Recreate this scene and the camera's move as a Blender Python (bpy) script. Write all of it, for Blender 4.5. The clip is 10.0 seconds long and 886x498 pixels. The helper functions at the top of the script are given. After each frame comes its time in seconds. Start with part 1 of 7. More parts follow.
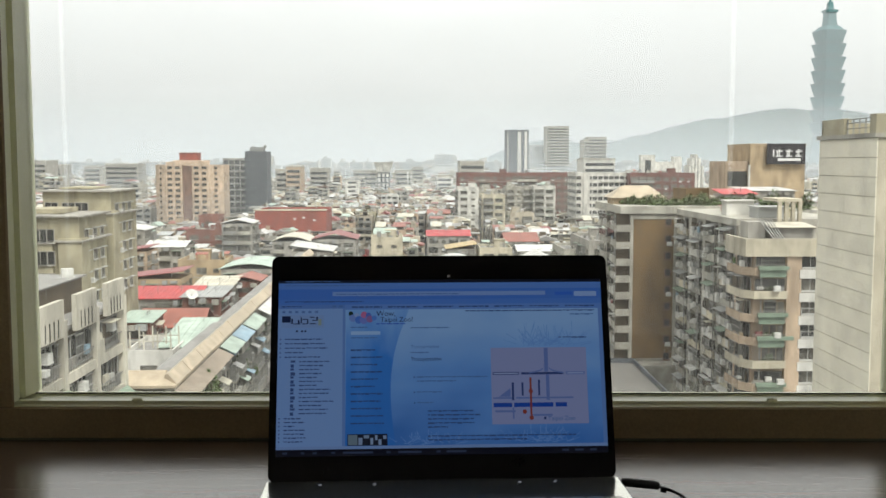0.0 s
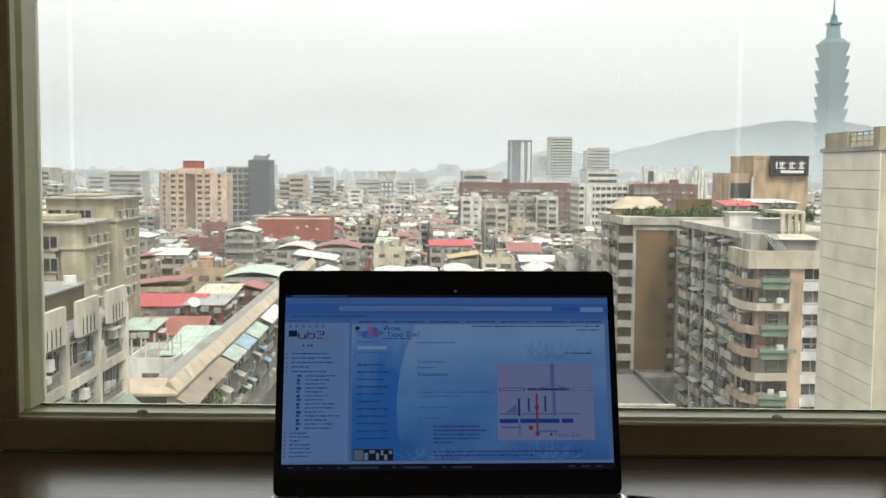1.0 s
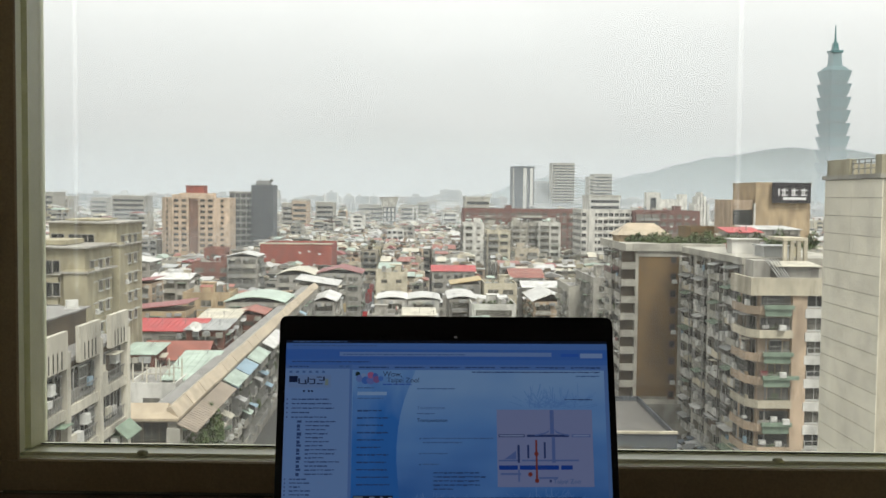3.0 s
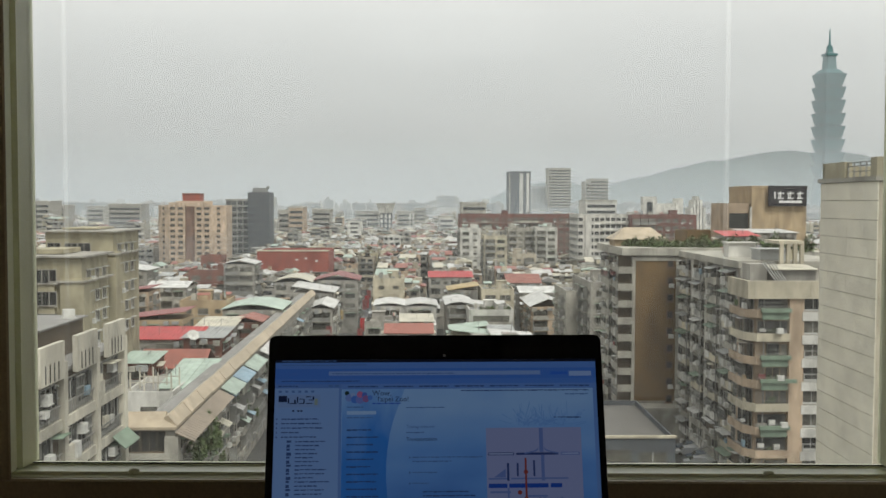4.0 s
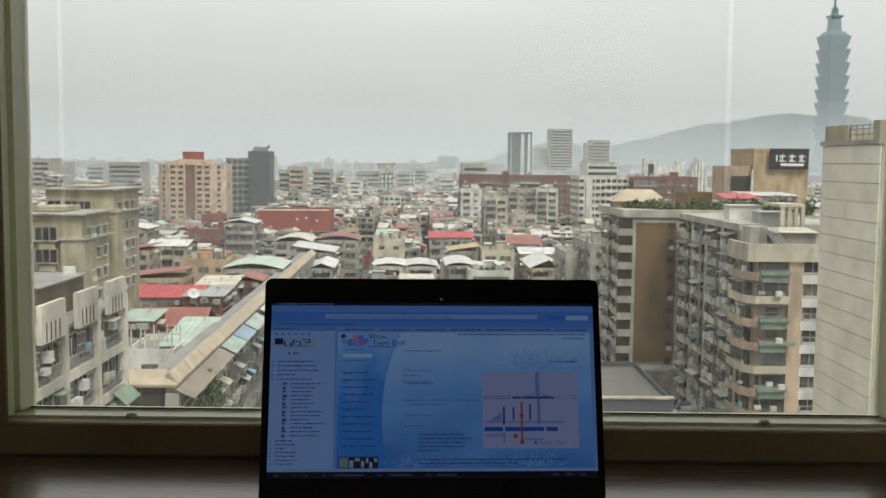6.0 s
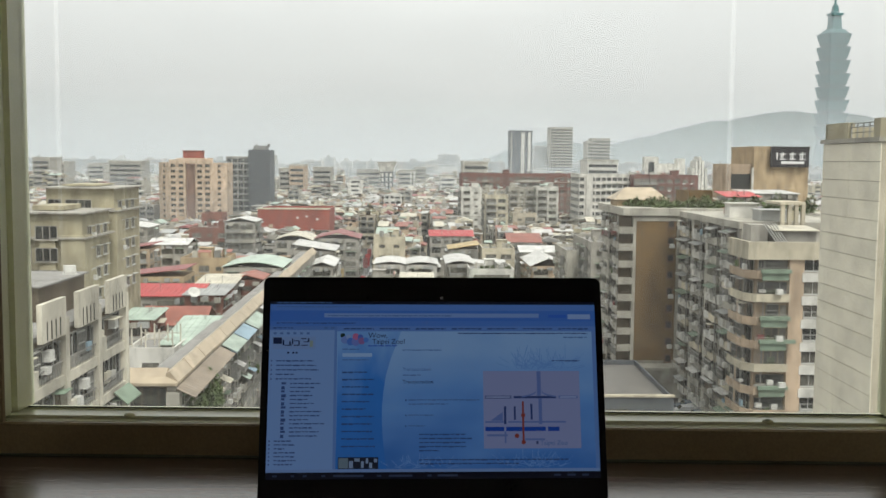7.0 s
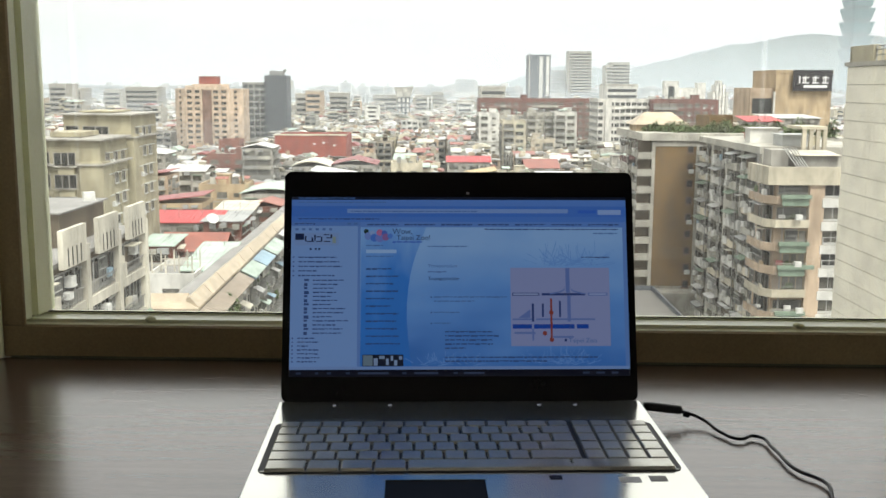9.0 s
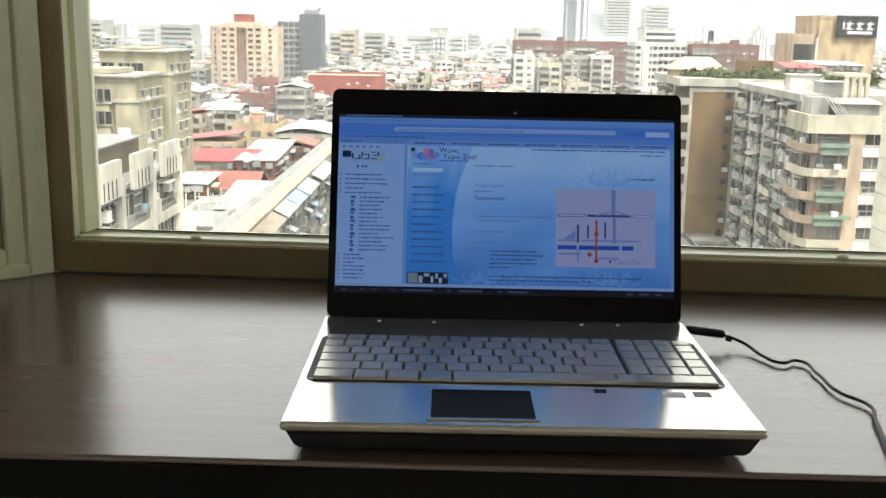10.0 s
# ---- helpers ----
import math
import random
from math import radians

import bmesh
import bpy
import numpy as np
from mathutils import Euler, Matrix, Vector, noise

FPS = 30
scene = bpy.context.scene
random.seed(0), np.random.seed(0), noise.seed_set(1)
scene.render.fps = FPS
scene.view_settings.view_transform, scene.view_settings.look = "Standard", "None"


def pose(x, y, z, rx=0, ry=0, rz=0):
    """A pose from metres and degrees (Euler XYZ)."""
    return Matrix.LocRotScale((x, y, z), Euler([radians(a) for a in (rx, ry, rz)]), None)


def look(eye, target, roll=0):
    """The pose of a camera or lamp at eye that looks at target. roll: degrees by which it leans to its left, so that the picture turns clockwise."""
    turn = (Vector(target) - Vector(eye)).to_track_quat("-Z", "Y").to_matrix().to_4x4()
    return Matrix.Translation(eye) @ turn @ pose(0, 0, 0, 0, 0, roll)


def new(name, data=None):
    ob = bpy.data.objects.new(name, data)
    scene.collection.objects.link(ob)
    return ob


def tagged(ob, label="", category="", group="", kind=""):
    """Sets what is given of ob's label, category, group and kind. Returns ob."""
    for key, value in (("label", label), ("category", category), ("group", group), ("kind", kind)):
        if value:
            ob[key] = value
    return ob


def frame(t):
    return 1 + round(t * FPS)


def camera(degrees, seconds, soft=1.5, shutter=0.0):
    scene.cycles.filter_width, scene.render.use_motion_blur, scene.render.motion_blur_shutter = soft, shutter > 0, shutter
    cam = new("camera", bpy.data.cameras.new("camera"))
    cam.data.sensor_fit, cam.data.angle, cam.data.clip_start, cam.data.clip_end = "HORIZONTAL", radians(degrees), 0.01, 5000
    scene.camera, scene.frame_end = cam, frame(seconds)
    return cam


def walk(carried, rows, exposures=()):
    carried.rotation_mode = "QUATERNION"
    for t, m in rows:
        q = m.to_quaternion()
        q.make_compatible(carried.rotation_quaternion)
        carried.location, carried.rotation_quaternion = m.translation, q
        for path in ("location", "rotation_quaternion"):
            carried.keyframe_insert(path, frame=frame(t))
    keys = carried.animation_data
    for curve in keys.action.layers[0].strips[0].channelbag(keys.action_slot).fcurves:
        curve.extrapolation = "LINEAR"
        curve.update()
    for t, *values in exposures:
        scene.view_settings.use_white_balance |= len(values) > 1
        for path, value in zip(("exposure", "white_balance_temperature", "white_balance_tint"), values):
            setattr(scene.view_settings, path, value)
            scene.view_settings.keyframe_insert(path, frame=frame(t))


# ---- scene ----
cam = camera(47.1, 10.0)
PATH = [
    (0, (0.253, -0.008, 1.115), (0.247, 1.985, 0.943), 0.0),
    (0.5, (0.252, -0.011, 1.119), (0.243, 1.982, 0.954), 0.1),
    (1, (0.248, -0.008, 1.121), (0.237, 1.986, 0.968), 0.4),
    (1.5, (0.248, -0.008, 1.122), (0.237, 1.986, 0.972), 0.6),
    (2, (0.251, -0.009, 1.123), (0.24, 1.986, 0.98), 0.3),
    (2.5, (0.251, -0.008, 1.127), (0.239, 1.987, 0.988), 0.6),
    (3, (0.25, -0.013, 1.144), (0.234, 1.984, 1.041), 0.6),
    (4.5, (0.263, -0.018, 1.159), (0.256, 1.98, 1.068), -0.0),
    (5, (0.262, -0.026, 1.148), (0.252, 1.969, 1.01), 0.5),
    (5.5, (0.263, -0.017, 1.141), (0.253, 1.977, 0.975), 0.6),
    (7, (0.263, 0.002, 1.138), (0.252, 1.995, 0.966), 0.5),
    (7.5, (0.253, 0.018, 1.134), (0.242, 2.009, 0.937), 1.1),
    (8, (0.252, 0.037, 1.127), (0.226, 2.024, 0.901), 0.8),
    (8.5, (0.251, 0.043, 1.122), (0.232, 2.027, 0.87), 0.7),
    (9, (0.254, 0.03, 1.101), (0.21, 2.004, 0.785), 0.3),
    (9.5, (0.249, 0.02, 1.081), (0.186, 1.978, 0.679), 1.0),
    (9.8, (0.247, 0.021, 1.079), (0.184, 1.974, 0.654), 1.0),
    (10, (0.24, 0.021, 1.077), (0.136, 1.972, 0.65), 1.1),
]
EXPOSURES = [(t, e, 6600, 11) for t, e in ((0, -0.06), (2.5, -0.06), (3.2, -0.35), (4.3, -0.64), (5.7, -0.53), (7.0, -0.30), (7.5, -0.22), (8.0, -0.06), (8.5, 0.1), (9.0, 0.25), (9.5, 0.54), (10, 0.7))]
walk(cam, [(t, look(eye, target, roll)) for t, eye, target, roll in PATH], EXPOSURES)

# ---- sky and light ----
world = bpy.data.worlds.new("overcast_sky")
scene.world = world
world.use_nodes = True
wn, wl = world.node_tree.nodes, world.node_tree.links
wn.clear()
w_out, w_bg, w_sky = wn.new("ShaderNodeOutputWorld"), wn.new("ShaderNodeBackground"), wn.new("ShaderNodeTexSky")
w_sky.sky_type, w_sky.sun_disc = "NISHITA", False
w_sky.sun_elevation, w_sky.sun_rotation = radians(58), radians(25)
w_sky.air_density, w_sky.dust_density, w_sky.ozone_density = 1.0, 6.0, 0.5
w_sat = wn.new("ShaderNodeHueSaturation")
w_sat.inputs["Saturation"].default_value = 0.12
w_gain = wn.new("ShaderNodeMixRGB")
w_gain.blend_type, w_gain.inputs[0].default_value = "MIX", 0.88
w_tc, w_map, w_noise, w_ramp = wn.new("ShaderNodeTexCoord"), wn.new("ShaderNodeMapping"), wn.new("ShaderNodeTexNoise"), wn.new("ShaderNodeValToRGB")
w_map.inputs["Scale"].default_value = (1.0, 1.0, 2.6)
w_noise.inputs["Scale"].default_value, w_noise.inputs["Detail"].default_value = 1.7, 5.0
CLOUD = 9.0
for el, (p, c) in zip((w_ramp.color_ramp.elements[0], w_ramp.color_ramp.elements[1]), ((0.34, 0.86), (0.68, 1.10))):
    el.position, el.color = p, (c, c * 1.0, c * 0.985, 1)
w_scale = wn.new("ShaderNodeMixRGB")
w_scale.blend_type, w_scale.inputs[0].default_value, w_scale.inputs[2].default_value = "MULTIPLY", 1.0, (CLOUD, CLOUD, CLOUD, 1)
wl.new(w_tc.outputs["Generated"], w_map.inputs[0])
wl.new(w_map.outputs[0], w_noise.inputs["Vector"])
wl.new(w_noise.outputs[0], w_ramp.inputs[0])
w_sep, w_lift, w_grade = wn.new("ShaderNodeSeparateXYZ"), wn.new("ShaderNodeMapRange"), wn.new("ShaderNodeMixRGB")
w_lift.interpolation_type = "SMOOTHSTEP"
w_lift.inputs["From Min"].default_value, w_lift.inputs["From Max"].default_value = -0.02, 0.24
w_lift.inputs["To Min"].default_value, w_lift.inputs["To Max"].default_value = 0.66, 1.03
w_grade.blend_type, w_grade.inputs[0].default_value = "MULTIPLY", 1.0
wl.new(w_tc.outputs["Generated"], w_sep.inputs[0])
wl.new(w_sep.outputs["Z"], w_lift.inputs["Value"])
wl.new(w_ramp.outputs[0], w_grade.inputs[1])
wl.new(w_lift.outputs[0], w_grade.inputs[2])
wl.new(w_grade.outputs[0], w_scale.inputs[1])
wl.new(w_sky.outputs[0], w_sat.inputs["Color"])
wl.new(w_sat.outputs[0], w_gain.inputs[1])
wl.new(w_scale.outputs[0], w_gain.inputs[2])
wl.new(w_gain.outputs[0], w_bg.inputs[0])
w_bg.inputs[1].default_value = 0.15
wl.new(w_bg.outputs[0], w_out.inputs[0])

sun_data = bpy.data.lights.new("sun", "SUN")
sun_data.energy, sun_data.angle, sun_data.color = 3.7, radians(25), (1.0, 0.97, 0.92)
sun = new("sun", sun_data)
sun.matrix_world = look((0, 0, 60), (-20, 35, 0))

# ---- materials ----
def mat(name, base, rough=0.7, metal=0.0, var=0.25, scale=3.0, fine=40.0, bump=0.15, vary=0.0, stretch=(1, 1, 1), coord="Position", spec=0.5, tint=None):
    """A surface with a coarse and a fine variation of its colour and a fine relief."""
    m = bpy.data.materials.new(name)
    m.use_nodes = True
    n, l = m.node_tree.nodes, m.node_tree.links
    b = n["Principled BSDF"]
    b.inputs["Roughness"].default_value, b.inputs["Metallic"].default_value = rough, metal
    b.inputs["Specular IOR Level"].default_value = spec
    if coord == "Position":
        src = n.new("ShaderNodeNewGeometry").outputs["Position"]
    else:
        src = n.new("ShaderNodeTexCoord").outputs["Object"]
    mp = n.new("ShaderNodeMapping")
    mp.inputs["Scale"].default_value = stretch
    l.new(src, mp.inputs[0])
    coarse, grain = n.new("ShaderNodeTexNoise"), n.new("ShaderNodeTexNoise")
    coarse.inputs["Scale"].default_value, coarse.inputs["Detail"].default_value = scale, 6
    grain.inputs["Scale"].default_value, grain.inputs["Detail"].default_value = fine, 4
    l.new(mp.outputs[0], coarse.inputs["Vector"])
    l.new(mp.outputs[0], grain.inputs["Vector"])
    ramp = n.new("ShaderNodeValToRGB")
    e0, e1 = ramp.color_ramp.elements
    e0.position, e1.position = 0.3, 0.7
    dark = tuple(c * (1 - var) for c in base) if tint is None else tint
    e0.color, e1.color = (*dark, 1), (*(min(1.0, c * (1 + var * 0.5)) for c in base), 1)
    l.new(coarse.outputs[0], ramp.inputs[0])
    mix = n.new("ShaderNodeMixRGB")
    mix.blend_type, mix.inputs[0].default_value = "OVERLAY", 0.25
    l.new(ramp.outputs[0], mix.inputs[1])
    l.new(grain.outputs[0], mix.inputs[2])
    out = mix.outputs[0]
    if vary:
        info, hs, mr = n.new("ShaderNodeObjectInfo"), n.new("ShaderNodeHueSaturation"), n.new("ShaderNodeMapRange")
        mr.inputs["To Min"].default_value, mr.inputs["To Max"].default_value = 1 - vary, 1 + vary
        l.new(info.outputs["Random"], mr.inputs["Value"])
        l.new(mr.outputs[0], hs.inputs["Value"])
        l.new(out, hs.inputs["Color"])
        out = hs.outputs[0]
    l.new(out, b.inputs["Base Color"])
    if bump:
        bp = n.new("ShaderNodeBump")
        bp.inputs["Strength"].default_value, bp.inputs["Distance"].default_value = bump, 0.02 if fine < 100 else 0.001
        l.new(grain.outputs[0], bp.inputs["Height"])
        l.new(bp.outputs[0], b.inputs["Normal"])
    return m


SCREEN = 0.52


def glow(name, color, strength=1.0):
    """A lit part of the display."""
    m = bpy.data.materials.new(name)
    m.use_nodes = True
    b = m.node_tree.nodes["Principled BSDF"]
    b.inputs["Base Color"].default_value = (0.01, 0.01, 0.012, 1)
    b.inputs["Roughness"].default_value = 0.22
    b.inputs["Specular IOR Level"].default_value = 0.2
    b.inputs["Emission Color"].default_value = (*color, 1)
    b.inputs["Emission Strength"].default_value = strength * SCREEN
    return m


def clear_glass(name, veil=0.0):
    """A thin clear pane: it passes light straight on, mirrors a little, and can add a pale veil."""
    m = bpy.data.materials.new(name)
    m.use_nodes = True
    n, l = m.node_tree.nodes, m.node_tree.links
    n.clear()
    out, mix, tr, gl, fr = (n.new("ShaderNode" + k) for k in ("OutputMaterial", "MixShader", "BsdfTransparent", "BsdfGlossy", "Fresnel"))
    fr.inputs[0].default_value = 1.45
    gl.inputs["Roughness"].default_value = 0.02
    tr.inputs[0].default_value = (0.97, 0.985, 0.975, 1)
    l.new(fr.outputs[0], mix.inputs[0])
    l.new(tr.outputs[0], mix.inputs[1])
    l.new(gl.outputs[0], mix.inputs[2])
    # pale layer added over the whole view, in place of haze and glare
    if veil:
        add, tl = n.new("ShaderNodeAddShader"), n.new("ShaderNodeBsdfTranslucent")
        tl.inputs[0].default_value = (veil, veil, veil * 0.95, 1)
        l.new(mix.outputs[0], add.inputs[0])
        l.new(tl.outputs[0], add.inputs[1])
        l.new(add.outputs[0], out.inputs[0])
    else:
        l.new(mix.outputs[0], out.inputs[0])
    return m


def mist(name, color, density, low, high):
    """A sheet that stands in for mist: most of the view passes, the rest is a pale colour. It thins with height."""
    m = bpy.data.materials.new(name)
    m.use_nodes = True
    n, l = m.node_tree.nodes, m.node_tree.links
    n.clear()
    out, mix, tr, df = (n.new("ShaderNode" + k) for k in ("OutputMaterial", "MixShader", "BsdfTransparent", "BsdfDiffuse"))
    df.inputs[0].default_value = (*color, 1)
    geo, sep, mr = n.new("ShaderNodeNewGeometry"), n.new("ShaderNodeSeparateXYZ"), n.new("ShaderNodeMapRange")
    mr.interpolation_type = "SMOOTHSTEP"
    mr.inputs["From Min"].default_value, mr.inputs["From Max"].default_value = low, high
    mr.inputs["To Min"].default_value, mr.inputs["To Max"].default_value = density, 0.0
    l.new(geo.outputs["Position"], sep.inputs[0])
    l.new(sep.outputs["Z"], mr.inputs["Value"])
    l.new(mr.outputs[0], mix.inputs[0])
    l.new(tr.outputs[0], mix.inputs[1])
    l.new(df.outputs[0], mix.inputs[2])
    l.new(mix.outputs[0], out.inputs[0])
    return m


def pale_streak(name, amount):
    """A clear strip with pale light added as a stand-in reflection; it fades downwards."""
    m = bpy.data.materials.new(name)
    m.use_nodes = True
    n, l = m.node_tree.nodes, m.node_tree.links
    n.clear()
    out, add, tr, tl = (n.new("ShaderNode" + k) for k in ("OutputMaterial", "AddShader", "BsdfTransparent", "BsdfTranslucent"))
    geo, sep, mr, mul = n.new("ShaderNodeNewGeometry"), n.new("ShaderNodeSeparateXYZ"), n.new("ShaderNodeMapRange"), n.new("ShaderNodeCombineXYZ")
    mr.interpolation_type = "SMOOTHSTEP"
    mr.inputs["From Min"].default_value, mr.inputs["From Max"].default_value = 0.88, 1.14
    mr.inputs["To Min"].default_value, mr.inputs["To Max"].default_value = 0.0, amount
    l.new(geo.outputs["Position"], sep.inputs[0])
    l.new(sep.outputs["Z"], mr.inputs["Value"])
    for k in range(3):
        l.new(mr.outputs[0], mul.inputs[k])
    l.new(mul.outputs[0], tl.inputs[0])
    tr.inputs[0].default_value = (1.0, 1.0, 1.0, 1)
    l.new(tr.outputs[0], add.inputs[0])
    l.new(tl.outputs[0], add.inputs[1])
    l.new(add.outputs[0], out.inputs[0])
    return m


M = {}
M["alu_brown"] = mat("brown_anodised_aluminium", (0.36, 0.275, 0.15), 0.42, 0.0, 0.12, 6, 300, 0.06)
M["alu_cream"] = mat("cream_green_painted_aluminium", (0.84, 0.86, 0.60), 0.32, 0.0, 0.10, 9, 260, 0.05, spec=0.8)
M["gasket"] = mat("grey_green_gasket", (0.12, 0.13, 0.09), 0.7, 0, 0.2, 12, 200, 0.05)
M["desk"] = mat("dark_walnut_laminate", (0.165, 0.112, 0.088), 0.22, 0, 0.16, 5, 70, 0.0, stretch=(1.2, 14, 6), spec=0.9)
M["desk"].node_tree.nodes["Principled BSDF"].inputs["IOR"].default_value = 1.75
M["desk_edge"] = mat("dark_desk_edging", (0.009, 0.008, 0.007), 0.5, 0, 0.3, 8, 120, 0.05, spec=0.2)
M["room"] = mat("room_wall_paint", (0.84, 0.81, 0.74), 0.85, 0, 0.08, 2, 90, 0.05)
M["room_floor"] = mat("room_floor_boards", (0.38, 0.30, 0.22), 0.5, 0, 0.3, 3, 50, 0.1, stretch=(8, 1, 1))
M["pane"] = clear_glass("window_glass")
M["pane_veiled"] = clear_glass("veiled_window_glass", 0.032)
M["silver"] = mat("silver_glossy_plastic", (0.78, 0.78, 0.71), 0.15, 0.85, 0.06, 10, 500, 0.03, coord="Object")
M["key"] = mat("silver_key_plastic", (0.62, 0.61, 0.54), 0.27, 0.6, 0.08, 60, 700, 0.03, vary=0.05)
M["black_gloss"] = mat("black_glossy_plastic", (0.005, 0.005, 0.006), 0.16, 0, 0.2, 20, 400, 0.02, coord="Object", spec=0.22)
M["black_matt"] = mat("black_matt_plastic", (0.010, 0.010, 0.011), 0.55, 0, 0.3, 30, 400, 0.08, coord="Object")
M["chrome"] = mat("polished_chrome", (0.75, 0.76, 0.77), 0.12, 1.0, 0.05, 30, 400, 0.01)
M["pad"] = mat("dark_touchpad", (0.010, 0.010, 0.013), 0.5, 0, 0.2, 30, 500, 0.01, spec=0.08)
M["sticker_w"] = mat("pale_sticker", (0.68, 0.70, 0.74), 0.5, 0, 0.1, 90, 500, 0)
M["sticker_g"] = mat("grey_sticker", (0.36, 0.36, 0.37), 0.5, 0, 0.2, 90, 500, 0)

WALLS = {
    "beige": (0.46, 0.41, 0.32), "grey": (0.35, 0.335, 0.295), "white": (0.62, 0.61, 0.56), "tan": (0.42, 0.32, 0.20),
    "pink": (0.45, 0.345, 0.245), "brick": (0.21, 0.092, 0.068), "cream": (0.55, 0.50, 0.38), "olive": (0.39, 0.355, 0.245),
    # recess: dark brown holding the shade of bays, plain colour on sheds and huts
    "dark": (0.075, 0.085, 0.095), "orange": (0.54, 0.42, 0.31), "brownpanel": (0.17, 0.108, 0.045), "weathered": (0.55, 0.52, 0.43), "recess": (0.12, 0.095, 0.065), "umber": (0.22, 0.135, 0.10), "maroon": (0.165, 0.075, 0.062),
    "teal": (0.09, 0.24, 0.245), "concrete": (0.40, 0.385, 0.33), "redwall": (0.29, 0.075, 0.052),
}
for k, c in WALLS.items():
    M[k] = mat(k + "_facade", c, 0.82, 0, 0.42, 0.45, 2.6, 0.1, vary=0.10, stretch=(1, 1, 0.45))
ROOFS = {
    "r_white": (0.57, 0.57, 0.545), "r_green": (0.40, 0.49, 0.42), "r_red": (0.44, 0.055, 0.055), "r_rust": (0.30, 0.105, 0.075), "r_maroon": (0.27, 0.08, 0.075),
    "r_grey": (0.36, 0.37, 0.36), "r_cream": (0.55, 0.52, 0.42), "r_blue": (0.26, 0.38, 0.46), "r_tile": (0.47, 0.39, 0.28), "r_brown": (0.29, 0.235, 0.175), "r_yellow": (0.50, 0.38, 0.18), "r_conc": (0.27, 0.265, 0.25), "r_wet": (0.13, 0.125, 0.115),
}
for k, c in ROOFS.items():
    M[k] = mat(k[2:] + "_sheet_roof", c, 0.5 if k != "r_conc" else 0.85, 0, 0.3, 0.45, 3.0, 0.1, vary=0.08)
M["glass_far"] = mat("dark_window_glass", (0.045, 0.047, 0.045), 0.15, 0, 0.4, 0.6, 3, 0.0, vary=0.3, spec=0.2)
M["glass_curtain"] = mat("curtained_window_glass", (0.14, 0.135, 0.115), 0.25, 0, 0.5, 0.9, 3, 0.0, vary=0.3)
M["frame_alu"] = mat("window_aluminium", (0.50, 0.50, 0.47), 0.5, 0.2, 0.2, 1, 9, 0)
M["cage"] = mat("grey_window_grille", (0.30, 0.30, 0.28), 0.6, 0.2, 0.35, 0.8, 6, 0.05, vary=0.2)
M["ac"] = mat("white_air_conditioner", (0.62, 0.62, 0.58), 0.55, 0, 0.2, 2, 9, 0)
M["awn_green"] = mat("green_awning_sheet", (0.20, 0.27, 0.20), 0.6, 0, 0.3, 0.8, 6, 0.05)
M["leaf"] = mat("roof_garden_leaves", (0.085, 0.13, 0.04), 0.7, 0, 0.55, 0.7, 7, 0.2)
M["leaf_dark"] = mat("hill_trees", (0.05, 0.078, 0.065), 0.9, 0, 0.5, 0.01, 0.12, 0.3)
M["asphalt"] = mat("wet_asphalt", (0.06, 0.06, 0.06), 0.45, 0, 0.4, 0.1, 2, 0.1)
M["bark"] = mat("tree_bark", (0.12, 0.09, 0.06), 0.9, 0, 0.3, 3, 12, 0.2)
M["sign_dark"] = mat("dark_sign_board", (0.02, 0.018, 0.022), 0.5, 0, 0.3, 0.5, 4, 0)
M["sign_light"] = mat("white_sign_lettering", (0.75, 0.75, 0.74), 0.5, 0, 0.1, 1, 4, 0)
M["car_w"] = mat("white_car_paint", (0.6, 0.62, 0.64), 0.25, 0, 0.1, 1, 5, 0)
M["car_b"] = mat("blue_grey_car_paint", (0.16, 0.20, 0.25), 0.25, 0, 0.1, 1, 5, 0)
M["cable"] = mat("black_cable_rubber", (0.012, 0.012, 0.012), 0.45, 0, 0.2, 90, 500, 0.05)


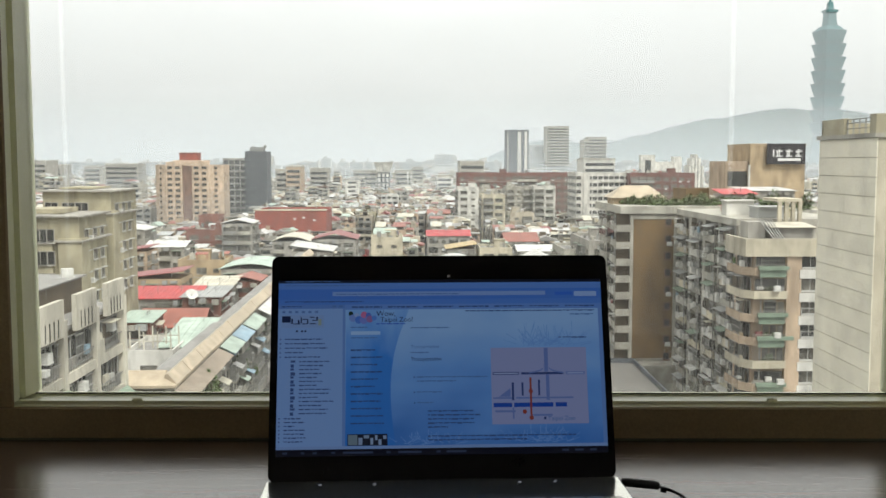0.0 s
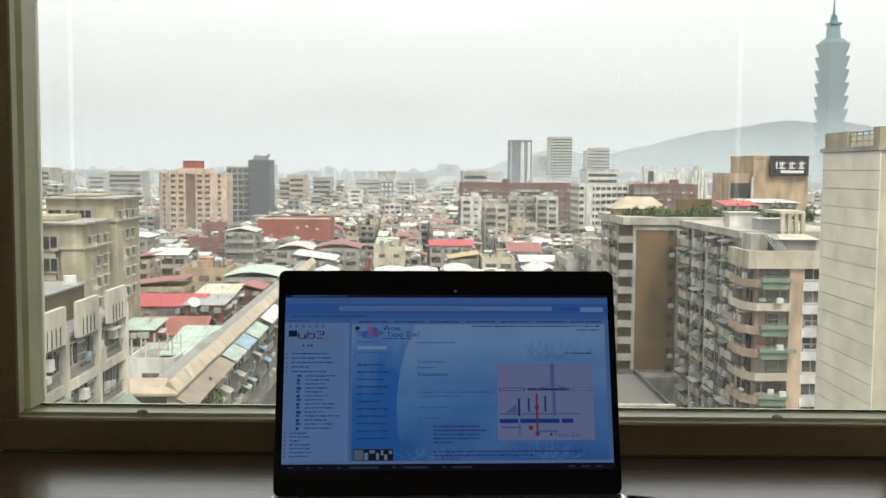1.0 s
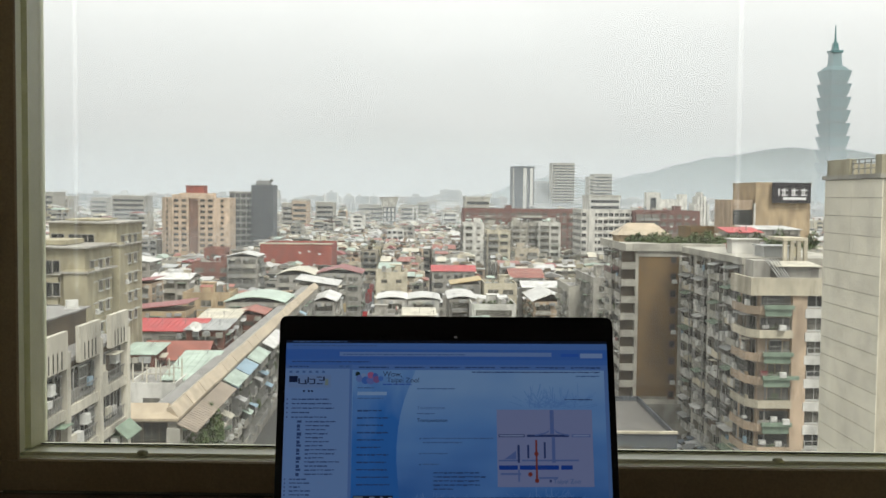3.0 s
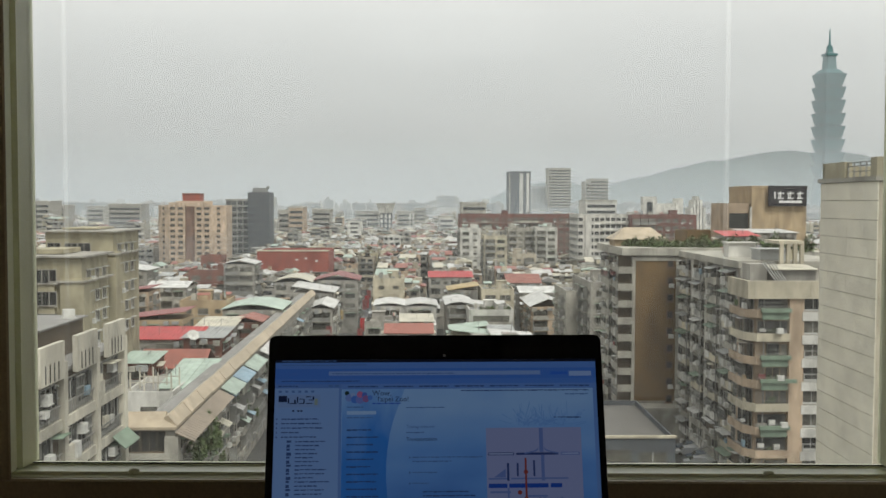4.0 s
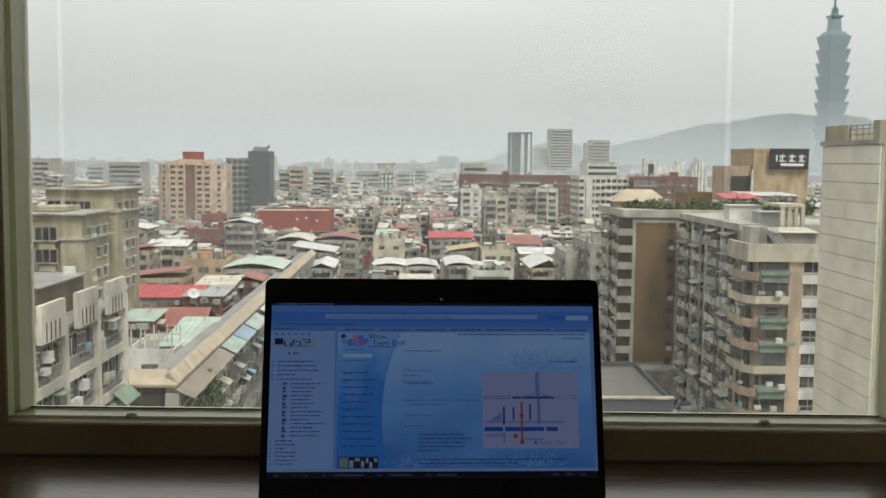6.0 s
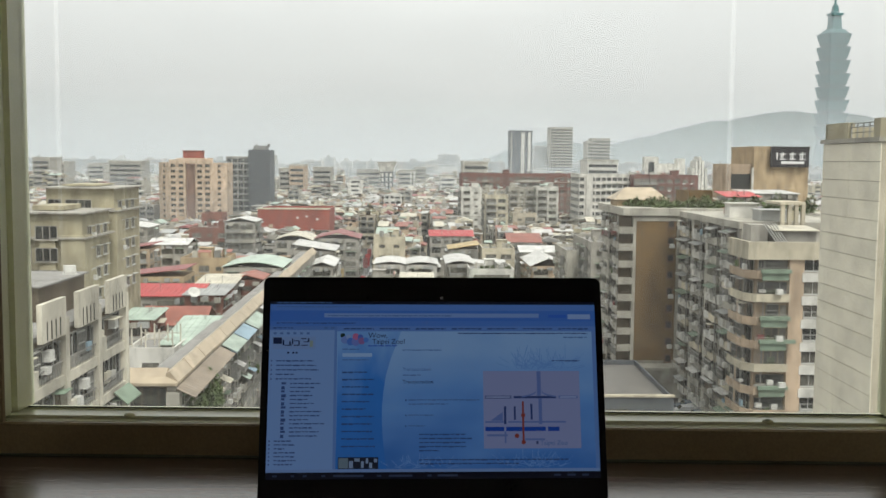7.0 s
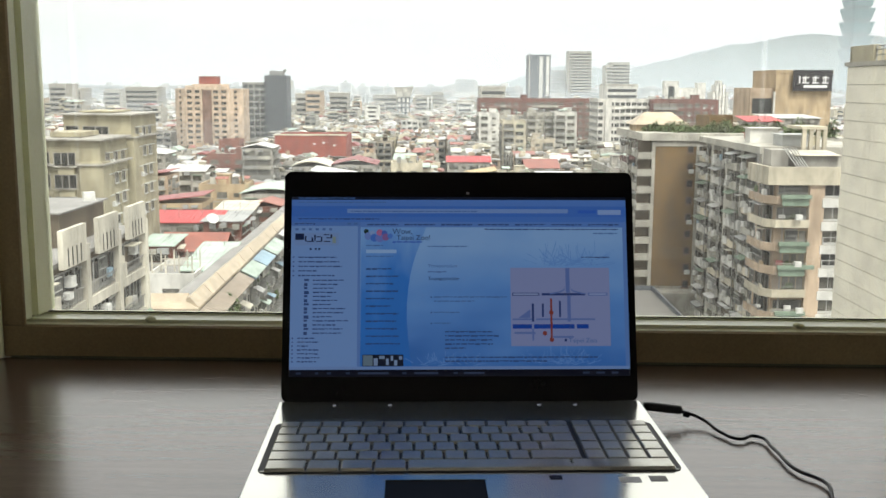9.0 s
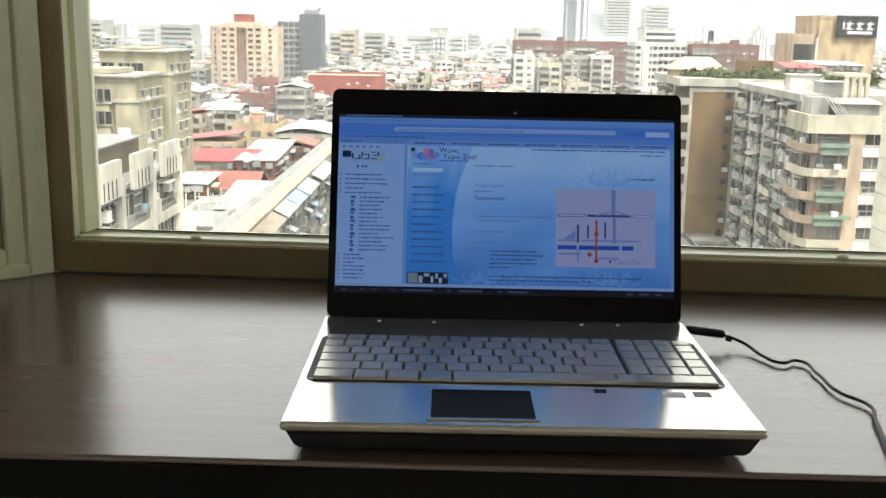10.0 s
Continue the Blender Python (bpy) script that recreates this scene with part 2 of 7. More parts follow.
# ---- building helpers ----
class Shape:
    """Collects boxes and prisms for one mesh."""

    def __init__(self):
        self.v, self.f = [], []

    def box(self, x0, x1, y0, y1, z0, z1, m=None):
        k = len(self.v)
        pts = [(x, y, z) for z in (z0, z1) for x, y in ((x0, y0), (x1, y0), (x1, y1), (x0, y1))]
        self.v += pts if m is None else [tuple(m @ Vector(p)) for p in pts]
        self.f += [tuple(k + i for i in q) for q in ((3, 2, 1, 0), (4, 5, 6, 7), (0, 1, 5, 4), (1, 2, 6, 5), (2, 3, 7, 6), (3, 0, 4, 7))]
        return self

    def prism(self, profile, a0, a1, along="y", m=None):
        """A profile of (s, z) pairs, counter-clockwise, drawn out along y (s is x) or along x (s is y)."""
        k, n = len(self.v), len(profile)
        for a in (a0, a1):
            for s, z in profile:
                p = (s, a, z) if along == "y" else (a, s, z)
                self.v.append(p if m is None else tuple(m @ Vector(p)))
        flip = along == "x"
        for i in range(n):
            j = (i + 1) % n
            q = (k + i, k + j, k + n + j, k + n + i)
            self.f.append(q[::-1] if flip else q)
        ends = (tuple(k + i for i in range(n - 1, -1, -1)), tuple(k + n + i for i in range(n)))
        self.f += [e[::-1] for e in ends] if flip else list(ends)
        return self

    def rod(self, p, q, r, sides=6):
        p, q = Vector(p), Vector(q)
        m = Matrix.Translation(p) @ (q - p).to_track_quat("Z", "Y").to_matrix().to_4x4()
        h = (q - p).length
        k = len(self.v)
        for z in (0, h):
            for i in range(sides):
                a = 2 * math.pi * i / sides
                self.v.append(tuple(m @ Vector((r * math.cos(a), r * math.sin(a), z))))
        for i in range(sides):
            j = (i + 1) % sides
            self.f.append((k + i, k + j, k + sides + j, k + sides + i))
        self.f += [tuple(k + i for i in range(sides - 1, -1, -1)), tuple(k + sides + i for i in range(sides))]
        return self

    def mesh(self, name, material):
        me = bpy.data.meshes.new(name)
        me.from_pydata(self.v, [], self.f)
        me.materials.append(material)
        me.update()
        return me


def part(name, shape, material, parent=None, label="", m=None, kind=""):
    """Links a Shape, bmesh or mesh as one mesh object, under a thing or a part."""
    if isinstance(shape, Shape):
        me = shape.mesh(name, material)
    elif isinstance(shape, bmesh.types.BMesh):
        me = bpy.data.meshes.new(name)
        shape.to_mesh(me)
        shape.free()
        me.materials.append(material)
    else:
        me = shape
    ob = new(name, me)
    if parent is not None:
        ob.parent = parent
    if m is not None:
        ob.matrix_basis = m
    return tagged(ob, label, kind=kind)


def rounded(x0, x1, y0, y1, z0, z1, r=0.002, seg=2, only=None):
    """A box with softened edges."""
    bm = bmesh.new()
    bmesh.ops.create_cube(bm, size=1.0)
    for v in bm.verts:
        v.co = Vector(((x0 + x1) / 2 + v.co.x * (x1 - x0), (y0 + y1) / 2 + v.co.y * (y1 - y0), (z0 + z1) / 2 + v.co.z * (z1 - z0)))
    edges = bm.edges[:]
    if only == "upright":
        edges = [e for e in edges if abs(e.verts[0].co.z - e.verts[1].co.z) > 1e-6]
    if only == "y":
        edges = [e for e in edges if abs(e.verts[0].co.y - e.verts[1].co.y) > 1e-6]
    bmesh.ops.bevel(bm, geom=edges, offset=r, segments=seg, affect="EDGES", profile=0.5)
    return bm


def smooth(ob):
    for p in ob.data.polygons:
        p.use_smooth = True
    return ob


def tube(name, pts, r, material, parent=None):
    cu = bpy.data.curves.new(name, "CURVE")
    cu.dimensions, cu.bevel_depth, cu.bevel_resolution, cu.resolution_u = "3D", r, 3, 10
    sp = cu.splines.new("BEZIER")
    sp.bezier_points.add(len(pts) - 1)
    for b, p in zip(sp.bezier_points, pts):
        b.co, b.handle_left_type, b.handle_right_type = p, "AUTO", "AUTO"
    tmp = bpy.data.objects.new(name, cu)
    me = bpy.data.meshes.new_from_object(tmp)
    bpy.data.objects.remove(tmp)
    me.materials.clear()
    me.materials.append(material)
    ob = new(name, me)
    ob.parent = parent
    return smooth(ob)


def thing(name, m, label, category, group="", kind=""):
    ob = new(name)
    ob.matrix_basis = m
    return tagged(ob, label, category, group, kind)


# ---- the room ----
DESK = 0.75
XL, XR = -0.304, 0.852          # clear opening of the casing
WALL_Y = 1.302                  # front of the window casing
TOP = 1.95

# the room's shell behind the camera, unseen, small and pale to bounce light
RX0, RX1, RY0 = -1.75, 2.0, -2.0
part("floor", Shape().box(RX0, RX1, RY0, 1.47, -0.12, 0), M["room_floor"], kind="structure")
part("ceiling", Shape().box(RX0, RX1, RY0, 1.47, 2.6, 2.72), M["room"], kind="structure")
part("wall_south", Shape().box(RX0, RX1, RY0 - 0.1, RY0, 0, 2.6), M["room"], kind="structure")
# both side walls have openings for the added windows
part("wall_west", Shape().box(RX0 - 0.1, RX0, RY0 - 0.1, -1.8, 0, 2.6).box(RX0 - 0.1, RX0, -1.8, -0.25, 0, 0.5).box(RX0 - 0.1, RX0, -1.8, -0.25, 2.45, 2.6).box(RX0 - 0.1, RX0, -0.25, -0.08, 0, 2.6), M["room"], kind="structure")
part("wall_east", Shape().box(RX1, RX1 + 0.1, RY0 - 0.1, -1.3, 0, 2.6).box(RX1, RX1 + 0.1, -1.3, 0.15, 0, 0.5).box(RX1, RX1 + 0.1, -1.3, 0.15, 2.45, 2.6).box(RX1, RX1 + 0.1, 0.15, 0.25, 0, 2.6), M["room"], kind="structure")
wall = Shape().box(-0.345, 0.895, 1.315, 1.47, 0, 0.745).box(-0.345, 0.895, 1.315, 1.47, TOP + 0.04, 2.6)
part("wall_north", wall, M["room"], kind="structure")
slant = pose(-0.345, 1.302, 0, 0, 0, 225)   # local x runs from the bay's corner back into the room
part("wall_bay_east", Shape().box(-0.02, 1.0, 0.0, 0.15, 0, 0.745, pose(0.93, 1.302, 0, 0, 0, -45)).box(-0.02, 1.0, 0.0, 0.15, TOP + 0.36, 2.6, pose(0.93, 1.302, 0, 0, 0, -45)).box(1.0, 1.50, 0.0, 0.15, 0, 2.6, pose(0.93, 1.302, 0, 0, 0, -45)), M["room"], kind="structure")
part("wall_bay", Shape().box(1.0, 1.98, -0.15, -0.005, 0, 2.6, slant).box(-0.05, 1.0, -0.15, -0.005, 0, 0.745, slant).box(-0.05, 1.0, -0.15, -0.005, TOP + 0.05, 2.6, slant), M["room"], kind="structure")

# the picture window
win = thing("window_1", Matrix.Identity(4), "large fixed picture window in brown and cream aluminium", "window", kind="structure")
F0, F1 = 1.302, 1.3685
part("casing_sill", Shape().prism([(F0, 0.7508), (F1, 0.7508), (F1, 0.7775), (F0 + 0.004, 0.7930), (F0, 0.7910)], -0.344, 0.925, "x"), M["alu_brown"], win, "dark brown aluminium sill casing")


def upright(name, ring, z0, z1, material, parent, label):
    """A profile of (x, y) pairs drawn upwards."""
    sh, n = Shape(), len(ring)
    sh.v = [(p, r, z) for z in (z0, z1) for p, r in ring]
    sh.f = [(i, (i + 1) % n, n + (i + 1) % n, n + i) for i in range(n)] + [tuple(range(n)), tuple(range(n, 2 * n))]
    me = sh.mesh("tmp", material)
    bm = bmesh.new()
    bm.from_mesh(me)
    bpy.data.meshes.remove(me)
    bmesh.ops.recalc_face_normals(bm, faces=bm.faces)
    return part(name, bm, material, parent, label)


upright("casing_side", [(-0.3442, F0), (-0.317, F0), (-0.315, F0 + 0.003), (-0.3445, F1), (-0.356, F1)], 0.7934, TOP, M["alu_brown"], win, "dark brown aluminium side casing")
upright("casing_side", [(0.925, F0), (0.850, F0), (0.848, F0 + 0.003), (0.8795, F1), (0.925, F1)], 0.7934, TOP, M["alu_brown"], win, "dark brown aluminium side casing")
part("casing_head", rounded(-0.344, 0.925, F0, F1, TOP + 0.001, TOP + 0.04, 0.003), M["alu_brown"], win, "dark brown aluminium head casing")
# stepped cream frame, deep at the sill
GX0, GX1 = -0.340, 0.888
sill_profile = [(1.370, 0.755), (1.448, 0.755), (1.448, 0.7806), (1.4335, 0.7806), (1.432, 0.7792), (1.398, 0.7785), (1.396, 0.7822), (1.382, 0.7830), (1.380, 0.7788), (1.370, 0.7780)]
part("window_sill", Shape().prism(sill_profile, -0.352, 0.925, "x"), M["alu_cream"], win, "cream-green stepped aluminium sill")
for s, x, f in ((1, GX0, 0.004), (-1, GX1, -0.008)):
    upright("window_frame", [(x - s * f, 1.370), (x - s * (f - 0.002), 1.384), (x - s * (f + 0.004), 1.386), (x - s * (f + 0.003), 1.398), (x + s * 0.001, 1.399), (x + s * 0.003, 1.43), (x + s * 0.005, 1.447), (x - s * 0.04, 1.447), (x - s * 0.04, 1.370)], 0.7834, TOP, M["alu_cream"], win, "cream-green aluminium jamb")
part("window_head", Shape().box(-0.33, 0.88, 1.37, 1.447, TOP - 0.02, TOP + 0.02), M["alu_cream"], win)
pane = part("pane", Shape().box(GX0 - 0.01, GX1 + 0.01, 1.436, 1.441, 0.776, TOP - 0.01), M["pane_veiled"], win, "fixed window pane with a pale veil added over the view")
pane.visible_shadow = False
part("gasket", Shape().box(GX0, GX1, 1.4340, 1.4358, 0.7807, 0.7826), M["gasket"], win, "grey glazing gasket along the pane")
# thin dark strip marks the line where casing meets desk
part("seal", Shape().box(-0.335, 0.895, 1.2982, 1.3016, 0.7504, 0.7524), M["gasket"], win, "thin dark strip between sill casing and desk")
for kx in (-0.1775, 0.7065):
    bm = bmesh.new()
    bmesh.ops.create_uvsphere(bm, u_segments=14, v_segments=8, radius=1.0)
    for v in bm.verts:
        v.co = Vector((kx + v.co.x * 0.008, 1.385 + v.co.y * 0.006, 0.7830 + v.co.z * 0.0045))
    smooth(part("drain_cap", bm, M["alu_cream"], win, "small round cream drain cap"))
# thin pale strips down the pane, painted stand-ins for reflections in the glass
M["reflection"] = pale_streak("film_residue", 0.20)
for rx, w0, w1, z0 in ((0.655, 0.0028, 0.0034, 0.99), (-0.286, 0.0022, 0.0030, 1.0)):
    strip = Shape()
    strip.v = [(rx - w1, 1.4345, z0 - 0.14), (rx + w1, 1.4345, z0 - 0.14), (rx + w1, 1.4345, TOP - 0.03), (rx - w1, 1.4345, TOP - 0.03)]
    strip.f = [(0, 1, 2, 3)]
    part("film_residue", strip, M["reflection"], win, "pale strip on the pane standing in for a reflection")

# the bay's slanting side light
side = thing("window_2", slant, "slanting side window of the bay in cream frames, dark behind", "window", kind="structure")
part("window_frame", rounded(0.003, 0.034, -0.006, 0.012, 0.7512, TOP + 0.03, 0.003), M["alu_cream"], side)
part("sash_stile", rounded(0.0365, 0.0600, -0.010, 0.006, 0.768, TOP, 0.003), M["alu_cream"], side)
part("window_sill", rounded(0.0345, 1.0, -0.006, 0.012, 0.7512, 0.766, 0.002), M["alu_cream"], side)
part("sash_rail", rounded(0.0605, 1.0, -0.010, 0.005, 0.768, 0.788, 0.003), M["alu_cream"], side)
part("panel", Shape().box(0.0605, 1.0, -0.016, -0.004, 0.7885, TOP), M["alu_brown"], side, "dark brown panel in the sash")
part("corner_post", Shape().box(-0.43, -0.3570, 1.306, 1.47, 0.74, TOP + 0.05), M["alu_brown"], kind="structure")
# the bay's other slanting light, glazed, beyond the right end of the picture window
# unseen, assumed to mirror the left side; added to let in more daylight
slant_r = pose(0.93, 1.302, 0, 0, 0, -45)
east = thing("added_window_3", slant_r, "unseen slanting glazed side window of the bay, added to light the room", "window", kind="structure")
for a0, a1, z0, z1 in ((0.0, 0.05, 0.752, TOP + 0.35), (0.95, 1.0, 0.752, TOP + 0.35), (0.05, 0.95, 0.752, 0.80), (0.05, 0.95, TOP + 0.30, TOP + 0.35)):
    part("window_frame", rounded(a0, a1, -0.02, 0.03, z0, z1, 0.003), M["alu_cream"], east)
pane_e = part("pane", Shape().box(0.05, 0.95, 0.005, 0.009, 0.80, TOP + 0.30), M["pane"], east, "clear side pane")
pane_e.visible_shadow = False
# unseen window added in the west wall to brighten desk and laptop
west = thing("added_window_4", pose(RX0 - 0.05, -1.025, 0, 0, 0, 90), "unseen plain glazed window added in the side wall to brighten the room", "window", kind="structure")
for a0, a1, z0, z1 in ((-0.775, -0.725, 0.50, 2.45), (0.725, 0.775, 0.50, 2.45), (-0.725, 0.725, 0.50, 0.55), (-0.725, 0.725, 2.40, 2.45)):
    part("window_frame", rounded(a0, a1, -0.03, 0.03, z0, z1, 0.003), M["alu_cream"], west)
pane_w = part("pane", Shape().box(-0.725, 0.725, -0.002, 0.002, 0.55, 2.40), M["pane"], west, "clear side pane")
pane_w.visible_shadow = False
# second unseen window, added in the east wall for more room light
east2 = thing("added_window_5", pose(RX1 + 0.05, -0.575, 0, 0, 0, 90), "unseen plain glazed window added in the other side wall to brighten the room", "window", kind="structure")
for a0, a1, z0, z1 in ((-0.725, -0.675, 0.50, 2.45), (0.675, 0.725, 0.50, 2.45), (-0.675, 0.675, 0.50, 0.55), (-0.675, 0.675, 2.40, 2.45)):
    part("window_frame", rounded(a0, a1, -0.03, 0.03, z0, z1, 0.003), M["alu_cream"], east2)
pane_x = part("pane", Shape().box(-0.675, 0.675, -0.002, 0.002, 0.55, 2.40), M["pane"], east2, "clear side pane")
pane_x.visible_shadow = False
part("corner_post", Shape().box(0.9255, 0.97, 1.306, 1.47, 0.74, TOP + 0.05), M["alu_brown"], kind="structure")

# the deep window desk
bm = bmesh.new()
desk_pts = [(-0.62, 0.7148), (1.395, 0.7833), (1.41, 0.80), (0.92, 1.295), (0.90, 1.3005), (-0.3405, 1.3005), (-0.845, 0.80)]
vs = [bm.verts.new((x, y, DESK - 0.035)) for x, y in desk_pts]
face = bm.faces.new(vs)
ext = bmesh.ops.extrude_face_region(bm, geom=[face])
for v in ext["geom"]:
    if isinstance(v, bmesh.types.BMVert):
        v.co.z = DESK
bmesh.ops.recalc_face_normals(bm, faces=bm.faces)
front = [e for e in bm.edges if all(v.co.y < 0.803 and v.co.z > DESK - 0.001 for v in e.verts)]
bmesh.ops.bevel(bm, geom=front, offset=0.003, segments=3, affect="EDGES", profile=0.5)
desk = thing("window_desk", Matrix.Identity(4), "deep dark walnut laminate desk built in under the window", "desk")
part("desktop", bm, M["desk"], desk, "dark walnut laminate top with worn sheen")
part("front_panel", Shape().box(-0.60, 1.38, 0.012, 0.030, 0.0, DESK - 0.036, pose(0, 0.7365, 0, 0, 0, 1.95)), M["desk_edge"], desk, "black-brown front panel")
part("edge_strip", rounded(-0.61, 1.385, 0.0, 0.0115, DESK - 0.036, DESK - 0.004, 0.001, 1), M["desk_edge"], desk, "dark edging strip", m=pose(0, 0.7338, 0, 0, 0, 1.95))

# ---- the laptop ----
lap = thing("laptop", pose(0.2655, 0.747, DESK, 0, 0, 3.0), "open silver laptop with black lid, a web page on screen", "laptop")
W = 0.186
# silver deck with rounded corners, black tapering tray below
part("deck", rounded(-W, W, 0.0, 0.291, 0.0245, 0.0320, 0.0028, 3), M["silver"], lap, "silver glossy palm rest and deck")
bm = bmesh.new()
bmesh.ops.create_cube(bm, size=1.0)
for v in bm.verts:
    top = v.co.z > 0
    hw = W - (0.003 if top else 0.010)
    v.co = Vector((hw * (1 if v.co.x > 0 else -1), (0.004 if top else 0.013) if v.co.y < 0 else 0.289, 0.0244 if top else 0.0055))
bmesh.ops.bevel(bm, geom=bm.edges[:], offset=0.0025, segments=2, affect="EDGES")
part("tray", bm, M["black_matt"], lap, "black plastic underside")
for fx, fy in ((-0.14, 0.04), (0.14, 0.04), (-0.14, 0.27), (0.14, 0.27)):
    part("foot", rounded(fx - 0.012, fx + 0.012, fy - 0.006, fy + 0.006, 0.0005, 0.0058, 0.001, 1), M["black_matt"], lap, "rubber foot")
# keyboard
kb = part("keyboard", rounded(-0.1790, 0.1790, 0.0935, 0.2215, 0.0310, 0.0326, 0.009, 4, "upright"), M["black_matt"], lap, "dark keyboard well with silver keys")
part("well_rim", Shape().box(-0.1765, 0.1765, 0.0962, 0.0975, 0.0327, 0.0329), M["key"], kb)
CAPS = {}


def key(x, y, w, d):
    tag = (round(w, 4), round(d, 4))
    if tag not in CAPS:
        bm = bmesh.new()
        bmesh.ops.create_cube(bm, size=1.0)
        for v in bm.verts:
            t = 0.0007 if v.co.z > 0 else 0
            v.co = Vector((v.co.x * (w - 2 * t), v.co.y * (d - 2 * t), 0.0026 if v.co.z > 0 else 0))
        bmesh.ops.bevel(bm, geom=[e for e in bm.edges if max(v.co.z for v in e.verts) > 0.001], offset=0.0006, segments=1, affect="EDGES")
        me = bpy.data.meshes.new("key")
        bm.to_mesh(me)
        bm.free()
        me.materials.append(M["key"])
        CAPS[tag] = me
    return part("key", CAPS[tag], None, kb, m=pose(x, y, 0.0327))


def key_row(x0, x1, y, d, widths, gap=0.0013):
    unit = (x1 - x0) / sum(widths)
    x = x0
    for w in widths:
        if w > 0:
            key(x + w * unit / 2, y, w * unit - gap, d)
        x += abs(w) * unit


rows_y = [0.1068, 0.1285, 0.1500, 0.1715, 0.1925, 0.2110]
rows_d = [0.0204, 0.0204, 0.0203, 0.0203, 0.0198, 0.0148]
KX0, KX1, NX0, NX1 = -0.1740, 0.0985, 0.1012, 0.1740
key_row(KX0, KX1, rows_y[0], rows_d[0], [1.25, 1.0, 1.0, 1.0, 5.0, 1.0, 1.0, 1.0, -2.6])
for kx, ky in ((0.0570, 0.1016), (0.0735, 0.1016), (0.0735, 0.1119), (0.0900, 0.1016)):
    key(kx, ky, 0.0152, 0.0088)
key_row(KX0, KX1, rows_y[1], rows_d[1], [2.1] + [1] * 10 + [2.4])
key_row(KX0, KX1, rows_y[2], rows_d[2], [1.7] + [1] * 11 + [1.8])
key_row(KX0, KX1, rows_y[3], rows_d[3], [1.4] + [1] * 12 + [1.1])
key_row(KX0, KX1, rows_y[4], rows_d[4], [1.0] + [1] * 12 + [1.5])
key_row(KX0, KX1, rows_y[5], rows_d[5], [1.0] + [1] * 12 + [1.0])
key_row(NX0, NX1, rows_y[0], rows_d[0], [2, 1, 1])
for r in (1, 3):
    key_row(NX0, NX1, rows_y[r], rows_d[r], [1, 1, 1, 1])
key_row(NX0, NX1, rows_y[2], rows_d[2], [1, 1, 1, 1])
key_row(NX0, NX1, rows_y[4], rows_d[4], [1, 1, 1, 1])
key_row(NX0, NX1, rows_y[5], rows_d[5], [1, 1, 1, 1])
# touchpad in its chrome rim
pad = part("touchpad", rounded(-0.0715, 0.0105, 0.0215, 0.0765, 0.0318, 0.0326, 0.0015, 2, "upright"), M["pad"], lap, "black mirror-finish touchpad")
rim = Shape().box(-0.0740, 0.0130, 0.0752, 0.0783, 0.0318, 0.0336).box(-0.0740, -0.0712, 0.0105, 0.0752, 0.0318, 0.0333).box(0.0102, 0.0130, 0.0105, 0.0752, 0.0318, 0.0333)
part("rim", rim, M["silver"], pad, "silver rim")
part("button", rounded(-0.0715, 0.0105, 0.0135, 0.0208, 0.0318, 0.0332, 0.0008, 2), M["pad"], pad, "black click bar")
part("rim", rounded(-0.0735, 0.0125, 0.0100, 0.0131, 0.0318, 0.0336, 0.0008, 2), M["chrome"], pad, "chrome front strip")
part("fingerprint_reader", rounded(0.0640, 0.0745, 0.0775, 0.0860, 0.0318, 0.0324, 0.0005, 1), M["black_gloss"], lap, "small dark square sensor")
part("sticker", rounded(0.1210, 0.1390, 0.0700, 0.0820, 0.0318, 0.0323, 0.0002, 1), M["sticker_w"], lap, "pale blue-white sticker")
part("sticker", rounded(0.1465, 0.1610, 0.0720, 0.0840, 0.0318, 0.0323, 0.0002, 1), M["sticker_g"], lap, "grey square sticker")
M["led"] = glow("white_indicator", (0.75, 0.82, 1.0), 0.35)
for lx in (-0.128, -0.072, 0.079, 0.116):
    part("indicator", Shape().box(lx - 0.0018, lx + 0.0018, 0.2755, 0.2765, 0.0322, 0.0328), M["led"], lap, "tiny white indicator light")

# the lid: local x along the hinge, z up the lid, -y towards the viewer
lid = part("lid", rounded(-0.1838, 0.1838, 0.0, 0.0085, -0.0045, 0.2365, 0.0075, 4, "y"), M["black_gloss"], lap, "glossy black lid and bezel", m=pose(0, 0.292, 0.035, -17.0, 0, 0))
part("webcam", Shape().box(0.0075, 0.0105, -0.0006, 0.0, 0.2125, 0.2150), M["sticker_g"], lid, "tiny webcam lens")
SX0, SX1, SZ0, SZ1 = -0.1760, 0.1764, 0.0215, 0.2095
SW, SH = SX1 - SX0, SZ1 - SZ0


def lit(name, color, strength=1.0):
    if name not in M:
        M[name] = glow(name, color, strength)
    return M[name]


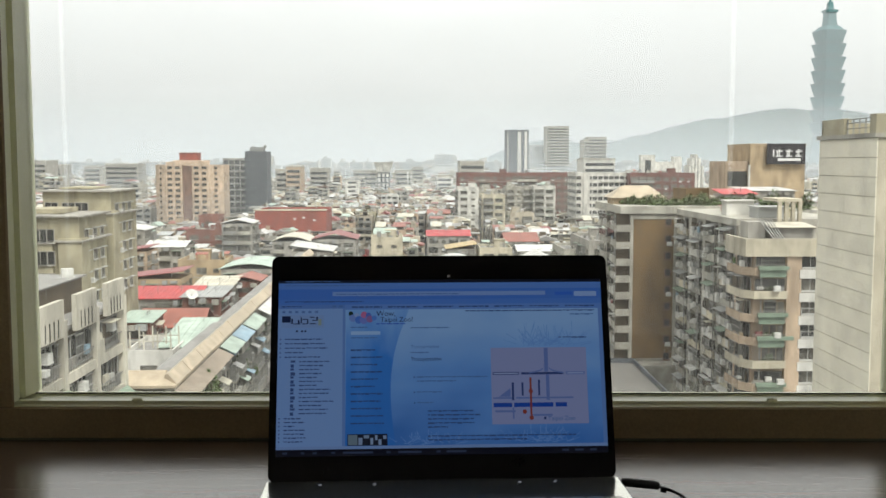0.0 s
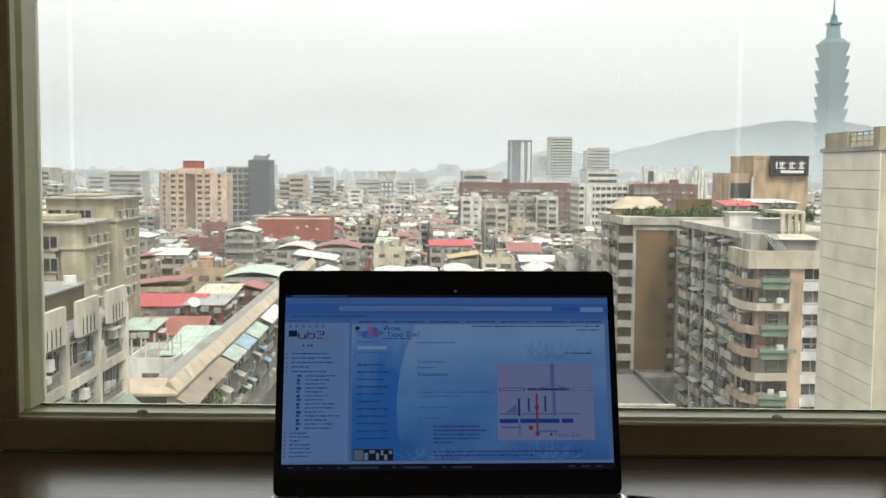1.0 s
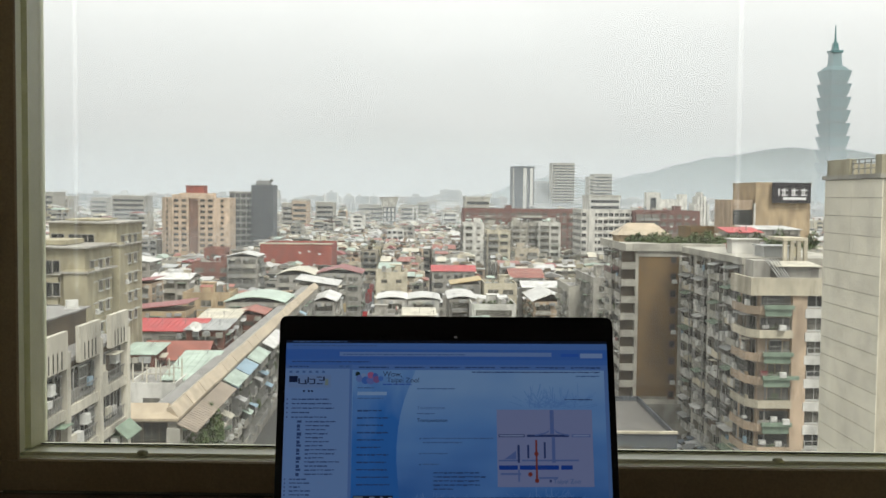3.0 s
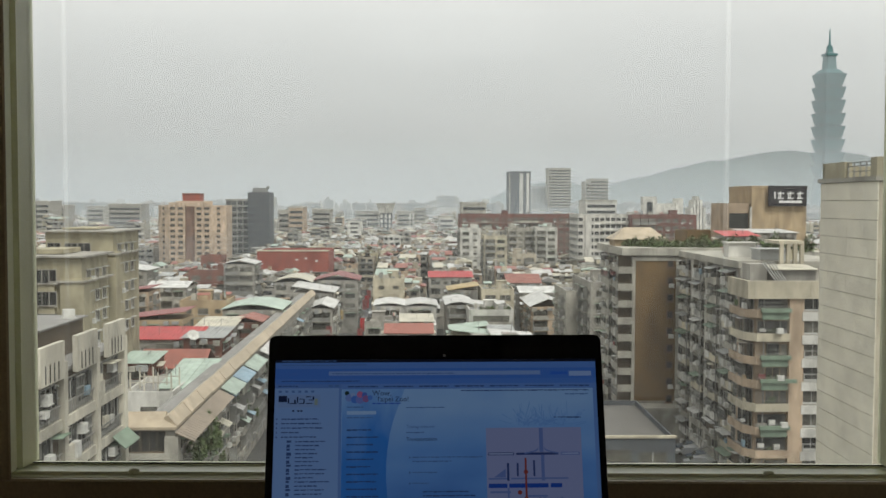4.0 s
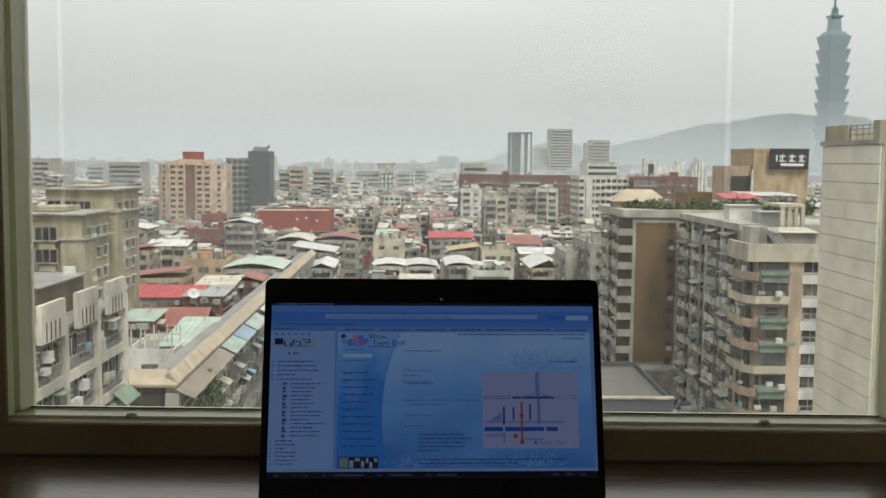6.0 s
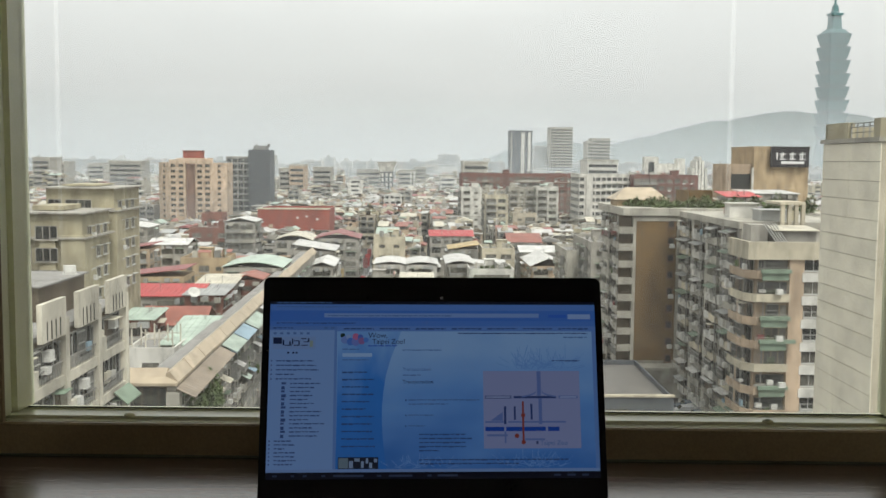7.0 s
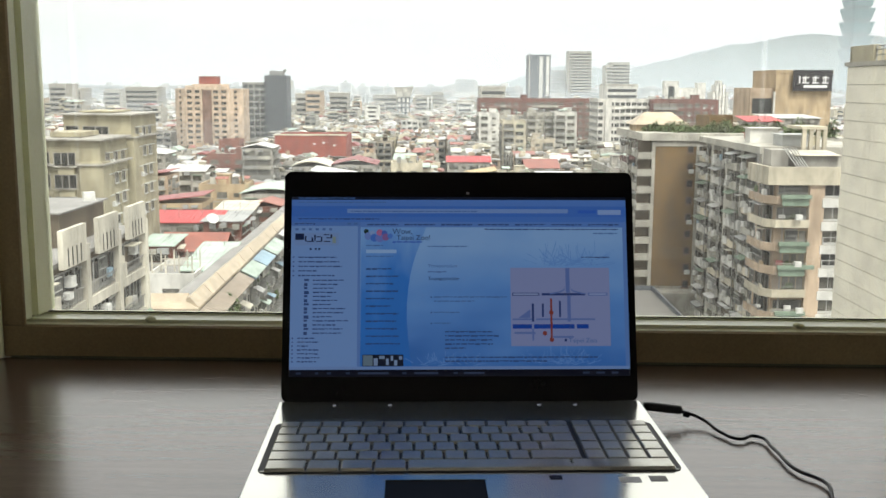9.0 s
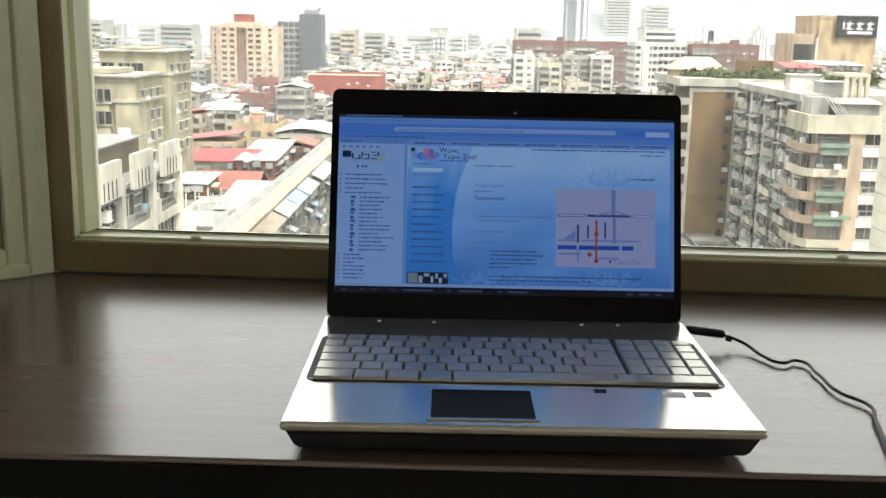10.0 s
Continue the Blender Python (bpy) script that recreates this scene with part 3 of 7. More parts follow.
def gradient_page(name, c0, c1, c2):
    """A lit page background that grades from blue to pale and has a soft cloudy pattern."""
    m = glow(name, c0)
    n, l = m.node_tree.nodes, m.node_tree.links
    tc, sep, ramp, noi, mp, add = (n.new("ShaderNode" + k) for k in ("TexCoord", "SeparateXYZ", "ValToRGB", "TexNoise", "MapRange", "Math"))
    l.new(tc.outputs["Generated"], sep.inputs[0])
    noi.inputs["Scale"].default_value = 3.0
    l.new(tc.outputs["Generated"], noi.inputs["Vector"])
    mp.inputs["To Min"].default_value, mp.inputs["To Max"].default_value = -0.45, 0.40
    l.new(noi.outputs[0], mp.inputs["Value"])
    add.operation = "ADD"
    l.new(sep.outputs["Z"], add.inputs[0])
    l.new(mp.outputs[0], add.inputs[1])
    ramp.color_ramp.elements.new(0.45)
    for e, c in zip(ramp.color_ramp.elements, (c0, c1, c2)):
        e.color = (*c, 1)
    l.new(add.outputs[0], ramp.inputs[0])
    l.new(ramp.outputs[0], n["Principled BSDF"].inputs["Emission Color"])
    return m


def q(u0, u1, v0, v1, depth, shape=None):
    """A flat patch of the display: u from the left, v from the top, both 0 to 1."""
    s = shape or Shape()
    return s.box(SX0 + u0 * SW, SX0 + u1 * SW, -0.0004 - depth, -0.0004 - depth + 0.00008, SZ1 - v1 * SH, SZ1 - v0 * SH)


screen = part("screen", q(0, 1, 0, 1, 0.0), lit("lit_pale", (0.10, 0.20, 0.43)), lid, "lit blue-tinted screen with a zoo web page")
D1, D2, D3, D4 = 0.00015, 0.0003, 0.00045, 0.0006
part("title_bar", q(0, 1, 0, 0.016, D1), lit("lit_title", (0.004, 0.006, 0.016)), screen)
part("menu_bar", q(0, 1, 0.016, 0.052, D1), lit("lit_menu_bar", (0.06, 0.15, 0.42)), screen)
part("tool_bar", q(0, 1, 0.052, 0.112, D1), lit("lit_tool", (0.035, 0.115, 0.40)), screen)
part("bookmark_bar", q(0, 1, 0.112, 0.142, D1), lit("lit_tool2", (0.045, 0.13, 0.41)), screen)
part("tab_bar", q(0.2055, 1, 0.142, 0.172, D1), lit("lit_tabs", (0.07, 0.16, 0.42)), screen)
part("address_field", q(0.165, 0.825, 0.068, 0.092, D2), lit("lit_field", (0.12, 0.21, 0.44)), screen)
part("search_field", q(0.915, 0.985, 0.072, 0.100, D2), lit("lit_field2", (0.17, 0.27, 0.50)), screen)
part("search_label", q(0.855, 0.91, 0.075, 0.092, D2), lit("lit_label", (0.02, 0.09, 0.42)), screen)
part("side_head", q(0, 0.205, 0.142, 0.165, D1), lit("lit_side_head", (0.06, 0.14, 0.38)), screen)
part("sidebar", q(0, 0.197, 0.165, 0.945, D1), lit("lit_side", (0.125, 0.232, 0.475)), screen)
part("scroll_bar", q(0.197, 0.205, 0.165, 0.945, D1), lit("lit_scroll", (0.075, 0.16, 0.39)), screen)
part("page", q(0.2055, 0.988, 0.172, 0.945, D1), gradient_page("lit_page", (0.03, 0.12, 0.38), (0.085, 0.215, 0.50), (0.165, 0.305, 0.55)), screen, "pale blue web page with cloudy background")
part("scroll_bar", q(0.988, 1.0, 0.172, 0.945, D1), lit("lit_scroll", (0.075, 0.16, 0.39)), screen)
nav = Shape()
edge = [0.400, 0.383, 0.366, 0.354, 0.347, 0.343, 0.343, 0.346, 0.351, 0.357]
for i, u in enumerate(edge):
    v = 0.172 + 0.773 * i / (len(edge) - 1)
    for uu in (0.2075, u):
        nav.v.append((SX0 + uu * SW, -0.0004 - D2, SZ1 - v * SH))
nav.f = [(2 * i + 2, 2 * i + 3, 2 * i + 1, 2 * i) for i in range(len(edge) - 1)]
part("menu_column", nav, gradient_page("lit_menu", (0.018, 0.115, 0.40), (0.022, 0.135, 0.45), (0.13, 0.27, 0.53)), screen, "curved blue menu column")
part("task_bar", q(0, 1, 0.962, 1.0, D1), lit("lit_task", (0.003, 0.004, 0.010)), screen)
part("status_bar", q(0, 1, 0.945, 0.962, D1), lit("lit_status", (0.12, 0.21, 0.43)), screen)
ink, ink1, ink2 = lit("ink", (0.006, 0.014, 0.05)), lit("ink_fine", (0.026, 0.058, 0.17)), lit("ink_soft", (0.050, 0.115, 0.29))
faint = lit("lit_branches", (0.088, 0.205, 0.470))
rl = random.Random(5)
bars, soft_bars = Shape(), Shape()


def line(u, v, length, h=0.0065, s=None, depth=D3):
    """Unreadable writing: a row of short bars."""
    x = u
    while x < u + length:
        w = min(rl.uniform(0.006, 0.022), u + length - x)
        q(x, x + w, v, v + h * rl.uniform(0.75, 1.2), depth, s or bars)
        x += w + 0.0025


line(0.02, 0.004, 0.17, 0.006, soft_bars)
line(0.02, 0.028, 0.26, 0.006, soft_bars)
line(0.02, 0.122, 0.24, 0.006, bars)
line(0.01, 0.150, 0.06, 0.006, bars)
line(0.175, 0.079, 0.38, 0.006, soft_bars)
for u in (0.165, 0.185):
    q(u, u + 0.012, 0.147, 0.158, D3, soft_bars)
for i in range(7):
    line(0.225 + 0.11 * i, 0.153, 0.092, 0.008, bars if i != 3 else None)
for i in range(6):
    q(0.012 + 0.02 * i, 0.021 + 0.02 * i, 0.178, 0.190, D3, soft_bars)
for i in range(5):
    line(0.022, 0.338 + 0.0255 * i, rl.uniform(0.04, 0.13), 0.0065, bars)
    q(0.006, 0.010, 0.337 + 0.0255 * i, 0.345 + 0.0255 * i, D3, bars)
for i in range(14):
    line(0.066, 0.466 + 0.0225 * i, rl.uniform(0.05, 0.125), 0.0065, bars)
    q(0.040, 0.050 + 0.004 * (i % 3 == 0), 0.462 + 0.0225 * i, 0.474 + 0.0225 * i + 0.006 * (i % 2), D3, bars)
for i in range(7):
    line(0.022, 0.786 + 0.0215 * i, rl.uniform(0.03, 0.10), 0.0065, bars)
    q(0.006, 0.010, 0.785 + 0.0215 * i, 0.793 + 0.0215 * i, D3, bars)
for i in range(11):
    line(0.222, 0.402 + 0.0415 * i, rl.uniform(0.07, 0.115), 0.008, bars)
line(0.222, 0.272, 0.05, 0.006, soft_bars)
line(0.222, 0.333, 0.08, 0.006, soft_bars)
line(0.575, 0.180, 0.40, 0.0065, bars)
line(0.90, 0.203, 0.075, 0.0065, soft_bars)
line(0.405, 0.277, 0.12, 0.006, soft_bars)
line(0.405, 0.420, 0.055, 0.006, soft_bars)
line(0.862, 0.338, 0.085, 0.0065, bars)
for v, n in ((0.560, 0.215), (0.583, 0.12), (0.645, 0.075), (0.705, 0.05)):
    if n != 0.12:
        q(0.413, 0.417, v, v + 0.008, D3, bars)
    line(0.423, v, n, 0.0065, soft_bars)
for i in range(5):
    line(0.455, 0.752 + 0.0225 * i, rl.uniform(0.13, 0.175) if i < 4 else 0.06, 0.0075, bars)
for i in range(2):
    line(0.455, 0.892 + 0.021 * i, 0.45 if i == 0 else 0.3, 0.008, bars)
part("writing", bars, ink1, screen, "rows of tiny dark writing", kind="stuff")
part("writing", soft_bars, ink2, screen, "rows of tiny blue writing", kind="stuff")
# faint branches printed on the page background
twigs = Shape()
for u, v, reach, count in ((0.83, 0.395, 0.026, 90), (0.80, 0.940, 0.019, 70), (0.46, 0.942, 0.015, 50)):
    for _ in range(count):
        a, r0 = rl.uniform(0.15, 3.0), rl.uniform(0, 0.5) * reach
        cx, cz = SX0 + u * SW + rl.uniform(-0.03, 0.03), SZ1 - v * SH
        y0 = -0.0004 - D2
        dx, dz = math.cos(a), math.sin(a)
        k, w = len(twigs.v), rl.uniform(0.0001, 0.0004)
        p0, p1 = (cx + dx * r0, cz + dz * r0), (cx + dx * (r0 + reach * rl.uniform(0.3, 0.9)), cz + dz * (r0 + reach * rl.uniform(0.3, 0.7)))
        twigs.v += [(p0[0] + dz * w, y0, p0[1] - dx * w), (p1[0] + dz * w, y0, p1[1] - dx * w), (p1[0] - dz * w, y0, p1[1] + dx * w), (p0[0] - dz * w, y0, p0[1] + dx * w)]
        twigs.f.append((k, k + 1, k + 2, k + 3))
part("branch_pattern", twigs, faint, screen, "faint blue branches in the page background", kind="stuff")
for i, (u, w) in enumerate(((0.02, 0.014), (0.075, 0.010), (0.11, 0.012), (0.165, 0.012), (0.20, 0.09), (0.33, 0.012), (0.365, 0.07), (0.48, 0.012), (0.51, 0.06), (0.86, 0.02), (0.90, 0.025), (0.945, 0.02))):
    part("task_icon", q(u, u + w, 0.976, 0.987, D2), lit("icon", (0.03, 0.045, 0.09)), screen)


def disc(name, u, v, r, material, parent, depth=D3):
    s = Shape()
    cx, cz = SX0 + u * SW, SZ1 - v * SH
    s.v = [(cx + r * math.cos(a * math.pi / 7), -0.0004 - depth, cz + r * math.sin(a * math.pi / 7)) for a in range(14)]
    s.f = [tuple(range(14))]
    return part(name, s, material, parent)


# site heading: round coloured figures beside two short lines of dark lettering
for u, v, r, c in ((0.222, 0.196, 0.0026, (0.012, 0.03, 0.03)), (0.228, 0.222, 0.0040, (0.10, 0.17, 0.42)), (0.246, 0.232, 0.0042, (0.04, 0.12, 0.42)), (0.262, 0.203, 0.0036, (0.30, 0.10, 0.22)), (0.276, 0.206, 0.0030, (0.05, 0.10, 0.36)),
                   (0.262, 0.232, 0.0046, (0.10, 0.14, 0.40)), (0.280, 0.228, 0.0038, (0.16, 0.09, 0.24)), (0.240, 0.205, 0.0026, (0.16, 0.25, 0.46)), (0.293, 0.222, 0.0028, (0.05, 0.14, 0.44))):
    disc("picture", u, v, r, lit("pic_%d_%d" % (u * 1000, v * 1000), c), screen, D3 + 0.0000004 * u * 1000)
part("search_box", q(0.222, 0.312, 0.298, 0.318, D3), lit("lit_box", (0.20, 0.33, 0.55)), screen)
line_h = Shape()
line(0.300, 0.252, 0.088, 0.007, line_h)
part("writing", line_h, lit("lit_link", (0.02, 0.07, 0.36)), screen, "small blue line of writing")
# black and white banner, and the panel banner of thick strokes
part("banner", q(0.213, 0.333, 0.880, 0.944, D3), lit("lit_banner", (0.008, 0.012, 0.025)), screen, "small banner of black and white shapes")
for u, w, v, h, c in ((0.215, 0.028, 0.884, 0.056, (0.10, 0.15, 0.20)), (0.246, 0.012, 0.900, 0.040, (0.15, 0.22, 0.36)), (0.262, 0.016, 0.886, 0.018, (0.14, 0.21, 0.32)), (0.282, 0.008, 0.902, 0.036, (0.17, 0.25, 0.40)),
                      (0.296, 0.007, 0.886, 0.028, (0.17, 0.25, 0.40)), (0.306, 0.009, 0.910, 0.030, (0.17, 0.25, 0.40)), (0.320, 0.010, 0.888, 0.020, (0.15, 0.22, 0.36))):
    part("picture", q(u, u + w, v, v + h, D4), lit("ban_%d" % int(u * 1000), c), screen)
part("picture", q(0.010, 0.140, 0.203, 0.275, D2), lit("side_banner", (0.13, 0.22, 0.43)), screen, "side panel banner")
for u, v, w, h in ((0.012, 0.208, 0.026, 0.036), (0.040, 0.222, 0.005, 0.030), (0.046, 0.250, 0.022, 0.005), (0.060, 0.230, 0.005, 0.022), (0.068, 0.214, 0.004, 0.034), (0.074, 0.224, 0.014, 0.005), (0.074, 0.250, 0.016, 0.005), (0.088, 0.226, 0.004, 0.026),
                   (0.096, 0.212, 0.016, 0.005), (0.104, 0.230, 0.014, 0.005), (0.096, 0.250, 0.020, 0.005), (0.116, 0.212, 0.005, 0.022)):
    part("picture", q(u, u + w, v, v + h, D3), ink, screen)
part("picture", q(0.122, 0.132, 0.225, 0.262, D3), lit("banner_yellow", (0.16, 0.22, 0.22)), screen)
for u in (0.055, 0.070, 0.080):
    part("picture", q(u, u + 0.006, 0.290, 0.300, D3), ink, screen)
# transit map picture
tmap = part("map", q(0.650, 0.945, 0.400, 0.835, D3), lit("map_pale", (0.165, 0.205, 0.385)), screen, "pale route map picture")
blue, navy, rust = lit("map_blue", (0.008, 0.045, 0.27)), lit("map_navy", (0.02, 0.04, 0.14)), lit("map_rust", (0.16, 0.035, 0.03))
soft, pale = lit("map_soft", (0.075, 0.125, 0.32)), lit("map_light", (0.20, 0.26, 0.45))
for u0, u1, v0, v1, mm in ((0.655, 0.735, 0.540, 0.556, navy), (0.658, 0.732, 0.544, 0.552, pale), (0.742, 0.872, 0.542, 0.555, navy), (0.880, 0.938, 0.540, 0.556, soft), (0.884, 0.934, 0.544, 0.552, pale), (0.814, 0.826, 0.402, 0.540, soft), (0.655, 0.712, 0.683, 0.692, soft), (0.725, 0.900, 0.683, 0.692, soft),
                           (0.655, 0.712, 0.715, 0.739, blue), (0.718, 0.838, 0.715, 0.739, blue), (0.845, 0.880, 0.715, 0.739, blue), (0.660, 0.722, 0.757, 0.768, soft), (0.712, 0.719, 0.600, 0.700, navy), (0.713, 0.718, 0.740, 0.805, soft), (0.742, 0.748, 0.600, 0.675, navy), (0.793, 0.799, 0.585, 0.675, navy), (0.767, 0.773, 0.572, 0.810, rust), (0.818, 0.828, 0.556, 0.700, soft), (0.775, 0.835, 0.780, 0.790, soft), (0.808, 0.815, 0.795, 0.810, navy)):
    part("map_line", q(u0, u1, v0, v1, D4 + (0.00008 if mm in (pale, rust) else 0)), mm, tmap)
for sgn in (-1, 1):
    arc = Shape()
    for i in range(7):
        a = i / 6
        u, v = 0.820 + sgn * (0.008 + 0.045 * a * a), 0.500 + 0.042 * a ** 0.6
        arc.v += [(SX0 + u * SW, -0.0004 - D4 - 0.00004, SZ1 - v * SH), (SX0 + u * SW, -0.0004 - D4 - 0.00004, SZ1 - (v + 0.008) * SH)]
    arc.f = [(2 * i, 2 * i + 1, 2 * i + 3, 2 * i + 2)[::sgn] for i in range(6)]
    part("map_line", arc, soft, tmap, "curved slip road on the map")
wedge = Shape()
wedge.v = [(SX0 + u * SW, -0.0004 - D4, SZ1 - v * SH) for u, v in ((0.672, 0.680), (0.708, 0.680), (0.708, 0.632))]
wedge.f = [(0, 1, 2)]
part("map_line", wedge, soft, tmap)
for u, v in ((0.770, 0.650), (0.770, 0.800), (0.750, 0.765)):
    disc("map_stop", u, v, 0.0024, rust, tmap, D4 + 0.0001)


def words(text, u, v, size, material, parent):
    cu = bpy.data.curves.new("words", "FONT")
    cu.body, cu.size = text, size
    tmp = bpy.data.objects.new("words", cu)
    me = bpy.data.meshes.new_from_object(tmp)
    bpy.data.objects.remove(tmp)
    me.materials.clear()
    me.materials.append(material)
    return part("writing", me, None, parent, 'the words "%s"' % text, m=pose(SX0 + u * SW, -0.0004 - D4 - 0.0001, SZ1 - v * SH, 90, 0, 0))


words("Transportation", 0.405, 0.470, 0.0054, ink, screen)
words("Transportation", 0.405, 0.398, 0.0050, ink2, screen)
words("Taipei Zoo", 0.820, 0.816, 0.0066, ink2, tmap)
words("Wow,", 0.300, 0.210, 0.0082, ink, screen)
words("Taipei Zoo!", 0.312, 0.244, 0.0075, ink, screen)

# power lead
lead = thing("power_cable", Matrix.Identity(4), "black laptop power cable trailing over the desk", "cable")
tube("cable", [(0.474, 1.071, 0.7655), (0.500, 1.066, 0.7585), (0.517, 1.030, 0.7538), (0.530, 1.012, 0.7538), (0.548, 1.021, 0.7538), (0.556, 0.985, 0.7538), (0.561, 0.930, 0.7538), (0.577, 0.900, 0.7538), (0.570, 0.862, 0.7538), (0.558, 0.800, 0.7538), (0.549, 0.7500, 0.7535), (0.546, 0.741, 0.745), (0.545, 0.740, 0.60)], 0.0017, M["cable"], lead)
plug = part("plug", rounded(-0.021, 0.021, -0.005, 0.005, -0.0045, 0.0045, 0.0035, 3), M["cable"], lead, "black moulded plug", m=pose(0.464, 1.0700, 0.7665, 0, 6, 0))
smooth(plug)
part("collar", rounded(-0.0035, 0.0035, -0.0032, 0.0032, -0.0032, 0.0032, 0.0015, 2), M["cable"], lead, m=pose(0.489, 1.0685, 0.7605, 0, 12, -8))

# ---- the city ----
GROUND = -40.0
part("ground", Shape().box(-4500, 4500, -3000, 4900, GROUND - 1, GROUND), M["asphalt"], kind="structure")


def on_face(face, w, d, s, z):
    """A pose on a house's front (F), left (L) or right (R) face: local x runs along the face, -y outwards."""
    if face == "F":
        return pose(s, 0, z)
    return pose(-w / 2, s, z, 0, 0, -90) if face == "L" else pose(w / 2, s, z, 0, 0, 90)


UNITS = {}


def window_unit(parent, m, w, h, frame="frame_alu", glass="glass_far", mullions=1, hood=False):
    """One window: a frame that stands proud, a sill, and its pane."""
    tag = (round(w, 2), round(h, 2), frame, glass, mullions, hood)
    if tag not in UNITS:
        t = 0.09
        s = Shape().box(-w / 2, w / 2, -0.10, 0.0, -t, 0).box(-w / 2, w / 2, -0.10, 0.0, h, h + t).box(-w / 2 - t, -w / 2, -0.10, 0, -t, h + t).box(w / 2, w / 2 + t, -0.10, 0, -t, h + t)
        for i in range(mullions):
            x = -w / 2 + w * (i + 1) / (mullions + 1)
            s.box(x - 0.035, x + 0.035, -0.08, 0, 0, h)
        s.box(-w / 2 - 0.2, w / 2 + 0.2, -0.25, 0, -t - 0.12, -t)
        if hood:
            s.box(-w / 2 - 0.25, w / 2 + 0.25, -0.6, 0, h + t, h + t + 0.1)
        UNITS[tag] = (s.mesh("window", M[frame]), Shape().box(-w / 2, w / 2, -0.03, 0, 0, h).mesh("pane", M[glass]))
    a, b = UNITS[tag]
    ob = part("window", a, None, parent, m=m)
    part("pane", b, None, ob)
    return ob


def ac_unit(parent, m):
    if "ac" not in UNITS:
        UNITS["ac"] = Shape().box(-0.42, 0.42, -0.55, -0.05, 0, 0.6).box(-0.5, 0.5, -0.6, 0.0, -0.08, -0.01).box(-0.3, 0.3, -0.58, -0.55, 0.08, 0.5).mesh("air_conditioner", M["ac"])
    return part("air_conditioner", UNITS["ac"], None, parent, m=m)


def facade(acc, face, w, d, s0, s1, z0, z1, storey, col, rnd, busy=0.5):
    """Fills a face with storeys of windows, grilles, slabs and machines, too small to pick apart."""
    def put(k, a, b, o0, o1, za, zb):
        sh = acc.setdefault(k, Shape())
        if face == "F":
            sh.box(a, b, -o1, -o0, za, zb)
        elif face == "L":
            sh.box(-w / 2 - o1, -w / 2 - o0, a, b, za, zb)
        else:
            sh.box(w / 2 + o0, w / 2 + o1, a, b, za, zb)
    n = max(1, int((s1 - s0) / col))
    cw = (s1 - s0) / n
    kinds = [rnd.random() for _ in range(n)]
    fl = max(1, int((z1 - z0) / storey))
    for f in range(fl):
        z = z1 - (f + 1) * storey
        if rnd.random() < 0.5:
            put("slab", s0, s1, 0.0, 0.12, z - 0.12, z + 0.12)
        for i in range(n):
            a = s0 + i * cw
            r = rnd.random()
            if kinds[i] < 0.38:
                put("glass", a + 0.15 * cw, a + 0.85 * cw, 0.0, 0.04, z + 0.9, z + 2.3)
                put("frame", a + 0.12 * cw, a + 0.88 * cw, 0.0, 0.16, z + 0.74, z + 0.88)
                put("frame", a + 0.49 * cw, a + 0.51 * cw, 0.0, 0.09, z + 0.9, z + 2.3)
                if r < busy * 0.6:
                    put("awning", a + 0.08 * cw, a + 0.92 * cw, 0.0, 0.75, z + 2.4, z + 2.5)
            elif kinds[i] < 0.78:
                put("glass", a + 0.06 * cw, a + 0.94 * cw, 0.0, 0.05, z + 1.0, z + 2.6)
                put("slab", a, a + cw, 0.0, 0.95, z - 0.1, z + 0.1)
                if r < busy:
                    put("cage", a + 0.02 * cw, a + 0.98 * cw, 0.85, 0.97, z + 0.1, z + 1.05)
                    put("cage", a + 0.02 * cw, a + 0.06 * cw, 0.05, 0.97, z + 0.1, z + 2.6)
                else:
                    put("slab", a + 0.02 * cw, a + 0.98 * cw, 0.82, 0.95, z + 0.1, z + 1.0)
            else:
                put("glass", a + 0.3 * cw, a + 0.7 * cw, 0.0, 0.04, z + 1.1, z + 2.1)
            if r > 1 - busy * 0.35:
                x = a + rnd.uniform(0.15, 0.6) * cw
                put("ac", x, x + 0.8, 0.05, 0.6, z + 0.25, z + 0.85)


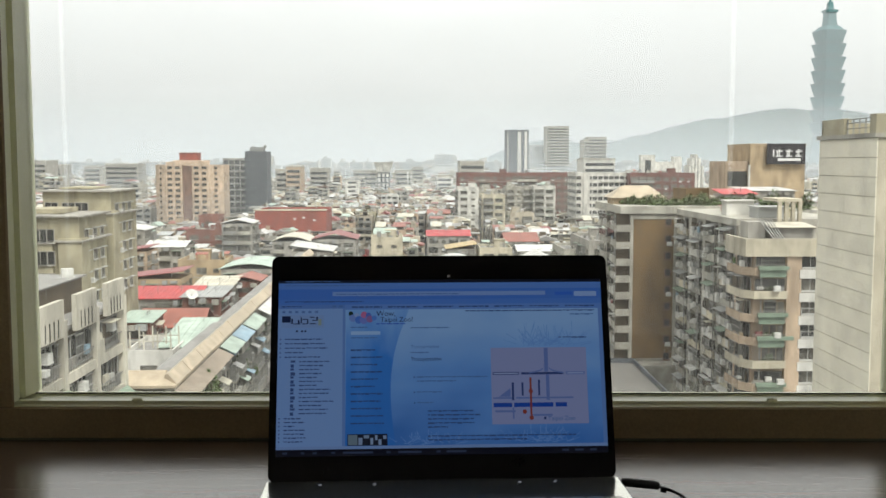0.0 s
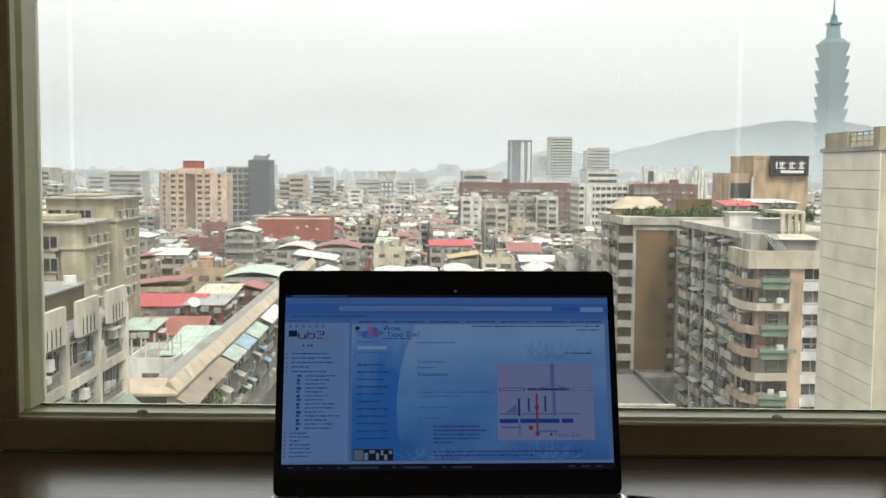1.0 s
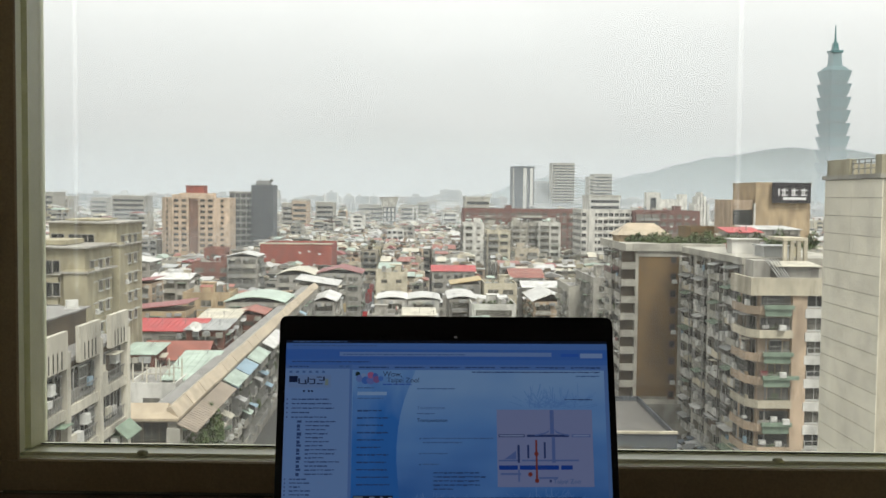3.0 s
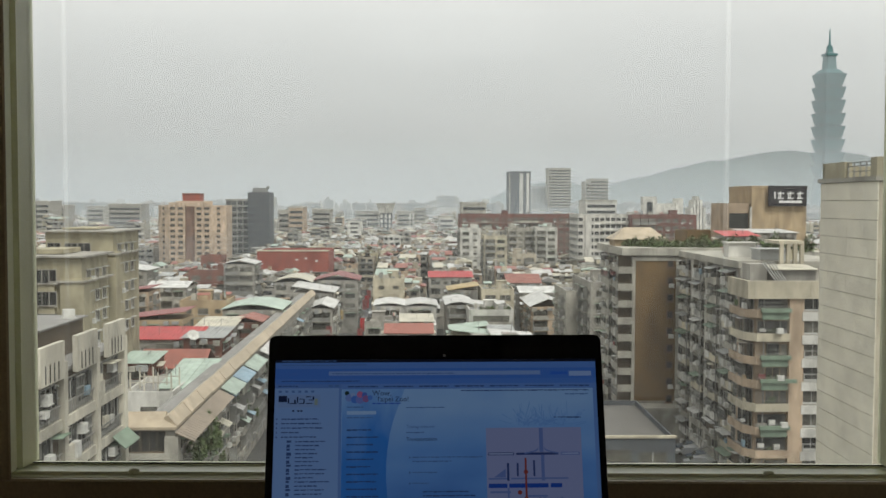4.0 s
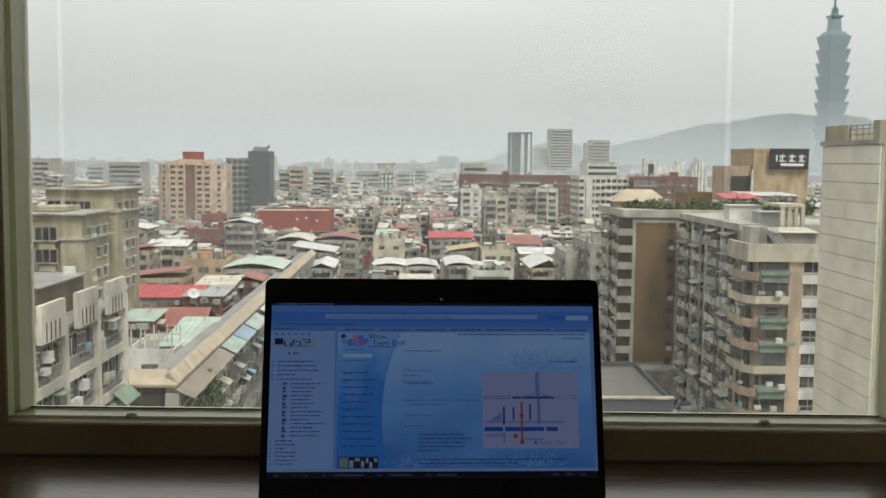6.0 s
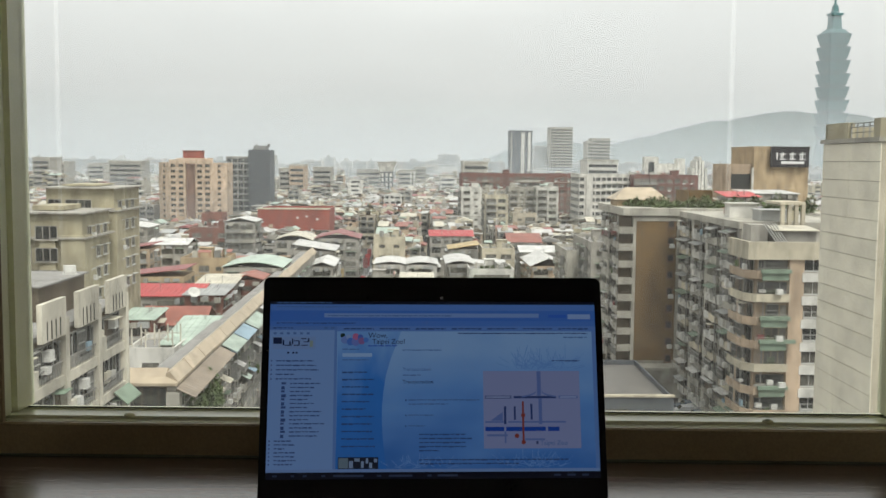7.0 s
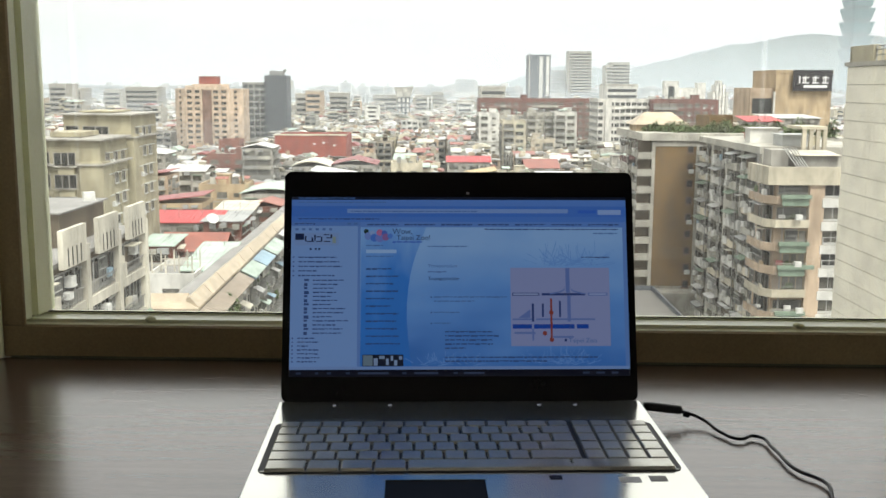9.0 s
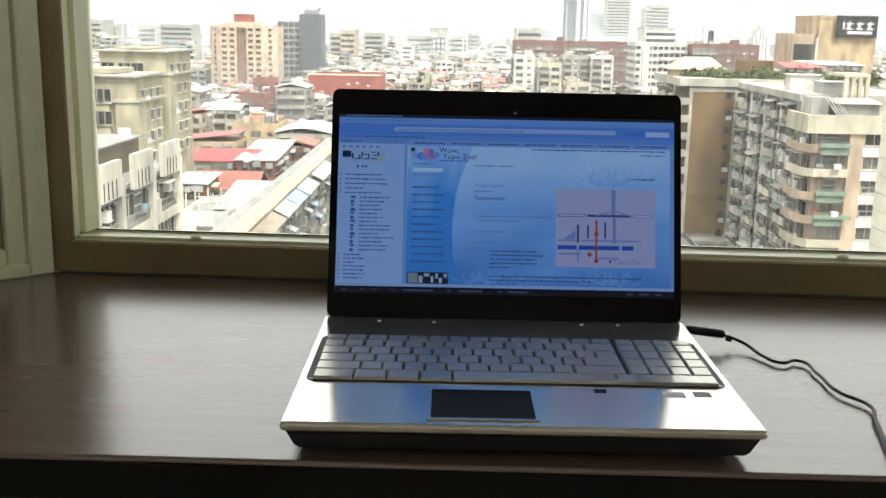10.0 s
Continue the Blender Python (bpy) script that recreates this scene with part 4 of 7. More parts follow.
def dress(root, face, w, d, s0, s1, z0, z1, storey, out, seed, tones=("white", "concrete", "cage", "frame_alu", "ac"), fill=0.8):
    """Decades of small additions on a face: enclosed balconies, grilles, machines, hoods, laundry poles and pipes."""
    rnd, acc = random.Random(seed), {}

    def put(k, a, b, o0, o1, za, zb):
        sh = acc.setdefault(k, Shape())
        if face == "F":
            sh.box(a, b, -o1, -o0, za, zb)
        elif face == "L":
            sh.box(-w / 2 - o1, -w / 2 - o0, a, b, za, zb)
        else:
            sh.box(w / 2 + o0, w / 2 + o1, a, b, za, zb)
    for f in range(int((z1 - z0) / storey)):
        z = z1 - (f + 1) * storey
        a = s0
        while a < s1 - 0.6:
            c = min(rnd.uniform(0.9, 2.4), s1 - a)
            t = rnd.random()
            if t < 0.30 * fill:            # barred enclosure
                put("glass_far", a, a + c, out, out + 0.05, z + 1.0, z + 2.4)
                n = max(3, int(c / 0.3))
                for i in range(n + 1):
                    x = a + c * i / n
                    put("cage", x - 0.02, x + 0.02, out + 0.05, out + 0.12, z + 0.9, z + 2.5)
                put("frame_alu", a, a + c, out, out + 0.14, z + 2.45, z + 2.55)
                put("frame_alu", a, a + c, out, out + 0.14, z + 1.65, z + 1.70)
            elif t < 0.50 * fill:          # panelled front with a strip of panes
                put(rnd.choice(tones), a, a + c, out, out + 0.10, z + 0.1, z + 1.15)
                put("glass_far", a + 0.1, a + c - 0.1, out, out + 0.04, z + 1.25, z + 2.35)
                put("frame_alu", a + c / 2 - 0.04, a + c / 2 + 0.04, out, out + 0.08, z + 1.2, z + 2.4)
            elif t < 0.68 * fill:          # hung machine
                put("ac", a + 0.1, a + 0.9, out, out + 0.5, z + rnd.uniform(0.1, 1.2), z + rnd.uniform(1.3, 1.7))
                put("glass_far", a, a + c, out - 0.02, out + 0.02, z + 0.9, z + 2.3)
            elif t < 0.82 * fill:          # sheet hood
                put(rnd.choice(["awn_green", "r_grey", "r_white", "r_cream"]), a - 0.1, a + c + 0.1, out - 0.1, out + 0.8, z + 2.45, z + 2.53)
                # dark brown panel below the hood, shade put into its colour
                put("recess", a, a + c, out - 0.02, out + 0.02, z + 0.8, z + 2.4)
            elif t < 0.92 * fill:          # washing and boxes
                put(rnd.choice(["white", "r_blue", "r_maroon", "r_cream", "leaf"]), a + 0.1, a + min(c, 1.0), out, out + 0.25, z + 0.9, z + rnd.uniform(1.3, 2.0))
            a += c
    for i in range(max(1, int((s1 - s0) / 7))):
        x = rnd.uniform(s0, s1)
        put("cage", x - 0.06, x + 0.06, out, out + 0.12, z0, z1)
    for k, sh in acc.items():
        part("facade_clutter", sh, M[k], root, kind="stuff")


LOOK = {"glass": "glass_curtain", "slab": "concrete", "frame": "frame_alu", "cage": "cage", "awning": "awn_green", "ac": "ac"}


def add_details(root, acc, slab="concrete"):
    names = {"glass": "window_panes", "slab": "floor_slabs", "frame": "window_frames", "cage": "balcony_grilles", "awning": "awnings", "ac": "air_conditioners"}
    for k, sh in acc.items():
        part(names[k], sh, M[slab if k == "slab" else LOOK[k]], root, kind="stuff")


def roof_shape(kind, w, d, h, rise, over=0.5):
    s = Shape()
    a, b, t = -w / 2 - over, w / 2 + over, 0.14
    if kind == "gable_y":        # ridge runs away from the viewer
        s.prism([(a, h), (0, h + rise), (b, h), (b, h + t), (0, h + rise + t), (a, h + t)][::-1], -over, d + over, "y")
    elif kind == "gable_x":
        s.prism([(-over, h), (d / 2, h + rise), (d + over, h), (d + over, h + t), (d / 2, h + rise + t), (-over, h + t)][::-1], a, b, "x")
    elif kind == "shed_x":
        s.prism([(-over, h), (d + over, h + rise), (d + over, h + rise + t), (-over, h + t)][::-1], a, b, "x")
    elif kind == "shed_l":
        s.prism([(a, h), (b, h + rise), (b, h + rise + t), (a, h + t)][::-1], -over, d + over, "y")
    elif kind == "shed_r":
        s.prism([(a, h + rise), (b, h), (b, h + t), (a, h + rise + t)][::-1], -over, d + over, "y")
    elif kind == "vault":
        n = 8
        low = [(a + (b - a) * i / n, h + rise * math.sin(math.pi * i / n)) for i in range(n + 1)]
        s.prism(low + [(x, z + t) for x, z in low[::-1]], -over, d + over, "y")
    else:                        # flat, with a parapet
        s.box(-w / 2 + 0.2, w / 2 - 0.2, 0.2, d - 0.2, h - 0.9, h - 0.75)
    return s


FOOT = []       # plan rectangles that houses stand on


def house(cx, y, w, d, top, wall, roof, kind, rise=1.2, yaw=2.5, faces="F", storey=3.1, col=3.2, rnd=None, busy=0.5, name="house", label="", category="house", clutter=True, group="", deep=14.0):
    """A town house: walls, roof, joined small facade details, rooftop tank. cx, y: the middle of its front."""
    rnd = rnd or random.Random(int(cx * 31 + y * 7))
    h = top - GROUND
    FOOT.append((cx - w / 2 - 0.4, cx + w / 2 - 0.4, y - 0.4, y + d))
    root = thing(name, pose(cx, y, GROUND, 0, 0, yaw), label, category, group)
    flat = kind == "flat"
    body = Shape()
    if flat:
        t = 0.25
        body.box(-w / 2, w / 2, 0, d, 0, h - 0.9)
        body.box(-w / 2, w / 2, 0, t, h - 0.9, h).box(-w / 2, w / 2, d - t, d, h - 0.9, h)
        body.box(-w / 2, -w / 2 + t, t, d - t, h - 0.9, h).box(w / 2 - t, w / 2, t, d - t, h - 0.9, h)
    else:
        body.box(-w / 2, w / 2, 0, d, 0, h + 0.02)
    part("wall", body, M[wall], root)
    part("roof", roof_shape(kind, w, d, h, rise), M[roof], root)
    acc = {}
    lo = max(0.4, h - deep)
    for f in faces:
        facade(acc, f, w, d, -w / 2 + 0.4 if f == "F" else 0.4, w / 2 - 0.4 if f == "F" else d - 0.4, lo, h - (1.1 if flat else 0.3), storey, col, rnd, busy)
    add_details(root, acc)
    if not flat and y < 420:
        for key_c, count in (("cage", 3), ("r_white", 2), ("concrete", 2), ("r_grey", 2)):
            sh = Shape()
            for _ in range(count):
                e = rnd.choice((-1, 1))
                bx = e * (w / 2 + 0.05) - (0 if e > 0 else 0.9)
                by = rnd.uniform(0.0, d - 1.5)
                if key_c == "cage":        # aerials and poles
                    px_, top_ = rnd.uniform(-w / 2, w / 2), h + rise + rnd.uniform(0.5, 1.6)
                    sh.box(px_ - 0.04, px_ + 0.04, by, by + 0.08, h - 0.5, top_).box(px_ - 0.5, px_ + 0.5, by, by + 0.06, top_ - 0.3, top_ - 0.25)
                elif key_c == "r_white":   # lean-to sheets over the sides
                    sh.prism([(by - 0.2, h - 0.9), (by + 1.8, h - 0.5), (by + 1.8, h - 0.42), (by - 0.2, h - 0.82)][::-1], bx - 0.3, bx + 1.0, "x")
                else:                      # huts and boxes beside the roof
                    hx = rnd.uniform(-w / 2, w / 2 - 1.2)
                    sh.box(hx, hx + rnd.uniform(0.6, 1.4), -0.9, -0.05, h - rnd.uniform(0.8, 1.4), h - rnd.uniform(0.1, 0.5))
            part("roof_clutter", sh, M[key_c if key_c != "r_white" else rnd.choice(["r_white", "r_green", "r_grey", "r_cream"])], root, kind="stuff")
    if clutter and flat:
        # drying frames, boxes and loose sheets on the roof
        for key_c, count in (("cage", 2), ("r_white", 2), ("concrete", 2)):
            sh = Shape()
            for _ in range(rnd.randint(1, count)):
                bx, by = rnd.uniform(-w / 2 + 1, w / 2 - 2.2), rnd.uniform(0.5, d - 2.5)
                bz = h - 0.75 if flat else h + 0.1
                hh = rnd.uniform(0.8, 2.2) + (0 if flat else rise * 0.6)
                bw, bd = rnd.uniform(0.8, 2.6), rnd.uniform(0.8, 2.4)
                if key_c == "r_white" and flat:
                    for px_, py_ in ((bx, by), (bx + bw, by), (bx, by + bd), (bx + bw, by + bd)):
                        sh.box(px_ - 0.05, px_ + 0.05, py_ - 0.05, py_ + 0.05, bz, bz + hh)
                    sh.prism([(by - 0.3, bz + hh), (by + bd + 0.3, bz + hh + 0.4), (by + bd + 0.3, bz + hh + 0.48), (by - 0.3, bz + hh + 0.08)][::-1], bx - 0.3, bx + bw + 0.3, "x")
                else:
                    sh.box(bx, bx + bw * 0.6, by, by + bd * 0.6, bz, bz + hh)
            part("roof_clutter", sh, M[key_c if key_c != "r_white" else rnd.choice(["r_white", "r_green", "r_grey", "r_rust"])], root, kind="stuff")
    if clutter and flat:
        s = Shape()
        sx, sy = rnd.uniform(-w / 4, w / 4), d * rnd.uniform(0.4, 0.6)
        s.box(sx - 1.6, sx + 1.6, sy, sy + 3, h - 0.75, h + 1.7).box(sx - 1.8, sx + 1.8, sy - 0.2, sy + 3.2, h + 1.7, h + 1.85)
        part("stair_head", s, M[wall], root)
        tank = Shape()
        tx = -sx if abs(sx) > 1.5 else w / 3
        tank.rod((tx, sy + 1, h - 0.75), (tx, sy + 1, h + 0.1), 0.4, 4).rod((tx, sy + 1, h + 0.1), (tx, sy + 1, h + 1.5), 0.55, 10)
        part("water_tank", tank, M["chrome"], root, "steel rooftop water tank")
    return root


def sheet_ribs(root, w, d, h, rise, roof):
    s = Shape()
    n = int(w / 0.9)
    for i in range(n + 1):
        x = -w / 2 + w * i / n
        s.prism([(-0.5, h + 0.14), (d + 0.5, h + rise + 0.14), (d + 0.5, h + rise + 0.22), (-0.5, h + 0.22)][::-1], x - 0.05, x + 0.05, "x")
    part("roof_ribs", s, M[roof], root)


# --- tall white-framed block close on the left of the view ---
def framed_block():
    x, y0, y1 = -25.2, 45.0, 81.0
    top = -8.05
    h, d, w = top - GROUND, y1 - y0, 15.0
    root = thing("apartment_block", pose(x - w / 2, y0, GROUND, 0, 0, 0.6), "weathered white-framed concrete apartment block with grey windows", "building")
    # wall inside the bays, their shade painted in as dark brown
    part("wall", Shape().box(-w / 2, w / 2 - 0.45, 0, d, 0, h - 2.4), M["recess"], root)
    part("roof", Shape().box(-w / 2, w / 2 - 0.3, 0, d, h - 2.39, h - 2.1), M["r_conc"], root)
    pitch = 6.55
    st = 3.25
    n = int(d / pitch)
    for i in range(n + 1):
        yy = d - 0.45 - i * pitch
        part("column", Shape().box(w / 2 - 0.45, w / 2 + 0.12, yy - 0.35, yy + 0.35, 0, h - 1.5), M["weathered"], root, "stained pale rendered column")
    for i in range(n):
        yb = d - 0.9 - i * pitch
        ya = yb - pitch + 0.9
        part("parapet_panel", Shape().box(w / 2 - 0.1, w / 2 + 0.25, ya + 1.4, yb - 0.1, h - 2.5, h), M["weathered"], root, "white slotted parapet panel")
        for j in range(4):
            yy = ya + 2.2 + j * 0.75
            part("slot", Shape().box(w / 2 + 0.23, w / 2 + 0.27, yy - 0.08, yy + 0.08, h - 2.4, h - 1.2), M["glass_far"], root)
        for f in range(5):
            z = h - 2.3 - (f + 1) * st
            part("spandrel", Shape().box(w / 2 - 0.45, w / 2 + 0.02, ya, yb, z - 0.45, z + 0.25), M["weathered"], root, "white rendered spandrel")
            if f % 2 == i % 2:
                part("balcony_wall", Shape().box(w / 2 - 0.44, w / 2 - 0.01, ya, ya + 1.3, z + 0.25, z + 1.4), M["weathered"], root)
            for k in range(2):
                sy = ya + 1.45 + k * 2.7
                window_unit(root, pose(w / 2 - 0.44, sy, z + 0.6, 0, 0, 90), 2.4, 2.0, "cage", "glass_far", 2)
            rail = Shape().box(w / 2 - 0.12, w / 2 - 0.06, ya, yb, z + 1.15, z + 1.22)
            for k in range(12):
                yy = ya + (yb - ya) * k / 12
                rail.box(w / 2 - 0.11, w / 2 - 0.07, yy, yy + 0.05, z + 0.25, z + 1.15)
            part("railing", rail, M["cage"], root)
            if (f + i) % 2 == 0:
                ac_unit(root, pose(w / 2 - 0.4, ya + 3.2, z + 1.75, 0, 0, 90))
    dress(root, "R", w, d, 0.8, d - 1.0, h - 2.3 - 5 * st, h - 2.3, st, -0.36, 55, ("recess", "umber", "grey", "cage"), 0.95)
    part("roof_shed", Shape().box(-w / 2 + 1, w / 2 - 2.4, d - 12, d - 3.0, h - 2.1, h + 0.3), M["recess"], root, "dark rooftop shed")
    part("shed_roof", Shape().box(-w / 2 + 0.7, w / 2 - 2.1, d - 12.3, d - 2.7, h + 0.3, h + 0.42), M["r_conc"], root)
    ac_unit(root, pose(w / 2 - 3.0, d - 4.5, h + 0.5, 0, 0, 30))
    # sloping green sheet over a lower balcony at the far end
    part("awning", Shape().prism([(w / 2 + 0.1, h - 8.9), (w / 2 + 1.1, h - 9.8), (w / 2 + 1.1, h - 9.7), (w / 2 + 0.1, h - 8.8)], d - 4.0, d - 0.3, "y"), M["awn_green"], root, "green corrugated awning")


framed_block()

# --- older olive-beige block behind it ---
def stepped_block():
    for px0, px1, py, y, d, nm in ((-60.66, -51.23, -6.68, 142.0, 13.0, "lower wing"), (-62.01, -51.68, -3.58, 157.0, 15.0, "upper wing")):
        w, h = px1 - px0, py - GROUND
        root = thing("apartment_block", pose((px0 + px1) / 2, y, GROUND, 0, 0, 2.5), "stained olive-beige concrete apartment block, " + nm, "building")
        part("wall", Shape().box(-w / 2, w / 2, 0, d, 0, h).box(w / 2 - 2.8, w / 2 + 0.5, -0.6, 3, 0, h - 3.0).box(-1.0, 1.2, -0.8, 0, 0, h - 2), M["olive"], root)
        part("cornice", Shape().box(-w / 2 - 0.6, w / 2 + 0.8, -0.8, d + 0.4, h, h + 0.25), M["grey"], root)
        part("cornice", Shape().box(-w / 2 - 0.3, w / 2 + 0.8, -0.85, d + 0.3, h - 3.5, h - 3.25), M["grey"], root)
        for f in range(5):
            z = h - 3.1 * (f + 1) - 0.7
            for s in (-w / 2 + 1.3, -w / 2 + 4.2, w / 2 - 4.2):
                window_unit(root, pose(s, -0.82 if abs(s) < 1.2 else 0, z + 0.3, 0, 0, 0), 1.9, 1.8, "grey", "glass_far", 1, False)
            for s in (2.5, 6.5, 10.0):
                window_unit(root, on_face("R", w, d, s + 0.6, z + 0.4), 1.6, 1.4, "frame_alu", "glass_curtain", 1, True)
            if f % 2 == 0:
                ac_unit(root, on_face("R", w, d, 4.6, z + 0.3))
        part("roof_room", Shape().box(-w / 2 + 1.5, w / 2 - 3.5, 3, d - 2, h + 0.35, h + 0.5 + (0.5 if nm[0] == "l" else 0.1)), M["olive"], root)


stepped_block()

# --- long terrace with a tan pitched roof edge along the street ---
def terrace():
    y0, length = 112.0, 165.0
    xr = -30.15
    top = -22.51
    h, w = top - GROUND, 4.2
    root = thing("terrace_row", pose(xr - w / 2, y0, GROUND, 0, 0, 2.1), "long terrace with tan pitched roof edge and planted balconies", "building")
    part("wall", Shape().box(-w / 2, w / 2, 0, length, 0, h - 1.6).box(-w / 2 - 5, -w / 2, 0, 7, 0, h - 1.6), M["grey"], root)
    n = 22
    seg = length / n
    for i in range(n):
        a, b = i * seg + 0.05, (i + 1) * seg - 0.05
        dz = 0.05 * (i % 3)
        part("eave", Shape().prism([(w / 2 + 0.25, h - 1.6 + dz), (w / 2 + 0.25, h - 1.3 + dz), (w / 2 - 0.75, h - 0.1 + dz), (w / 2 - 1.15, h - 0.25 + dz), (w / 2 - 1.15, h - 1.8 + dz)], a, b, "y"), M["r_tile"], root, "tan sloping roof edge")
    part("eave", Shape().prism([(-0.6, h - 1.6), (1.8, h - 1.8), (1.8, h - 0.1), (1.3, h + 0.1), (-0.6, h - 1.3)], -w / 2 - 5, w / 2 - 1.2, "x"), M["r_tile"], root, "tan sloping roof edge")
    corner = Shape()
    x0, x1 = w / 2 - 1.2, w / 2 + 0.25
    corner.v = [(x0, -0.6, h - 1.6), (x1, -0.6, h - 1.6), (x1, 0.05, h - 1.6), (x0, 0.05, h - 1.6), (x0, -0.6, h - 1.3), (x1, -0.6, h - 1.3), (x1, 0.05, h - 1.3), (x0, 0.05, h - 0.6)]
    corner.f = [(0, 1, 5, 4), (1, 2, 6, 5), (4, 5, 7), (5, 6, 7), (2, 3, 7, 6)]
    part("eave", corner, M["r_tile"], root, "tan sloping roof corner")
    part("roof", Shape().box(-w / 2, w / 2 - 1.2, 1.85, length, h - 1.6, h - 1.3).box(-w / 2 - 5, -w / 2, 1.85, 7, h - 1.6, h - 1.3), M["r_conc"], root)
    # front end: dark glazed bands between pale slabs
    part("glazing", Shape().box(-w / 2 - 5, w / 2 - 1.0, -0.03, -0.004, 0.5, h - 1.85), M["glass_far"], root, "dark glazed end wall")
    for f in range(4):
        z = h - 4.4 - f * 3.2
        part("slab", Shape().box(-w / 2 - 5, w / 2 + 0.3, -0.5, 0.0, z - 0.55, z + 0.1), M["concrete"], root)
        for k in range(3):
            window_unit(root, pose(w / 2 - 2.4 - k * 2.85, 0, z + 0.3), 2.6, 2.2, "recess", "glass_far", 2)
    part("pier", Shape().box(w / 2 - 1.0, w / 2 + 0.5, -0.7, 0.6, 0, h - 2.4), M["concrete"], root, "pale end pier")
    # street face: balconies with stepped parapets and sheets
    rnd = random.Random(3)
    acc = {}
    facade(acc, "R", w, length, 1.0, length - 1, 0, h - 2.4, 3.1, 3.0, rnd, 0.7)
    add_details(root, acc)
    for i in range(22):
        yy = 3 + i * 5.6
        f = rnd.randrange(3)
        z = h - 3.3 - f * 3.1
        k = rnd.choice(["r_green", "r_white", "r_cream", "r_blue", "r_green"])
        part("awning", Shape().prism([(w / 2 + 0.0, z), (w / 2 + 1.5, z - 0.7), (w / 2 + 1.5, z - 0.6), (w / 2 + 0.0, z + 0.1)], yy, yy + rnd.uniform(2.0, 3.4), "y"), M[k], root, "corrugated balcony awning")
    for yy, ln, k in ((-0.8, 26.0, "r_brown"), (26.5, 9.0, "r_green"), (36.0, 9.0, "r_blue"), (46.0, 12.0, "r_green"), (62.0, 18.0, "r_white")):
        s = Shape()
        m = int(ln / 0.9)
        for j in range(m):
            s.prism([(w / 2 + 0.2, h - 1.9), (w / 2 + 2.3, h - 2.9), (w / 2 + 2.3, h - 2.8), (w / 2 + 0.2, h - 1.8)], yy + j * ln / m, yy + (j + 0.86) * ln / m, "y")
        part("awning", s, M[k], root, "long ribbed sheet awning")
    return root


terrace()


def shrub(name, x, y, z, rx, ry, rz, n, seed, label, leaf=0.45, mat_key="leaf", group=""):
    """Clumps of small leaf blades on short stems."""
    rnd = random.Random(seed)
    root = thing(name, pose(x, y, z), label, "plant", group)
    s, stem = Shape(), Shape()
    for i in range(n):
        a, r, t = rnd.uniform(0, 6.283), rnd.random() ** 0.5, rnd.random()
        lump = 0.7 + 0.3 * math.sin(3 * a + seed) * math.cos(2.3 * a)
        p = Vector((rx * r * lump * math.cos(a), ry * r * lump * math.sin(a), rz * t * (1 - 0.6 * r * r)))
        m = Matrix.Translation(p) @ Euler((rnd.uniform(-1, 1), rnd.uniform(-1, 1), a)).to_matrix().to_4x4()
        k, e = len(s.v), leaf * rnd.uniform(0.5, 1.2)
        s.v += [tuple(m @ Vector(c)) for c in ((-e, 0, 0), (0, -e * 0.4, e * 0.1), (e, 0, 0), (0, e * 0.4, e * 0.15))]
        s.f.append((k, k + 1, k + 2, k + 3))
    for i in range(6):
        a = i * 1.05
        stem.rod((0.3 * rx * math.cos(a), 0.3 * ry * math.sin(a), -0.1), (0.6 * rx * math.cos(a), 0.6 * ry * math.sin(a), rz * 0.7), 0.06, 5)
    part("stems", stem, M["bark"], root)
    part("leaves", s, M[mat_key], root, kind="stuff")
    return root


shrub("balcony_tree", -29.13, 124.0, -29.47, 2.3, 3.5, 5.0, 900, 4, "green tree growing on a terrace balcony", 0.4)
shrub("balcony_tree", -28.75, 118.0, -28.99, 1.0, 1.6, 2.6, 350, 5, "small green balcony shrub", 0.35)

for i in range(9):
    yy = 117.0 + i * 10
    shrub("balcony_plant", -30.15 + 0.7 - (yy - 112) * 0.0367, yy, -22.51 - 2.4 - 3.1 * (1 + i % 3) + 0.1, 0.5, 1.3, 1.4, 110, 400 + i, "leafy green balcony plant", 0.3, group="balcony plants")

# --- rooftops behind the terrace, each at its place ---
def roofed(x0, x1, y, d, top, wall, roof, kind, rise, label, faces="FR", **more):
    root = house((x0 + x1) / 2, y, x1 - x0, d, top, wall, roof, kind, rise, 2.2, faces, label=label, **more)
    if kind == "shed_x" and y < 240:
        sheet_ribs(root, x1 - x0, d, top - GROUND, rise, roof)
    return root


roofed(-61.61, -46.40, 187, 9, -24.35, "grey", "r_red", "shed_x", 1.2, "grey house with a bright red sheet roof", "F")
roofed(-66.86, -53.89, 206, 11, -22.89, "tan", "r_maroon", "shed_l", 1.6, "tan house with a faded maroon sheet roof", "FR")
roofed(-48.56, -38.75, 160, 9, -25.31, "grey", "r_rust", "gable_x", 2.4, "house with a rust-red gabled roof")
roofed(-48.53, -43.85, 150, 8, -22.84, "brick", "r_green", "shed_x", 0.5, "small brick rooftop house with green sheet roof")
roofed(-44.01, -37.40, 138, 12, -24.81, "white", "r_conc", "flat", 0, "white house with a railed flat roof", "FR", clutter=False)
roofed(-40.40, -35.35, 143, 16, -25.27, "grey", "r_green", "shed_x", 1.6, "grey house with pale green sheet roof")
roofed(-48.42, -41.43, 186, 12, -23.90, "brick", "r_grey", "shed_x", 0.5, "dark brick rooftop room with grey sheet roof")
roofed(-50.20, -42.90, 200, 14, -24.21, "grey", "r_cream", "shed_x", 1.0, "grey house with cream sheet roof")
